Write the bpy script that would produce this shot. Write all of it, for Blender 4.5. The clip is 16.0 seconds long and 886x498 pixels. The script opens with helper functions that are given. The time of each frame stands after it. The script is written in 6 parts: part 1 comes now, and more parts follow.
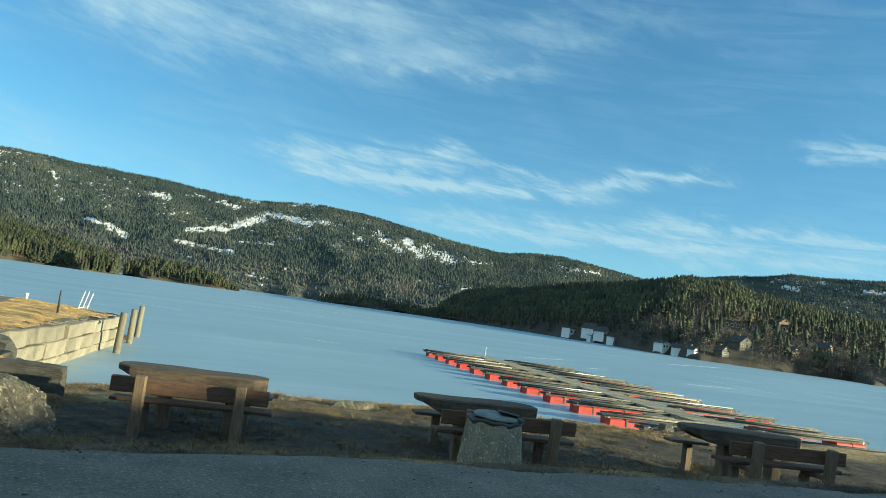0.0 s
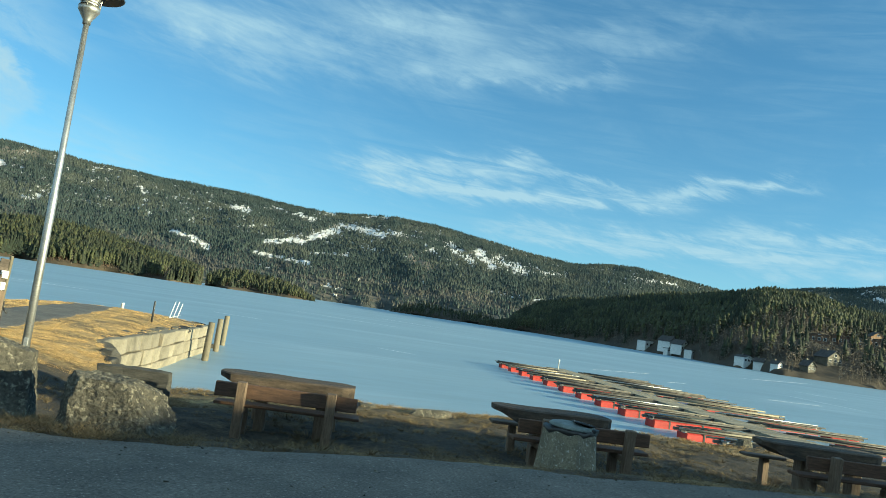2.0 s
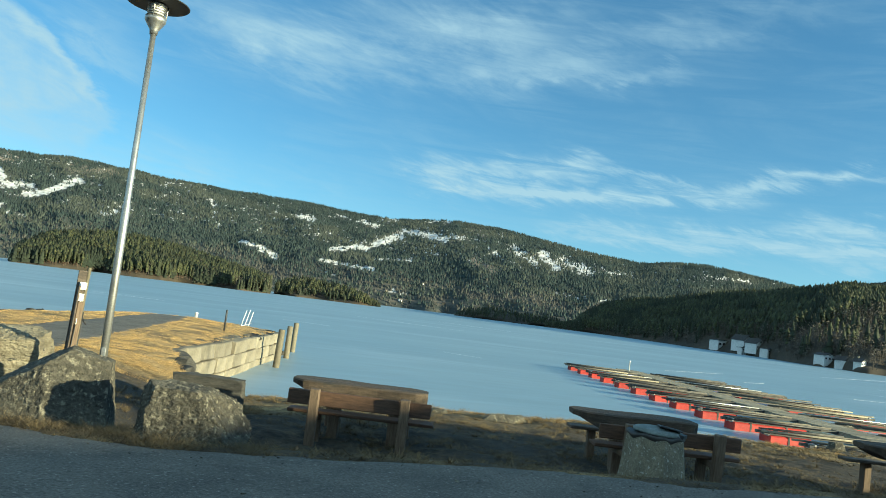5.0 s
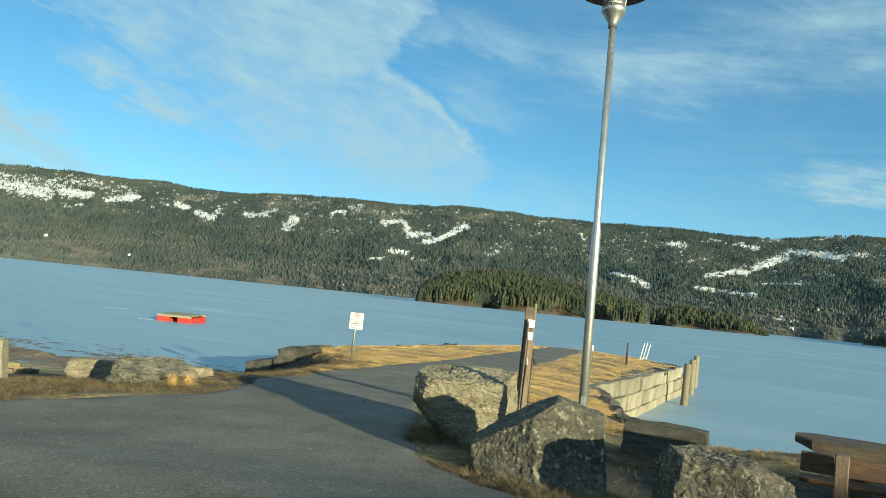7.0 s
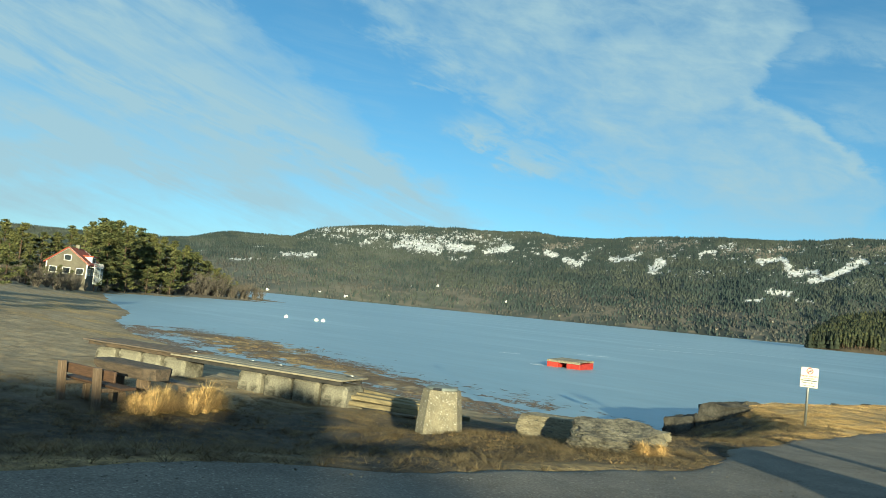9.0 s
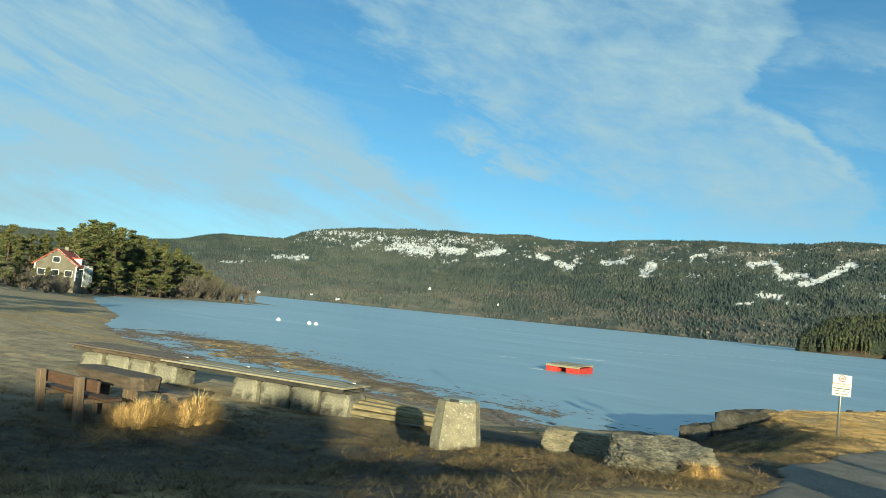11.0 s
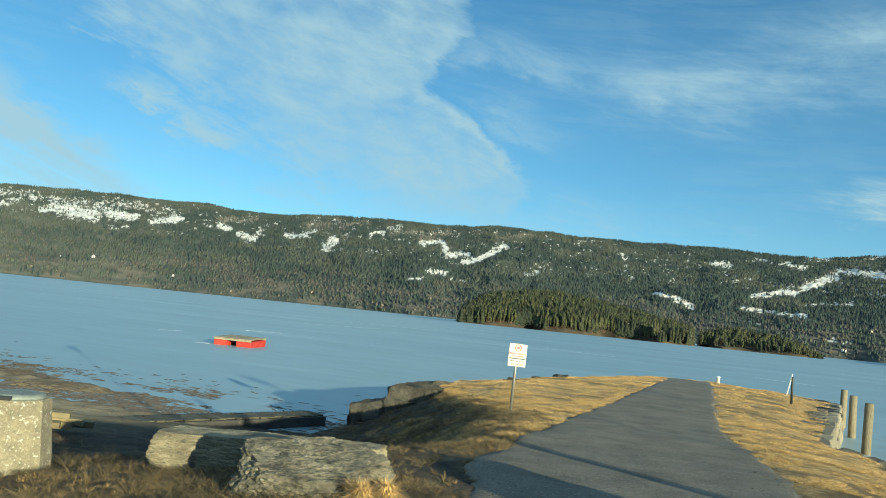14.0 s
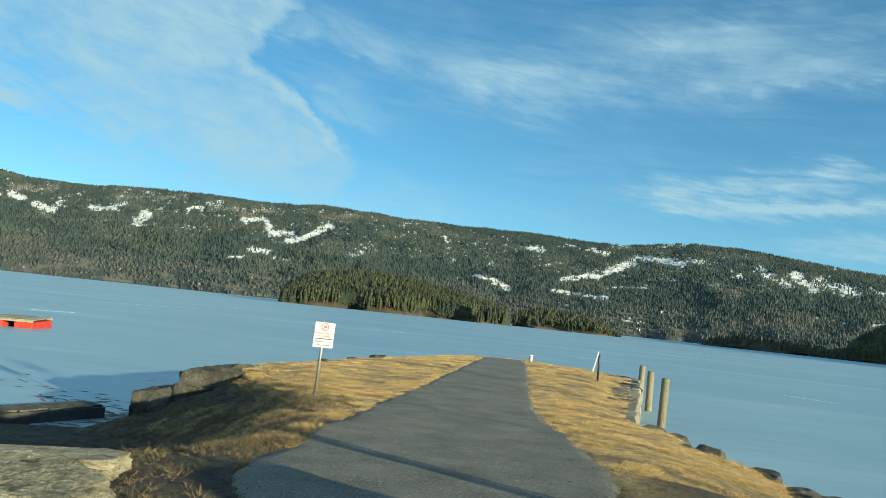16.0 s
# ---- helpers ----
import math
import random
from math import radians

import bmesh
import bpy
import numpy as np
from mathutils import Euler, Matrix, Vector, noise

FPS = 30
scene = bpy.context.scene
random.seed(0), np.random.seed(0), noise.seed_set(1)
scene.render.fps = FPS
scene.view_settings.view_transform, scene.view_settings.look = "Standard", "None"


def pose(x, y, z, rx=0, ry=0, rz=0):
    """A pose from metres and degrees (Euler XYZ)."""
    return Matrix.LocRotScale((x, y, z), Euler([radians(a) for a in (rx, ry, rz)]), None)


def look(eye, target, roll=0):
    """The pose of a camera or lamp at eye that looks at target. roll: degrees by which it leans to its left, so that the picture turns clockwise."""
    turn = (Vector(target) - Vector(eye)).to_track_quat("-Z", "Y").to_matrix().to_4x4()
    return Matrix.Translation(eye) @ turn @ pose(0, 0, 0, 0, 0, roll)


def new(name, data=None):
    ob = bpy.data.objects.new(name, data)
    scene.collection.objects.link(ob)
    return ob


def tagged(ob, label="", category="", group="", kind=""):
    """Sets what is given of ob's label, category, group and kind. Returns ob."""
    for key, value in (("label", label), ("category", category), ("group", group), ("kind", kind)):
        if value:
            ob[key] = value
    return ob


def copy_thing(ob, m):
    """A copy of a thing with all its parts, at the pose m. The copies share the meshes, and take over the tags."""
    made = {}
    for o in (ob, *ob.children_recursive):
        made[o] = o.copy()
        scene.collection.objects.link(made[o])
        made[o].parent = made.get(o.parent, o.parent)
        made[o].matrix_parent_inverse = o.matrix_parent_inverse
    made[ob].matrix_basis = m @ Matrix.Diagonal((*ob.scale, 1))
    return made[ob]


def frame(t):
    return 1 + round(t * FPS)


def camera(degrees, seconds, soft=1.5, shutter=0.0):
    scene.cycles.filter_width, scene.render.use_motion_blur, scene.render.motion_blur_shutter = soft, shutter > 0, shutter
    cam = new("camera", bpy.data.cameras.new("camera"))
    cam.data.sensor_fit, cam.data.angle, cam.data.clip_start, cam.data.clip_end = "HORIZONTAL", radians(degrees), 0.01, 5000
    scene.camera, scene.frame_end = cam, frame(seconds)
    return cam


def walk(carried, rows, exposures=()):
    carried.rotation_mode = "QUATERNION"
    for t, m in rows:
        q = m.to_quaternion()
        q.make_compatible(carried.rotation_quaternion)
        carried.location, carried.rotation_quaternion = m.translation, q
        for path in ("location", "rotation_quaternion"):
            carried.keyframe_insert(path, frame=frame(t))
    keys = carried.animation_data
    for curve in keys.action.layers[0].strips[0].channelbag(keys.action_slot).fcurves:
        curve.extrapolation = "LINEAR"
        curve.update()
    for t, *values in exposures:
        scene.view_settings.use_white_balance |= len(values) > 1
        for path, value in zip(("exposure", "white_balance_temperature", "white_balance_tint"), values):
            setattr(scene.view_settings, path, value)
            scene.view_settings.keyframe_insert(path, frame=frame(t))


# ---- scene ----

# ---- camera ----
cam = camera(62.2, 16.0, 0.8)
PATH = [
    (0, (5.986, -8.831, 1.98), (6.81, -7.017, 2.159), 8.0),
    (0.5, (5.877, -9.004, 1.988), (6.649, -7.167, 2.165), 8.1),
    (1, (5.803, -9.114, 1.992), (6.524, -7.257, 2.17), 8.2),
    (1.5, (5.75, -9.203, 1.998), (6.426, -7.33, 2.177), 8.3),
    (2, (5.682, -9.325, 2.003), (6.322, -7.439, 2.183), 8.4),
    (2.5, (5.668, -9.374, 2.006), (6.284, -7.48, 2.187), 8.3),
    (3, (5.672, -9.361, 2.004), (6.273, -7.462, 2.186), 8.3),
    (3.2, (5.671, -9.362, 1.999), (6.269, -7.462, 2.18), 8.3),
    (5.3, (5.673, -8.78, 1.961), (6.084, -6.829, 2.122), 6.7),
    (5.5, (5.604, -8.569, 1.952), (5.949, -6.605, 2.109), 6.6),
    (6, (5.357, -8.136, 1.938), (5.478, -6.145, 2.085), 6.2),
    (6.5, (4.947, -7.639, 1.907), (4.771, -5.652, 2.047), 5.9),
    (7, (4.446, -7.197, 1.88), (3.942, -5.266, 2.016), 5.7),
    (7.5, (3.824, -6.841, 1.851), (3.013, -5.019, 1.989), 5.5),
    (8, (3.25, -6.645, 1.836), (2.183, -4.96, 1.984), 5.4),
    (8.5, (2.727, -6.469, 1.83), (1.482, -4.912, 1.986), 5.3),
    (9, (2.265, -6.272, 1.827), (0.91, -4.81, 1.986), 5.5),
    (9.2, (2.12, -6.203, 1.815), (0.738, -4.767, 1.976), 5.6),
    (11.3, (1.044, -5.509, 1.783), (-0.269, -4.01, 1.957), 5.5),
    (11.5, (0.929, -5.34, 1.771), (-0.351, -3.814, 1.946), 5.5),
    (12, (0.647, -4.872, 1.75), (-0.535, -3.268, 1.928), 5.5),
    (12.5, (0.378, -4.373, 1.727), (-0.682, -2.687, 1.907), 5.6),
    (13, (0.154, -3.817, 1.709), (-0.765, -2.05, 1.891), 5.6),
    (13.5, (-0.008, -3.18, 1.687), (-0.774, -1.341, 1.87), 5.7),
    (14, (-0.112, -2.56, 1.666), (-0.718, -0.663, 1.847), 5.8),
    (14.5, (-0.154, -2.043, 1.65), (-0.611, -0.105, 1.829), 5.9),
    (15, (-0.151, -1.608, 1.643), (-0.477, 0.357, 1.82), 6.0),
    (15.5, (-0.121, -1.237, 1.636), (-0.34, 0.743, 1.813), 6.1),
    (16, (-0.099, -1.009, 1.625), (-0.239, 0.978, 1.802), 6.0),
]
walk(cam, [(t, look(eye, target, roll)) for t, eye, target, roll in PATH], exposures=((0.0, 1.41, 5150, -18), (5.5, 1.38, 5130, -18), (7.5, 1.24, 5250, -18), (9.0, 1.17, 5250, -18), (12.5, 1.16, 5200, -18), (16.0, 1.28, 5100, -19)))

# ---- light ----
SUN_AZ, SUN_EL = radians(130), radians(9.2)      # clockwise from +y
SUN_DIR = Vector((math.sin(SUN_AZ) * math.cos(SUN_EL), math.cos(SUN_AZ) * math.cos(SUN_EL), math.sin(SUN_EL)))

sun = new("sun", bpy.data.lights.new("sun", "SUN"))
sun.data.energy, sun.data.angle, sun.data.color = 5.0, radians(0.6), (1.0, 0.72, 0.43)
sun.matrix_world = look(SUN_DIR * 100, (0, 0, 0))

world = bpy.data.worlds.new("sky")
scene.world = world
world.use_nodes = True


def sky_nodes():
    nt = world.node_tree
    n, l = nt.nodes, nt.links
    n.clear()
    out, bg = n.new("ShaderNodeOutputWorld"), n.new("ShaderNodeBackground")
    sky = n.new("ShaderNodeTexSky")
    sky.sky_type, sky.sun_disc = "NISHITA", False
    sky.sun_elevation, sky.sun_rotation = radians(16), SUN_AZ
    sky.air_density, sky.dust_density, sky.ozone_density = 1.0, 0.25, 1.3
    bg.inputs["Strength"].default_value = 0.0615
    co = n.new("ShaderNodeTexCoord")
    sep = n.new("ShaderNodeSeparateXYZ")
    l.new(co.outputs["Generated"], sep.inputs[0])
    lift = n.new("ShaderNodeVectorMath")          # sky looked up slightly higher: little brightening at the horizon
    lift.operation = "ADD"
    lift.inputs[1].default_value = (0, 0, 0.06)
    l.new(co.outputs["Generated"], lift.inputs[0])
    l.new(lift.outputs[0], sky.inputs["Vector"])

    def m(op, a, b=None, c=None):
        k = n.new("ShaderNodeMath")
        k.operation = op
        for i, v in enumerate((a, b, c)):
            if v is None:
                continue
            if isinstance(v, (int, float)):
                k.inputs[i].default_value = v
            else:
                l.new(v, k.inputs[i])
        return k.outputs[0]

    x, y, z = sep.outputs
    az = m("MULTIPLY", m("ARCTAN2", x, y), 180 / math.pi)
    el = m("MULTIPLY", m("ARCSINE", z), 180 / math.pi)

    def drawn(sa, se, slant, off, detail, rough, dist, lo, hi):
        """Cloud grain in degrees of azimuth and elevation, drawn out along a slant."""
        comb = n.new("ShaderNodeCombineXYZ")
        l.new(m("MULTIPLY", az, sa), comb.inputs[0])
        l.new(m("MULTIPLY", m("SUBTRACT", el, m("MULTIPLY", az, slant)), se), comb.inputs[1])
        comb.inputs[2].default_value = off
        t = n.new("ShaderNodeTexNoise")
        t.inputs["Scale"].default_value, t.inputs["Detail"].default_value = 1.0, detail
        t.inputs["Roughness"].default_value, t.inputs["Distortion"].default_value = rough, dist
        l.new(comb.outputs[0], t.inputs["Vector"])
        return step(t.outputs["Fac"], lo, hi)

    def step(v, lo, hi, out_lo=0.0, out_hi=1.0):
        r = n.new("ShaderNodeMapRange")
        r.interpolation_type = "SMOOTHSTEP"
        for key, q in (("From Min", lo), ("From Max", hi), ("To Min", out_lo), ("To Max", out_hi)):
            r.inputs[key].default_value = q
        l.new(v, r.inputs["Value"])
        return r.outputs[0]

    puffs = drawn(0.11, 0.26, -0.15, 4.4, 8, 0.58, 0.5, 0.30, 0.70)
    billow = drawn(0.30, 0.62, -0.20, 8.1, 7, 0.62, 0.4, 0.30, 0.70)
    fibres = drawn(0.075, 0.55, -0.34, 1.3, 8, 0.60, 1.0, 0.28, 0.72)
    threads = drawn(0.10, 0.95, -0.06, 6.2, 8, 0.64, 0.9, 0.30, 0.70)
    # the outlines waver
    wa = m("ADD", az, m("ADD", m("MULTIPLY", m("SUBTRACT", puffs, 0.5), 2.2), m("MULTIPLY", m("SUBTRACT", billow, 0.5), 1.6)))
    we = m("ADD", el, m("ADD", m("MULTIPLY", m("SUBTRACT", fibres, 0.5), 1.3), m("MULTIPLY", m("SUBTRACT", billow, 0.5), 0.9)))

    def wisp(a0, e0, a1, e1, w, power):
        """A streak of cloud from one azimuth and elevation to another."""
        da, de = a1 - a0, e1 - e0
        k = 1.0 / (da * da + de * de)
        pa, pe = m("SUBTRACT", wa, a0), m("SUBTRACT", we, e0)
        t = m("MINIMUM", m("MAXIMUM", m("ADD", m("MULTIPLY", pa, da * k), m("MULTIPLY", pe, de * k)), 0.0), 1.0)
        qa, qe = m("SUBTRACT", pa, m("MULTIPLY", t, da)), m("SUBTRACT", pe, m("MULTIPLY", t, de))
        d = m("ADD", m("MULTIPLY", m("MULTIPLY", qa, qa), 0.10), m("MULTIPLY", qe, qe))
        return m("MULTIPLY", m("EXPONENT", m("MULTIPLY", d, -1.0 / (w * w))), power)

    def gather(rows):
        total = None
        for row in rows:
            k = wisp(*row)
            total = k if total is None else m("MAXIMUM", total, k)
        return total

    # the western bank lies under a slanting edge and thins out towards the hills
    under = m("SUBTRACT", m("ADD", m("MULTIPLY", m("ADD", wa, 42.6), -0.66), 9.0), we)
    west = m("MULTIPLY", step(under, -0.6, 2.6), step(el, 2.0, 7.5, 0.45, 1.0))
    west = m("MULTIPLY", west, m("ADD", m("MULTIPLY", fibres, 0.40), m("ADD", m("MULTIPLY", puffs, 0.34), m("ADD", m("MULTIPLY", billow, 0.14), 0.12))))
    west = m("ADD", west, m("MULTIPLY", gather(((-72, 14.5, -62, 14.0, 1.6, 0.30), (-58, 12.6, -46, 9.6, 1.0, 0.42), (-72, 10.2, -58, 6.9, 0.8, 0.30))), fibres))
    # the middle bank hangs from the zenith, with a scalloped edge to the east
    over = m("SUBTRACT", we, m("ADD", m("MULTIPLY", m("ADD", wa, 29.5), -0.57), 8.6))
    edge = n.new("ShaderNodeValToRGB")
    ramp = edge.color_ramp
    ramp.interpolation = "B_SPLINE"
    shape = ((7.0, -13.0), (9.0, -11.4), (11.0, -11.6), (12.8, -12.9), (15.0, -15.6), (16.3, -18.6), (17.6, -20.9), (19.4, -18.9), (21.3, -16.8), (23.5, -17.5))
    while len(ramp.elements) < len(shape):
        ramp.elements.new(0.5)
    for q, (e, v) in zip(ramp.elements, shape):
        q.position, q.color = (e - 5) / 20, ((v + 30) / 30,) * 3 + (1,)
    l.new(m("DIVIDE", m("SUBTRACT", el, 5.0), 20.0), edge.inputs["Fac"])
    east = m("SUBTRACT", m("SUBTRACT", m("MULTIPLY", edge.outputs["Color"], 30.0), 30.0), m("ADD", az, m("MULTIPLY", m("SUBTRACT", billow, 0.5), 1.5)))
    inside = m("MULTIPLY", step(over, -0.8, 2.8), step(east, -0.5, 1.1))
    inside = m("MULTIPLY", inside, step(el, 6.0, 11.0, 0.10, 1.0))
    rim = m("MULTIPLY", m("MULTIPLY", step(east, -0.5, 0.5), step(east, 3.2, 0.6)), m("MULTIPLY", step(el, 10.2, 12.5), step(el, 18.0, 15.6)))
    middle = m("MULTIPLY", inside, m("ADD", m("ADD", m("MULTIPLY", billow, 0.30), m("MULTIPLY", puffs, 0.34)), 0.20))
    middle = m("ADD", middle, m("MULTIPLY", m("MULTIPLY", rim, inside), 0.34))
    loose = gather(((-41.5, 14.0, -35.9, 11.7, 0.75, 0.75), (-45.5, 16.6, -44.2, 17.2, 0.3, 0.4), (-15.0, 20.6, -10.5, 19.6, 1.2, 0.42), (-13.4, 16.6, -12.2, 14.2, 0.9, 0.34), (-30, 8.2, -22, 8.0, 1.0, 0.25), (-20, 9.2, -12, 7.4, 0.9, 0.30)))
    loose = m("MULTIPLY", loose, m("ADD", m("MULTIPLY", billow, 0.8), 0.35))
    # thin cirrus over the eastern half
    veil = gather(((0.5, 18.6, 16, 21.8, 2.0, 0.95), (4, 17.4, 22, 20.0, 1.6, 0.70), (17, 18.8, 29, 19.4, 0.8, 0.62), (24, 22.0, 38, 23.4, 1.0, 0.40), (-7, 9.0, 2, 8.0, 1.2, 0.40), (-6, 17.0, 2, 16.4, 0.9, 0.25)))
    veil = m("MULTIPLY", veil, m("ADD", m("ADD", m("MULTIPLY", puffs, 0.62), m("MULTIPLY", billow, 0.25)), m("MULTIPLY", threads, 0.25)))
    bright = gather(((13.0, 10.9, 24, 12.4, 0.75, 0.9), (14.0, 9.7, 34, 10.9, 0.70, 1.0), (24, 12.2, 32, 11.6, 0.45, 0.6), (33, 11.1, 42.5, 12.6, 0.5, 0.75), (25, 7.4, 44, 7.5, 0.8, 0.85), (40, 9.0, 55, 8.0, 0.75, 0.85), (44, 6.8, 62, 7.2, 0.8, 0.7), (50.5, 15.2, 62, 14.0, 0.6, 0.7)))
    bright = m("MULTIPLY", bright, m("ADD", m("MULTIPLY", threads, 1.0), 0.12))
    behind = m("MULTIPLY", step(m("ABSOLUTE", m("SUBTRACT", az, 10.0)), 75.0, 110.0), m("MULTIPLY", puffs, 0.55))
    mist = m("ADD", m("MULTIPLY", m("MULTIPLY", threads, puffs), 0.14), 0.06)
    haze = m("MULTIPLY", m("EXPONENT", m("MULTIPLY", m("MAXIMUM", el, 0.0), -0.17)), 0.20)
    dens = m("ADD", m("ADD", m("MAXIMUM", west, m("MAXIMUM", middle, loose)), m("ADD", m("MULTIPLY", veil, 0.74), m("MULTIPLY", bright, 0.88))), m("ADD", m("ADD", haze, mist), behind))
    dens = m("MINIMUM", dens, 0.90)
    tint = n.new("ShaderNodeHueSaturation")
    tint.inputs["Saturation"].default_value = 1.22
    l.new(sky.outputs[0], tint.inputs["Color"])
    mix = n.new("ShaderNodeMix")
    mix.data_type = "RGBA"
    l.new(dens, mix.inputs["Factor"])
    l.new(tint.outputs[0], mix.inputs["A"])
    mix.inputs["B"].default_value = (3.75, 4.1, 4.4, 1)
    l.new(mix.outputs["Result"], bg.inputs["Color"])
    l.new(bg.outputs[0], out.inputs[0])


sky_nodes()

# ---- materials ----


def material(name, c1, c2, scale=4.0, rough=0.8, bump=0.3, fine=40.0, depth=0.01, metal=0.0, jitter=0.0, c3=None, c3_at=(0.58, 0.7), c3_scale=1.2,
             stretch=(1, 1, 1), spec=0.5, island=False, coords="Object", grit=1.0):
    """Two colours mixed at a coarse and a fine scale, a third in patches, relief from the fine grain."""
    mt = bpy.data.materials.new(name)
    mt.use_nodes = True
    nt = mt.node_tree
    n, l = nt.nodes, nt.links
    bs = n["Principled BSDF"]
    bs.inputs["Roughness"].default_value, bs.inputs["Metallic"].default_value = rough, metal
    bs.inputs["Specular IOR Level"].default_value = spec
    co = n.new("ShaderNodeTexCoord")
    mp = n.new("ShaderNodeMapping")
    mp.inputs["Scale"].default_value = stretch
    if coords == "World":
        geo = n.new("ShaderNodeNewGeometry")
        l.new(geo.outputs["Position"], mp.inputs["Vector"])
    else:
        l.new(co.outputs["Object"], mp.inputs["Vector"])

    def noise_tex(s, detail=5.0, r=0.6):
        t = n.new("ShaderNodeTexNoise")
        t.inputs["Scale"].default_value, t.inputs["Detail"].default_value, t.inputs["Roughness"].default_value = s, detail, r
        l.new(mp.outputs[0], t.inputs["Vector"])
        return t.outputs["Fac"]

    def ramp(f, lo, hi):
        r = n.new("ShaderNodeMapRange")
        r.inputs["From Min"].default_value, r.inputs["From Max"].default_value = lo, hi
        l.new(f, r.inputs["Value"])
        return r.outputs[0]

    def mixed(f, a, b, mode="MIX"):
        k = n.new("ShaderNodeMix")
        k.data_type, k.blend_type = "RGBA", mode
        if isinstance(f, float):
            k.inputs["Factor"].default_value = f
        else:
            l.new(f, k.inputs["Factor"])
        for slot, v in (("A", a), ("B", b)):
            if isinstance(v, tuple):
                k.inputs[slot].default_value = (*v, 1)
            else:
                l.new(v, k.inputs[slot])
        return k.outputs["Result"]

    grain = noise_tex(fine, 6.0, 0.65)
    base = mixed(ramp(noise_tex(scale), 0.35, 0.65), c1, c2)
    if c3:
        base = mixed(ramp(noise_tex(c3_scale, 6.0, 0.65), *c3_at), base, c3)
    dark = mixed(ramp(grain, 0.3, 0.7), (1 - 0.38 * grit,) * 3, (1 + 0.25 * grit,) * 3)
    base = mixed(0.8, base, dark, "MULTIPLY")
    if jitter:
        if island:
            rnd = n.new("ShaderNodeNewGeometry").outputs["Random Per Island"]
        else:
            rnd = n.new("ShaderNodeObjectInfo").outputs["Random"]
        v = n.new("ShaderNodeHueSaturation")
        l.new(ramp_out(n, l, rnd, 1 - jitter, 1 + jitter), v.inputs["Value"])
        l.new(base, v.inputs["Color"])
        base = v.outputs[0]
    l.new(base, bs.inputs["Base Color"])
    if bump:
        b = n.new("ShaderNodeBump")
        b.inputs["Strength"].default_value, b.inputs["Distance"].default_value = bump, depth
        l.new(grain, b.inputs["Height"])
        l.new(b.outputs[0], bs.inputs["Normal"])
    return mt


def ramp_out(n, l, f, lo, hi):
    r = n.new("ShaderNodeMapRange")
    r.inputs["To Min"].default_value, r.inputs["To Max"].default_value = lo, hi
    l.new(f, r.inputs["Value"])
    return r.outputs[0]


M_ASPHALT = material("asphalt", (0.118, 0.105, 0.087), (0.194, 0.172, 0.141), 1.3, 0.88, 1.0, 45.0, 0.012, c3=(0.34, 0.31, 0.26), c3_at=(0.58, 0.66), c3_scale=30.0, grit=2.0)
M_SOIL = material("dirt_and_dead_grass", (0.017, 0.014, 0.010), (0.076, 0.059, 0.036), 3.2, 0.95, 1.0, 16.0, 0.06, c3=(0.13, 0.097, 0.050), c3_at=(0.57, 0.69), c3_scale=1.1, grit=2.1)
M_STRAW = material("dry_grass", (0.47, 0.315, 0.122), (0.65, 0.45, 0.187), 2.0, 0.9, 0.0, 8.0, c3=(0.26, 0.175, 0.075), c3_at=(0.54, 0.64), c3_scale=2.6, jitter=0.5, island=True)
# brown grass; like the soil, darkened further to deepen the shade on the ground
M_STRAW_DARK = material("brown_shaded_grass", (0.085, 0.063, 0.033), (0.215, 0.158, 0.075), 2.0, 0.9, 0.0, 8.0, jitter=0.4, island=True)
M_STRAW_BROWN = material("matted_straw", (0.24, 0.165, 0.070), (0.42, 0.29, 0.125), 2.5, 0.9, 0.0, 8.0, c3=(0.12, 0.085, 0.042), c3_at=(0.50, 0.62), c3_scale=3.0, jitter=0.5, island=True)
M_BOULDER = material("granite_boulder", (0.048, 0.045, 0.037), (0.150, 0.135, 0.100), 2.6, 0.92, 1.0, 26.0, 0.05, c3=(0.27, 0.245, 0.18), c3_at=(0.54, 0.62), c3_scale=14.0, grit=1.9)
M_BLOCK = material("wall_stone", (0.185, 0.163, 0.118), (0.29, 0.253, 0.180), 1.6, 0.9, 0.8, 18.0, 0.02, jitter=0.25, c3=(0.22, 0.20, 0.17), c3_at=(0.55, 0.7), c3_scale=1.5)
M_WOOD = material("brown_stained_wood", (0.060, 0.033, 0.019), (0.115, 0.064, 0.037), 5.0, 0.7, 0.5, 30.0, 0.004, stretch=(1, 8, 8), jitter=0.15)
M_POST = material("weathered_post_wood", (0.125, 0.108, 0.074), (0.215, 0.185, 0.122), 5.0, 0.8, 0.6, 30.0, 0.005, stretch=(8, 8, 1), jitter=0.15)
M_SLAB = material("grey_weathered_slab", (0.075, 0.060, 0.048), (0.16, 0.125, 0.095), 3.0, 0.85, 0.9, 20.0, 0.012, stretch=(1, 5, 5))
M_GREYWOOD = material("grey_dock_wood", (0.20, 0.175, 0.13), (0.33, 0.29, 0.20), 3.0, 0.85, 0.6, 25.0, 0.006, jitter=0.25, stretch=(2, 2, 2))
M_AGG = material("exposed_aggregate_concrete", (0.19, 0.168, 0.12), (0.29, 0.255, 0.175), 6.0, 0.9, 1.0, 60.0, 0.014, c3=(0.56, 0.53, 0.46), c3_at=(0.585, 0.625), c3_scale=26.0, grit=1.4)
M_CONC = material("rough_concrete", (0.17, 0.158, 0.122), (0.27, 0.25, 0.19), 2.0, 0.9, 0.7, 25.0, 0.01, c3=(0.050, 0.045, 0.034), c3_at=(0.47, 0.60), c3_scale=1.6, grit=1.3)
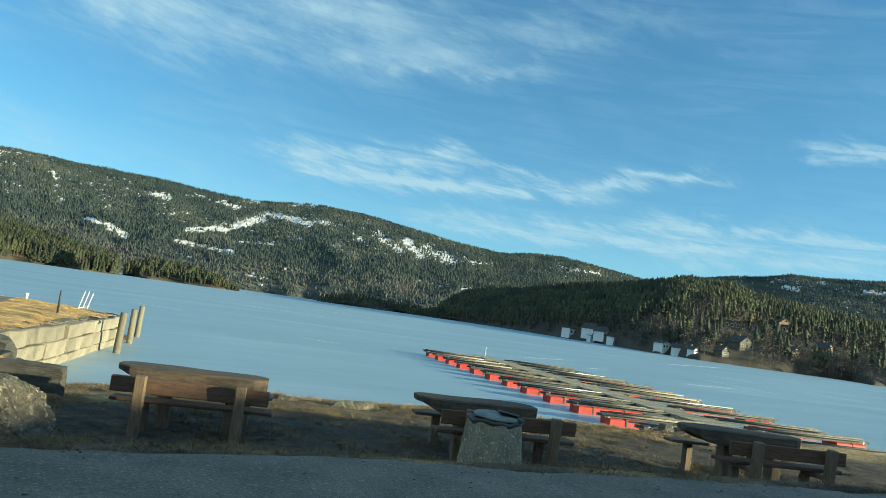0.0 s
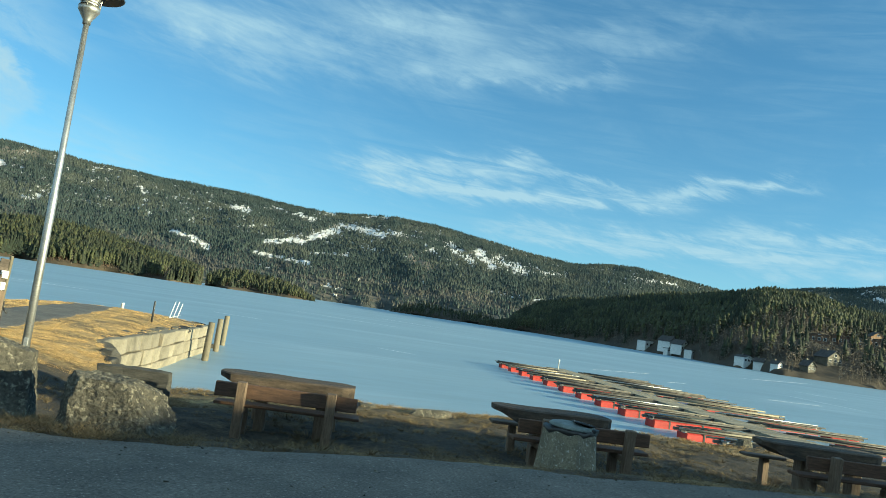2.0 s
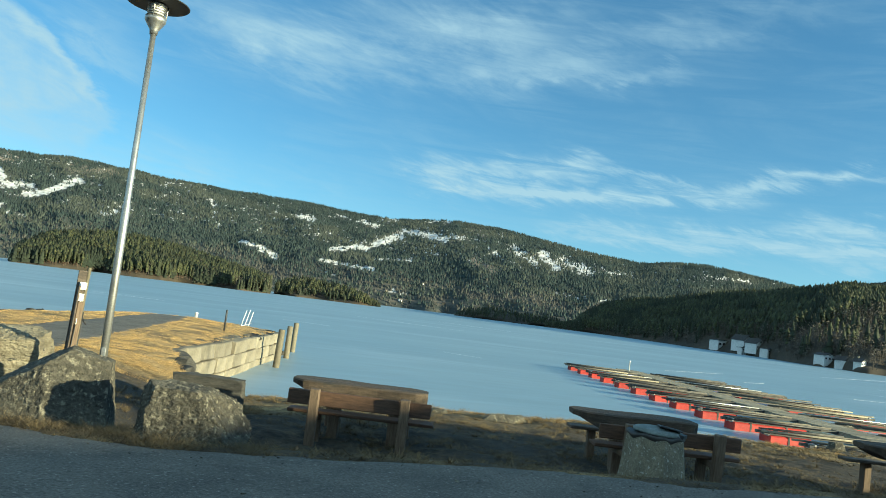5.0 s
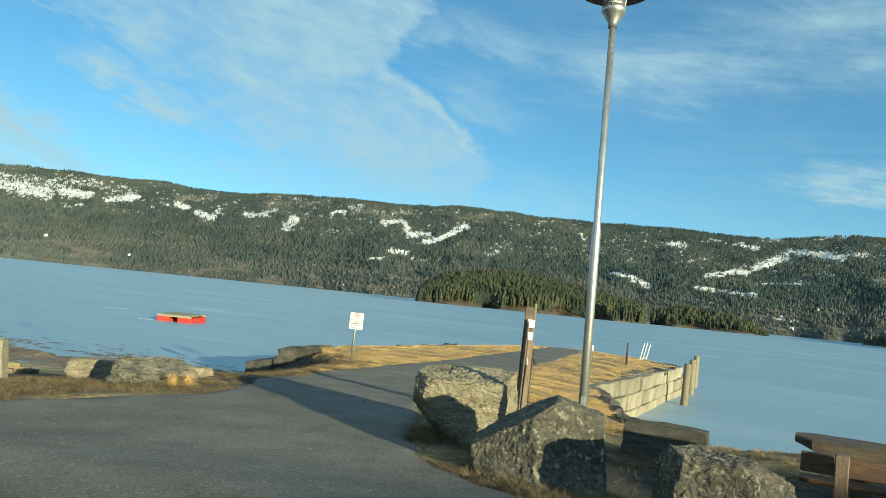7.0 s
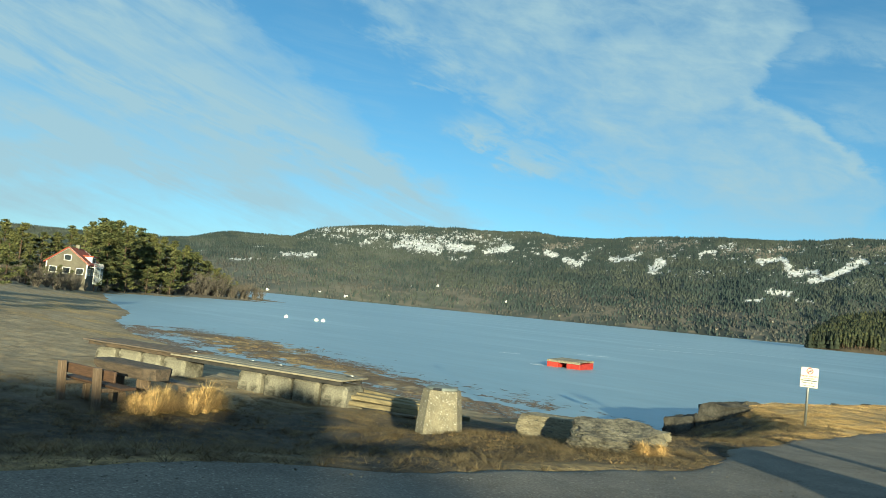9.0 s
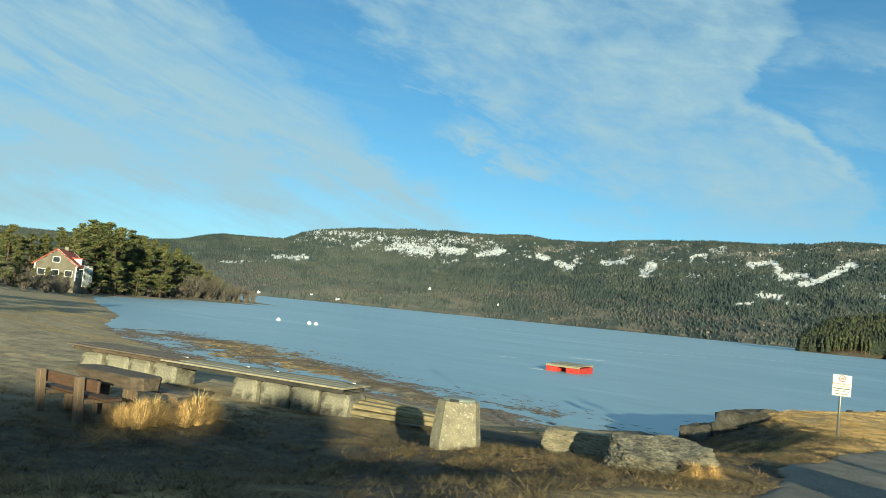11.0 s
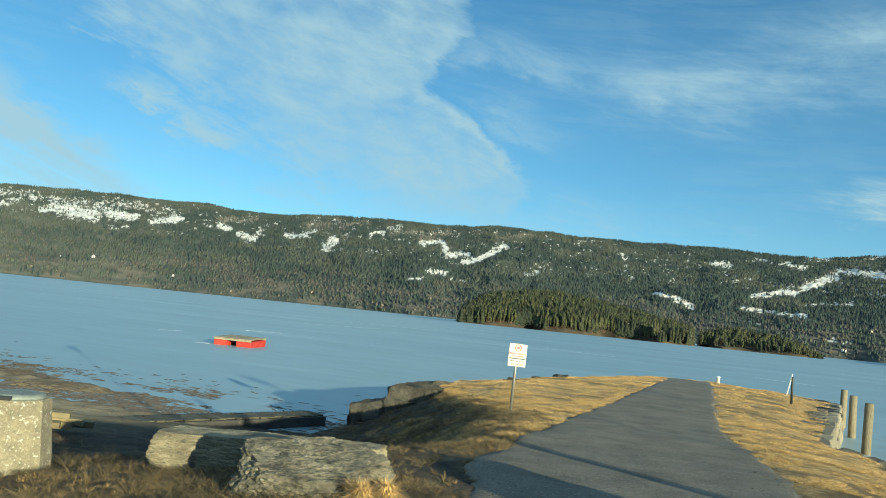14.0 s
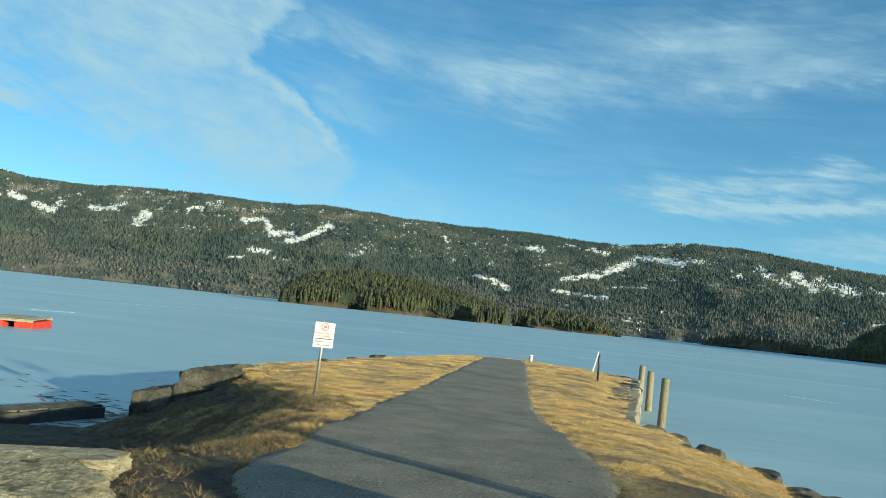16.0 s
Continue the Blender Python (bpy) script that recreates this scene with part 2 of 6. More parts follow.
M_STEEL = material("galvanised_steel", (0.42, 0.42, 0.40), (0.55, 0.55, 0.53), 4.0, 0.42, 0.15, 60.0, 0.002, metal=0.85)
M_DARKMETAL = material("dark_metal", (0.035, 0.037, 0.04), (0.06, 0.06, 0.065), 5.0, 0.5, 0.1, 50.0, 0.002, metal=0.4)
M_WHITE = material("white_plastic", (0.72, 0.72, 0.69), (0.80, 0.80, 0.77), 5.0, 0.5, 0.05, 40.0, 0.001)
M_LID = material("grey_green_lid", (0.15, 0.17, 0.16), (0.24, 0.265, 0.25), 6.0, 0.75, 0.2, 40.0, 0.002)
M_RED = material("red_float", (0.36, 0.024, 0.017), (0.48, 0.047, 0.028), 3.0, 0.6, 0.2, 25.0, 0.004, jitter=0.2)
M_PIPE = material("black_pipe", (0.03, 0.03, 0.03), (0.06, 0.055, 0.05), 3.0, 0.55, 0.1, 30.0, 0.002)
M_BARK = material("pine_bark", (0.075, 0.052, 0.036), (0.15, 0.095, 0.06), 4.0, 0.95, 0.5, 20.0, 0.02)
M_NEEDLE = material("pine_needles", (0.028, 0.037, 0.015), (0.072, 0.072, 0.025), 0.5, 0.8, 0.0, 3.0, jitter=0.45, island=True)
M_PINE = material("shore_pine_needles", (0.058, 0.076, 0.026), (0.155, 0.148, 0.045), 0.5, 0.8, 0.0, 3.0, jitter=0.45, island=True)
M_NEEDLE_FAR = material("spruce_forest", (0.018, 0.026, 0.015), (0.040, 0.046, 0.022), 0.02, 0.9, 0.0, 0.5, jitter=0.28, island=True)
# ridge woods: greyed and blued, with the haze of distance put in the colour
M_RIDGE = material("hazed_ridge_spruce", (0.029, 0.046, 0.045), (0.050, 0.069, 0.061), 0.006, 0.95, 0.0, 0.5, c3=(0.066, 0.074, 0.064), c3_at=(0.58, 0.72), c3_scale=0.009, stretch=(1, 1, 3), jitter=0.14, island=True)
M_RIDGE_PINE = material("hazed_mixed_wood", (0.054, 0.068, 0.056), (0.082, 0.092, 0.072), 0.006, 0.95, 0.0, 0.5, jitter=0.14, island=True)
M_RIDGE_BIRCH = material("hazed_bare_birch", (0.068, 0.068, 0.060), (0.100, 0.094, 0.080), 0.006, 0.95, 0.0, 0.5, jitter=0.16, island=True)
M_TWIG = material("bare_twigs", (0.098, 0.083, 0.066), (0.158, 0.134, 0.104), 0.3, 0.9, 0.0, 3.0, jitter=0.4, island=True)
M_FLOOR = material("forest_floor", (0.034, 0.028, 0.019), (0.078, 0.060, 0.038), 0.02, 0.95, 0.0, 0.2)

# ---- helpers of this scene ----
WATER = -1.94
rng = np.random.default_rng(4)


def part(name, bm, mt, parent=None, label=""):
    me = bpy.data.meshes.new(name)
    bm.normal_update()
    bm.to_mesh(me)
    bm.free()
    me.materials.append(mt)
    ob = new(name, me)
    if parent:
        ob.parent = parent
    if label:
        ob["label"] = label
    return ob


def raw(name, verts, faces, mt, parent=None, smooth=False):
    """One mesh object from arrays."""
    me = bpy.data.meshes.new(name)
    verts = np.asarray(verts, dtype=np.float32).reshape(-1, 3)
    faces = np.asarray(faces, dtype=np.int32)
    k = faces.shape[1]
    me.vertices.add(len(verts))
    me.vertices.foreach_set("co", verts.ravel())
    me.loops.add(faces.size)
    me.loops.foreach_set("vertex_index", faces.ravel())
    me.polygons.add(len(faces))
    me.polygons.foreach_set("loop_start", np.arange(0, faces.size, k, dtype=np.int32))
    me.polygons.foreach_set("use_smooth", np.full(len(faces), smooth))
    me.update(calc_edges=True)
    me.validate()
    me.materials.append(mt)
    ob = new(name, me)
    if parent:
        ob.parent = parent
    return ob


def thing(name, m, label, category, group="", kind=""):
    ob = new(name)
    ob.empty_display_size = 0.2
    ob.matrix_world = m
    return tagged(ob, label, category, group, kind)


def box(bm, x0, x1, y0, y1, z0, z1, bevel=0.0, m=None, wobble=0.0, seed=0):
    r = random.Random(seed)
    vs = []
    for x, y, z in ((x0, y0, z0), (x1, y0, z0), (x1, y1, z0), (x0, y1, z0), (x0, y0, z1), (x1, y0, z1), (x1, y1, z1), (x0, y1, z1)):
        v = Vector((x + r.uniform(-wobble, wobble), y + r.uniform(-wobble, wobble), z + r.uniform(-wobble, wobble)))
        vs.append(bm.verts.new(m @ v if m else v))
    fs = [bm.faces.new([vs[i] for i in q]) for q in ((3, 2, 1, 0), (4, 5, 6, 7), (0, 1, 5, 4), (1, 2, 6, 5), (2, 3, 7, 6), (3, 0, 4, 7))]
    if bevel:
        es = list({e for f in fs for e in f.edges})
        bmesh.ops.bevel(bm, geom=es, offset=bevel, segments=1, affect="EDGES", profile=0.5)
    return bm


def boxed(*a, **k):
    return box(bmesh.new(), *a, **k)


def lathe(bm, rings, seg=16, x=0.0, y=0.0, smooth=True, turn=0.0):
    """rings: (radius, z) from bottom to top, closed at both ends."""
    rows = []
    for r, z in rings:
        rows.append([bm.verts.new((x + r * math.cos(turn + 2 * math.pi * i / seg), y + r * math.sin(turn + 2 * math.pi * i / seg), z)) for i in range(seg)])
    for a, b in zip(rows, rows[1:]):
        for i in range(seg):
            f = bm.faces.new((a[i], a[(i + 1) % seg], b[(i + 1) % seg], b[i]))
            f.smooth = smooth
    bm.faces.new(rows[0][::-1])
    bm.faces.new(rows[-1])
    return bm


def tube(bm, p, q, r0, r1=None, seg=6):
    p, q = Vector(p), Vector(q)
    r1 = r0 if r1 is None else r1
    t = (q - p).to_track_quat("Z", "Y")
    ring = lambda c, r: [bm.verts.new(c + t @ Vector((r * math.cos(2 * math.pi * i / seg), r * math.sin(2 * math.pi * i / seg), 0))) for i in range(seg)]
    a, b = ring(p, r0), ring(q, r1)
    for i in range(seg):
        bm.faces.new((a[i], a[(i + 1) % seg], b[(i + 1) % seg], b[i])).smooth = seg > 5
    bm.faces.new(a[::-1])
    bm.faces.new(b)
    return bm


def smoothstep(a, b, v):
    t = np.clip((v - a) / (b - a), 0, 1)
    return t * t * (3 - 2 * t)


def value_noise(x, y, seed=0):
    """Smooth random heights of about -1 to 1, for arrays."""
    x, y = np.asarray(x, float), np.asarray(y, float)
    xi, yi = np.floor(x).astype(int), np.floor(y).astype(int)
    fx, fy = x - xi, y - yi
    fx, fy = fx * fx * (3 - 2 * fx), fy * fy * (3 - 2 * fy)

    def h(i, j):
        v = np.sin(i * 127.1 + j * 311.7 + seed * 74.7) * 43758.5453
        return 2 * (v - np.floor(v)) - 1

    return (h(xi, yi) * (1 - fx) + h(xi + 1, yi) * fx) * (1 - fy) + (h(xi, yi + 1) * (1 - fx) + h(xi + 1, yi + 1) * fx) * fy


def fractal(x, y, seed=0, octaves=4, gain=0.5):
    out, amp = 0, 1.0
    for k in range(octaves):
        out = out + amp * value_noise(np.asarray(x) * 2 ** k, np.asarray(y) * 2 ** k, seed + k)
        amp *= gain
    return out


def signed(poly, x, y):
    """Distance to a closed outline, positive inside; arrays."""
    x, y = np.asarray(x, float), np.asarray(y, float)
    best, inside = np.full(x.shape, 1e9), np.zeros(x.shape, bool)
    for (ax, ay), (bx, by) in zip(poly, poly[1:] + poly[:1]):
        dx, dy = bx - ax, by - ay
        t = np.clip(((x - ax) * dx + (y - ay) * dy) / (dx * dx + dy * dy), 0, 1)
        best = np.minimum(best, np.hypot(x - ax - t * dx, y - ay - t * dy))
        cross = (ay > y) != (by > y)
        with np.errstate(divide="ignore", invalid="ignore"):
            xs = ax + (y - ay) * dx / (dy if dy else 1e-9)
        inside ^= cross & (x < xs)
    return np.where(inside, best, -best)


# ---- the lie of the land ----
LAND = [(-700, -400), (-700, 330), (-420, 215), (-262, 158), (-225, 142), (-192, 96), (-159, 61), (-110, 42), (-78, 31), (-60, 21.5), (-46.5, 17), (-36, 15.2), (-29, 14.8), (-22, 15.8),
        (-13, 16), (-9, 16.5), (-4, 14), (5, 13), (8, 14), (14, 13.5), (20, 13), (28, 12.2), (45, 8), (80, 0), (200, -40), (700, -100), (700, -400)]
PIER = [(4.9, 8.0), (4.5, 9.5), (3.95, 11.3), (3.75, 14.5), (3.3, 16.6), (4.9, 24.5), (7.05, 35), (7.2, 36.8), (5.4, 38.6), (2.1, 40), (-1.5, 38.8), (-4.0, 34), (-6.7, 21.5), (-6.5, 18.2), (-4.6, 15), (-3.0, 12.2), (-2.35, 9.5), (-2.3, 8)]
ROAD = [(-3.6, -4.7), (-3.35, -3.3), (-2.8, -1.75), (-2.1, 0.6), (-1.5, 2.6), (-1.7, 4.4), (-2.2, 5.6), (-2.05, 7.2), (-2.1, 8.65), (-1.85, 13), (-1.35, 20.5), (-0.65, 30), (0.0, 38), (0.4, 39.0),
        (1.9, 39.0), (1.85, 33), (1.27, 21), (1.0, 14.6), (1.2, 10.8), (1.38, 8), (1.25, 6), (1.15, 4.6), (1.7, 2.4), (2.2, 0.5), (2.78, -0.6), (3.46, -1.15), (4.07, -1.7), (4.6, -1.95), (5.1, -2.24), (6.1, -2.32), (7.3, -2.36), (8.5, -2.48), (9.6, -2.68),
        (12.2, -3.12), (15.4, -3.7), (40, -6.0), (60, -6), (60, -15), (-60, -15), (-60, -9.5), (-20, -8.5), (-8, -7.2), (-4.6, -5.9)]
ROAD_Y = (-20, -9, -6.4, -2.5, -1, 3, 7, 12.7, 16, 29, 40)
ROAD_Z = (0.55, 0.52, 0.46, 0.42, 0.30, 0.17, 0.04, -0.10, -0.19, -0.30, -0.38)


def road_z(x, y):
    return np.interp(y, ROAD_Y, ROAD_Z) + 0.02 * np.clip(x, -12, 14) * smoothstep(14, 4, np.asarray(y, float))


def ground_z(x, y):
    x, y = np.asarray(x, float), np.asarray(y, float)
    sd = signed(LAND, x, y)
    right = np.interp(sd, (-6, 0, 1.6, 4.4, 6.0, 13, 16, 22), (-3.2, -2.04, -1.45, -0.55, -0.3, -0.02, 0.14, 0.42))
    left = np.interp(sd, (-8, 0, 9, 17, 24, 60, 120), (-2.6, -1.96, -1.12, -0.62, -0.2, 0.8, 2.5))
    w = smoothstep(-5.5, 2.5, x)
    h = left * (1 - w) + right * w
    h = h + 0.05 * fractal(x * 0.5, y * 0.5, 3) * smoothstep(-1, 2, sd) + 0.02 * fractal(x * 2.2, y * 2.2, 9)
    h = h + 1.3 * smoothstep(8, 30, sd) * smoothstep(-60, -90, x)
    h = h + (0.02 * fractal(x * 1.3, y * 1.3, 14, 3) + 0.02 * value_noise(x * 3.1, y * 3.1, 15)) * smoothstep(3, 7, sd) * (np.abs(x) < 30)
    # sand bars that stand out of the ice
    mid = np.interp(x, (-52, -45, -36, -29, -22, -17), (21.5, 22.8, 21, 19.8, 18, 17.6))
    half = np.interp(x, (-56, -48, -42, -30, -20, -15), (0.3, 2.2, 3.6, 2.0, 1.3, 0.2))
    bar = np.abs(y - mid) / half + smoothstep(-19, -14, x) * 4 + smoothstep(-50, -57, x) * 4
    h = np.maximum(h, WATER + 0.055 - 0.07 * np.minimum(bar, 6) + 0.045 * fractal(x * 0.7, y * 0.9, 5) + 0.05 * fractal(x * 2.2, y * 2.6, 6))
    # the mound under the bin and the split rocks
    h = h + 0.36 * np.exp(-((x + 5.6) / 2.2) ** 2 - ((y - 3.2) / 1.5) ** 2)
    # the pier
    pd = signed(PIER, x, y)
    top = np.interp(y, ROAD_Y, ROAD_Z) - 0.02 + 0.035 * fractal(x * 0.9, y * 0.9, 12) + 0.014 * value_noise(x * 3.3, y * 3.3, 13)
    edge = smoothstep(0.0, 2.2, pd)
    top = top - (1 - edge) * 0.16
    fall = np.where(pd >= 0, top, top + pd * (0.46 + 1.44 * np.where(x > 0, 1, smoothstep(16.5, 18.5, y)) + 14 * ((x > 1) & (y > 16.5))))
    blend = smoothstep(6.5, 10.5, y)
    h = np.where(fall > h, h * (1 - blend) + fall * blend, h)
    # shoulders of the road
    rd = signed(ROAD, x, y)
    reach = 3.2 - 1.0 * smoothstep(7.6, 9.6, x) * smoothstep(6, 2, y) + (2.2 + 3.6 * smoothstep(1.2, 3.4, y)) * smoothstep(1, -3, x) * smoothstep(8, 5, y) * smoothstep(-20, -10, x)
    k = smoothstep(0, 1, (rd + reach) / (reach - 0.2))
    rz = road_z(x, y)
    h = h * (1 - k) + rz * k - 0.05 * smoothstep(-0.08, 0.14, rd)
    return np.where(rd > 0.14, rz - 0.05, h)


def gz(x, y):
    return float(ground_z(np.array([x]), np.array([y]))[0])


def grid_sheet(name, xs, ys, mt, zf):
    gx, gy = np.meshgrid(xs, ys)
    verts = np.stack([gx, gy, zf(gx, gy)], -1).reshape(-1, 3)
    nx = len(xs)
    i, j = np.meshgrid(np.arange(nx - 1), np.arange(len(ys) - 1))
    q = (j * nx + i).ravel()
    return raw(name, verts, np.stack([q, q + 1, q + nx + 1, q + nx], -1), mt, smooth=True)


def stretch_axis(lo, hi, fine_lo, fine_hi, step):
    """Fine steps in the middle, growing outwards."""
    mid = list(np.arange(fine_lo, fine_hi + 1e-6, step))
    s, v = step, fine_hi
    while v < hi:
        s *= 1.22
        v += s
        mid.append(min(v, hi))
    s, v = step, fine_lo
    while v > lo:
        s *= 1.22
        v -= s
        mid.insert(0, max(v, lo))
    return np.array(mid)


def ground_material():
    """Dirt with dead grass and beach sand where the sheet's cover says so."""
    mt = M_SOIL
    nt = mt.node_tree
    n, l = nt.nodes, nt.links
    bs = n["Principled BSDF"]
    old = bs.inputs["Base Color"].links[0].from_socket
    at = n.new("ShaderNodeAttribute")
    at.attribute_name = "cover"
    sep = n.new("ShaderNodeSeparateColor")
    l.new(at.outputs["Color"], sep.inputs[0])
    co = n.new("ShaderNodeTexCoord")
    prev = old
    for k, (c1, c2, sc) in enumerate((((0.17, 0.115, 0.05), (0.62, 0.43, 0.172), 7.0), ((0.20, 0.155, 0.092), (0.42, 0.33, 0.20), 1.3), ((0.04, 0.032, 0.024), (0.075, 0.058, 0.04), 5.0))):
        t = n.new("ShaderNodeTexNoise")
        t.inputs["Scale"].default_value, t.inputs["Detail"].default_value, t.inputs["Roughness"].default_value = sc, 8.0, 0.7
        l.new(co.outputs["Object"], t.inputs["Vector"])
        r = n.new("ShaderNodeMapRange")
        r.inputs["From Min"].default_value, r.inputs["From Max"].default_value = 0.36, 0.64
        l.new(t.outputs["Fac"], r.inputs["Value"])
        a, b = n.new("ShaderNodeMix"), n.new("ShaderNodeMix")
        a.data_type = b.data_type = "RGBA"
        l.new(r.outputs[0], a.inputs["Factor"])
        a.inputs["A"].default_value, a.inputs["B"].default_value = (*c1, 1), (*c2, 1)
        l.new(sep.outputs[k], b.inputs["Factor"])
        l.new(prev, b.inputs["A"])
        l.new(a.outputs["Result"], b.inputs["B"])
        prev = b.outputs["Result"]
    l.new(prev, bs.inputs["Base Color"])


ground_material()
ground = tagged(grid_sheet("ground", stretch_axis(-700, 700, -54, 22, 0.17), stretch_axis(-400, 330, -11, 27, 0.17), M_SOIL, ground_z),
                "brown dirt and dead grass sloping down to the lake", "ground", kind="structure")


def lay_cover(ob):
    co = np.empty(len(ob.data.vertices) * 3, np.float32)
    ob.data.vertices.foreach_get("co", co)
    x, y, z = co.reshape(-1, 3).T.astype(float)
    pd, sd, rd = signed(PIER, x, y), signed(LAND, x, y), signed(ROAD, x, y)
    straw = smoothstep(-0.6, 0.3, pd) * smoothstep(7, 10, y) * np.clip(0.85 + 0.5 * fractal(x * 0.8, y * 0.8, 71), 0.2, 1)
    straw = np.maximum(straw, smoothstep(-1.0, -0.1, rd) * np.clip(0.5 + 0.6 * fractal(x, y, 72), 0, 0.9))
    straw = np.maximum(straw, smoothstep(5, 7, sd) * smoothstep(9.5, 7.5, sd) * (x > 4) * np.clip(0.55 + 0.6 * fractal(x * 0.8, y * 0.8, 76), 0, 1))
    straw = np.maximum(straw, smoothstep(-24, -30, x) * smoothstep(16, 4, sd) * np.clip(0.45 + 1.3 * fractal(x * 0.25, y * 0.4, 73), 0, 1))
    straw = straw * (1 - 0.65 * (x < 0) * smoothstep(1.5, 3, y) * smoothstep(12, 9, y))
    sand = smoothstep(-10, -16, x) * smoothstep(22, 12, sd)
    sand = np.maximum(sand, (x > 6) * smoothstep(3.6, 4.6, sd) * smoothstep(7.2, 5.8, sd) * np.clip(0.5 + fractal(x * 1.2, y * 1.2, 79), 0, 0.9))
    wet = smoothstep(1.1, 0.5, np.hypot((x - 9.0) / 0.9, (y + 0.5 + 0.15 * (x - 9)) / 0.42) + 0.3 * fractal(x * 2, y * 2, 75))
    dark_soil = np.clip(smoothstep(0.05, 0.5, fractal(x * 0.45, y * 0.45, 74)) * 0.55 * (straw < 0.4), 0, 1) * (0.7 + 0.3 * smoothstep(-10, -6, x)) * (x > -24)
    dark_soil = np.maximum(dark_soil, wet)
    sand = sand * (1 - 0.9 * straw * (x < -20))
    dark_soil = np.maximum(dark_soil, 0.75 * smoothstep(2.0, -0.5, sd) * smoothstep(-9, -12, x) * np.clip(0.4 + fractal(x * 0.8, y * 0.8, 77), 0, 1))
    at = ob.data.color_attributes.new("cover", "FLOAT_COLOR", "POINT")
    at.data.foreach_set("color", np.stack([straw, sand, dark_soil, np.ones_like(sand)], -1).astype(np.float32).ravel())


lay_cover(ground)


def road_mesh():
    """A fine grid trimmed to the outline, with a ragged edge."""
    xs, ys = np.concatenate([np.arange(-60, -8, 1.0), np.arange(-8, 17, 0.11), np.arange(17, 60, 1.0)]), np.concatenate([np.arange(-15, 16, 0.11), np.arange(16, 42, 0.25)])
    gx, gy = np.meshgrid(xs, ys)
    d = signed(ROAD, gx, gy) + 0.09 * fractal(gx * 2.1, gy * 2.1, 21, 3)
    z = road_z(gx, gy) + 0.012 + 0.012 * fractal(gx * 0.8, gy * 0.8, 2, 3) - 0.006 * smoothstep(0.12, -0.05, d) - 0.35 * smoothstep(-0.03, -0.42, d)
    nx = len(xs)
    i, j = np.meshgrid(np.arange(nx - 1), np.arange(len(ys) - 1))
    q = (j * nx + i).ravel()
    f = np.stack([q, q + 1, q + nx + 1, q + nx], -1)
    keep = (d.ravel()[f] > -0.45).all(1)
    return raw("road", np.stack([gx, gy, z], -1).reshape(-1, 3), f[keep], M_ASPHALT, smooth=True)


road = tagged(road_mesh(), "worn grey asphalt lane with ragged edges and grit", "road", kind="structure")


def ice_material():
    mt = material("lake_ice", (0.25, 0.345, 0.415), (0.325, 0.425, 0.49), 0.022, 0.40, 0.12, 0.45, 0.03, c3=(0.46, 0.55, 0.61), c3_at=(0.52, 0.78), c3_scale=0.035, stretch=(0.5, 1.7, 1), grit=0.35)
    return mt


M_ICE = ice_material()
ice = grid_sheet("water", np.linspace(-4800, 4800, 60), np.linspace(-400, 4700, 60), M_ICE, lambda x, y: np.full(x.shape, WATER))
tagged(ice, "frozen lake of pale blue bare ice with snow streaks", "lake", kind="structure")

# ---- hills round the lake ----
EYE = np.array((2.0, -5.0, 1.9))


def polar(az, r):
    a = np.radians(np.asarray(az) + 0.6)
    return EYE[0] + r * np.sin(a), EYE[1] + r * np.cos(a)


class Hill:
    """A slope that rises from the shore at base(az) to a crest at base + depth, whose top stands at el degrees."""

    def __init__(self, azs, base, els, depth, lift, seed, rough=0.03, power=0.9, trees=14.0):
        self.a, self.b, self.e, self.depth, self.lift, self.seed, self.rough, self.power, self.trees = azs, base, els, depth, lift, seed, rough, power, trees

    def soft(self, az, values, spread):
        """The table's value at az, rounded over its neighbours."""
        s = min(spread, (self.a[-1] - self.a[0]) / 12)
        return sum(w * np.interp(np.asarray(az) + k * s, self.a, values) for k, w in ((-1, 0.25), (-0.5, 0.25), (0.5, 0.25), (1, 0.25))) if s > 0.6 else np.interp(az, self.a, values)

    def place(self, az, u):
        az, u = np.asarray(az, float), np.asarray(u, float)
        base, depth = self.soft(az, self.b, 3.0), self.soft(az, self.depth, 3.0)
        r = base + u * depth + 25 * value_noise(az * 0.7, az * 0, self.seed) * np.exp(-25 * np.abs(u))
        rc = base + depth
        crest = np.tan(np.radians(np.interp(az, self.a, self.e))) * rc + EYE[2] - self.trees
        t = np.clip(u, 0, 1) ** self.power
        z = WATER + self.lift * np.minimum(u * 12, 1) + (crest - WATER) * t
        z = z + (crest - WATER) * self.rough * fractal(az * 0.35, u * 9, self.seed, 5, 0.55) * np.clip(u * 5, 0, 1) * np.clip((1.08 - u) * 6, 0.25, 1)
        z = np.where(u > 1, z - (u - 1) * 2.5 * np.maximum(crest, 5), z)
        x, y = polar(az, r)
        return x, y, np.where(u < 0, WATER - 1, z)

    def sheet(self, name, mt, na, nu):
        az, u = np.meshgrid(np.linspace(self.a[0], self.a[-1], na), np.concatenate([[-0.01], np.linspace(0, 1.12, nu)]))
        x, y, z = self.place(az, u)
        i, j = np.meshgrid(np.arange(na - 1), np.arange(nu))
        q = (j * na + i).ravel()
        ob = raw(name, np.stack([x, y, z], -1).reshape(-1, 3), np.stack([q, q + 1, q + na + 1, q + na], -1), mt, smooth=True)
        return ob, az.ravel(), u.ravel(), (x.ravel(), y.ravel(), z.ravel())


def elevation(x, y, z):
    return np.degrees(np.arctan2(z - EYE[2], np.hypot(x - EYE[0], y - EYE[1])))


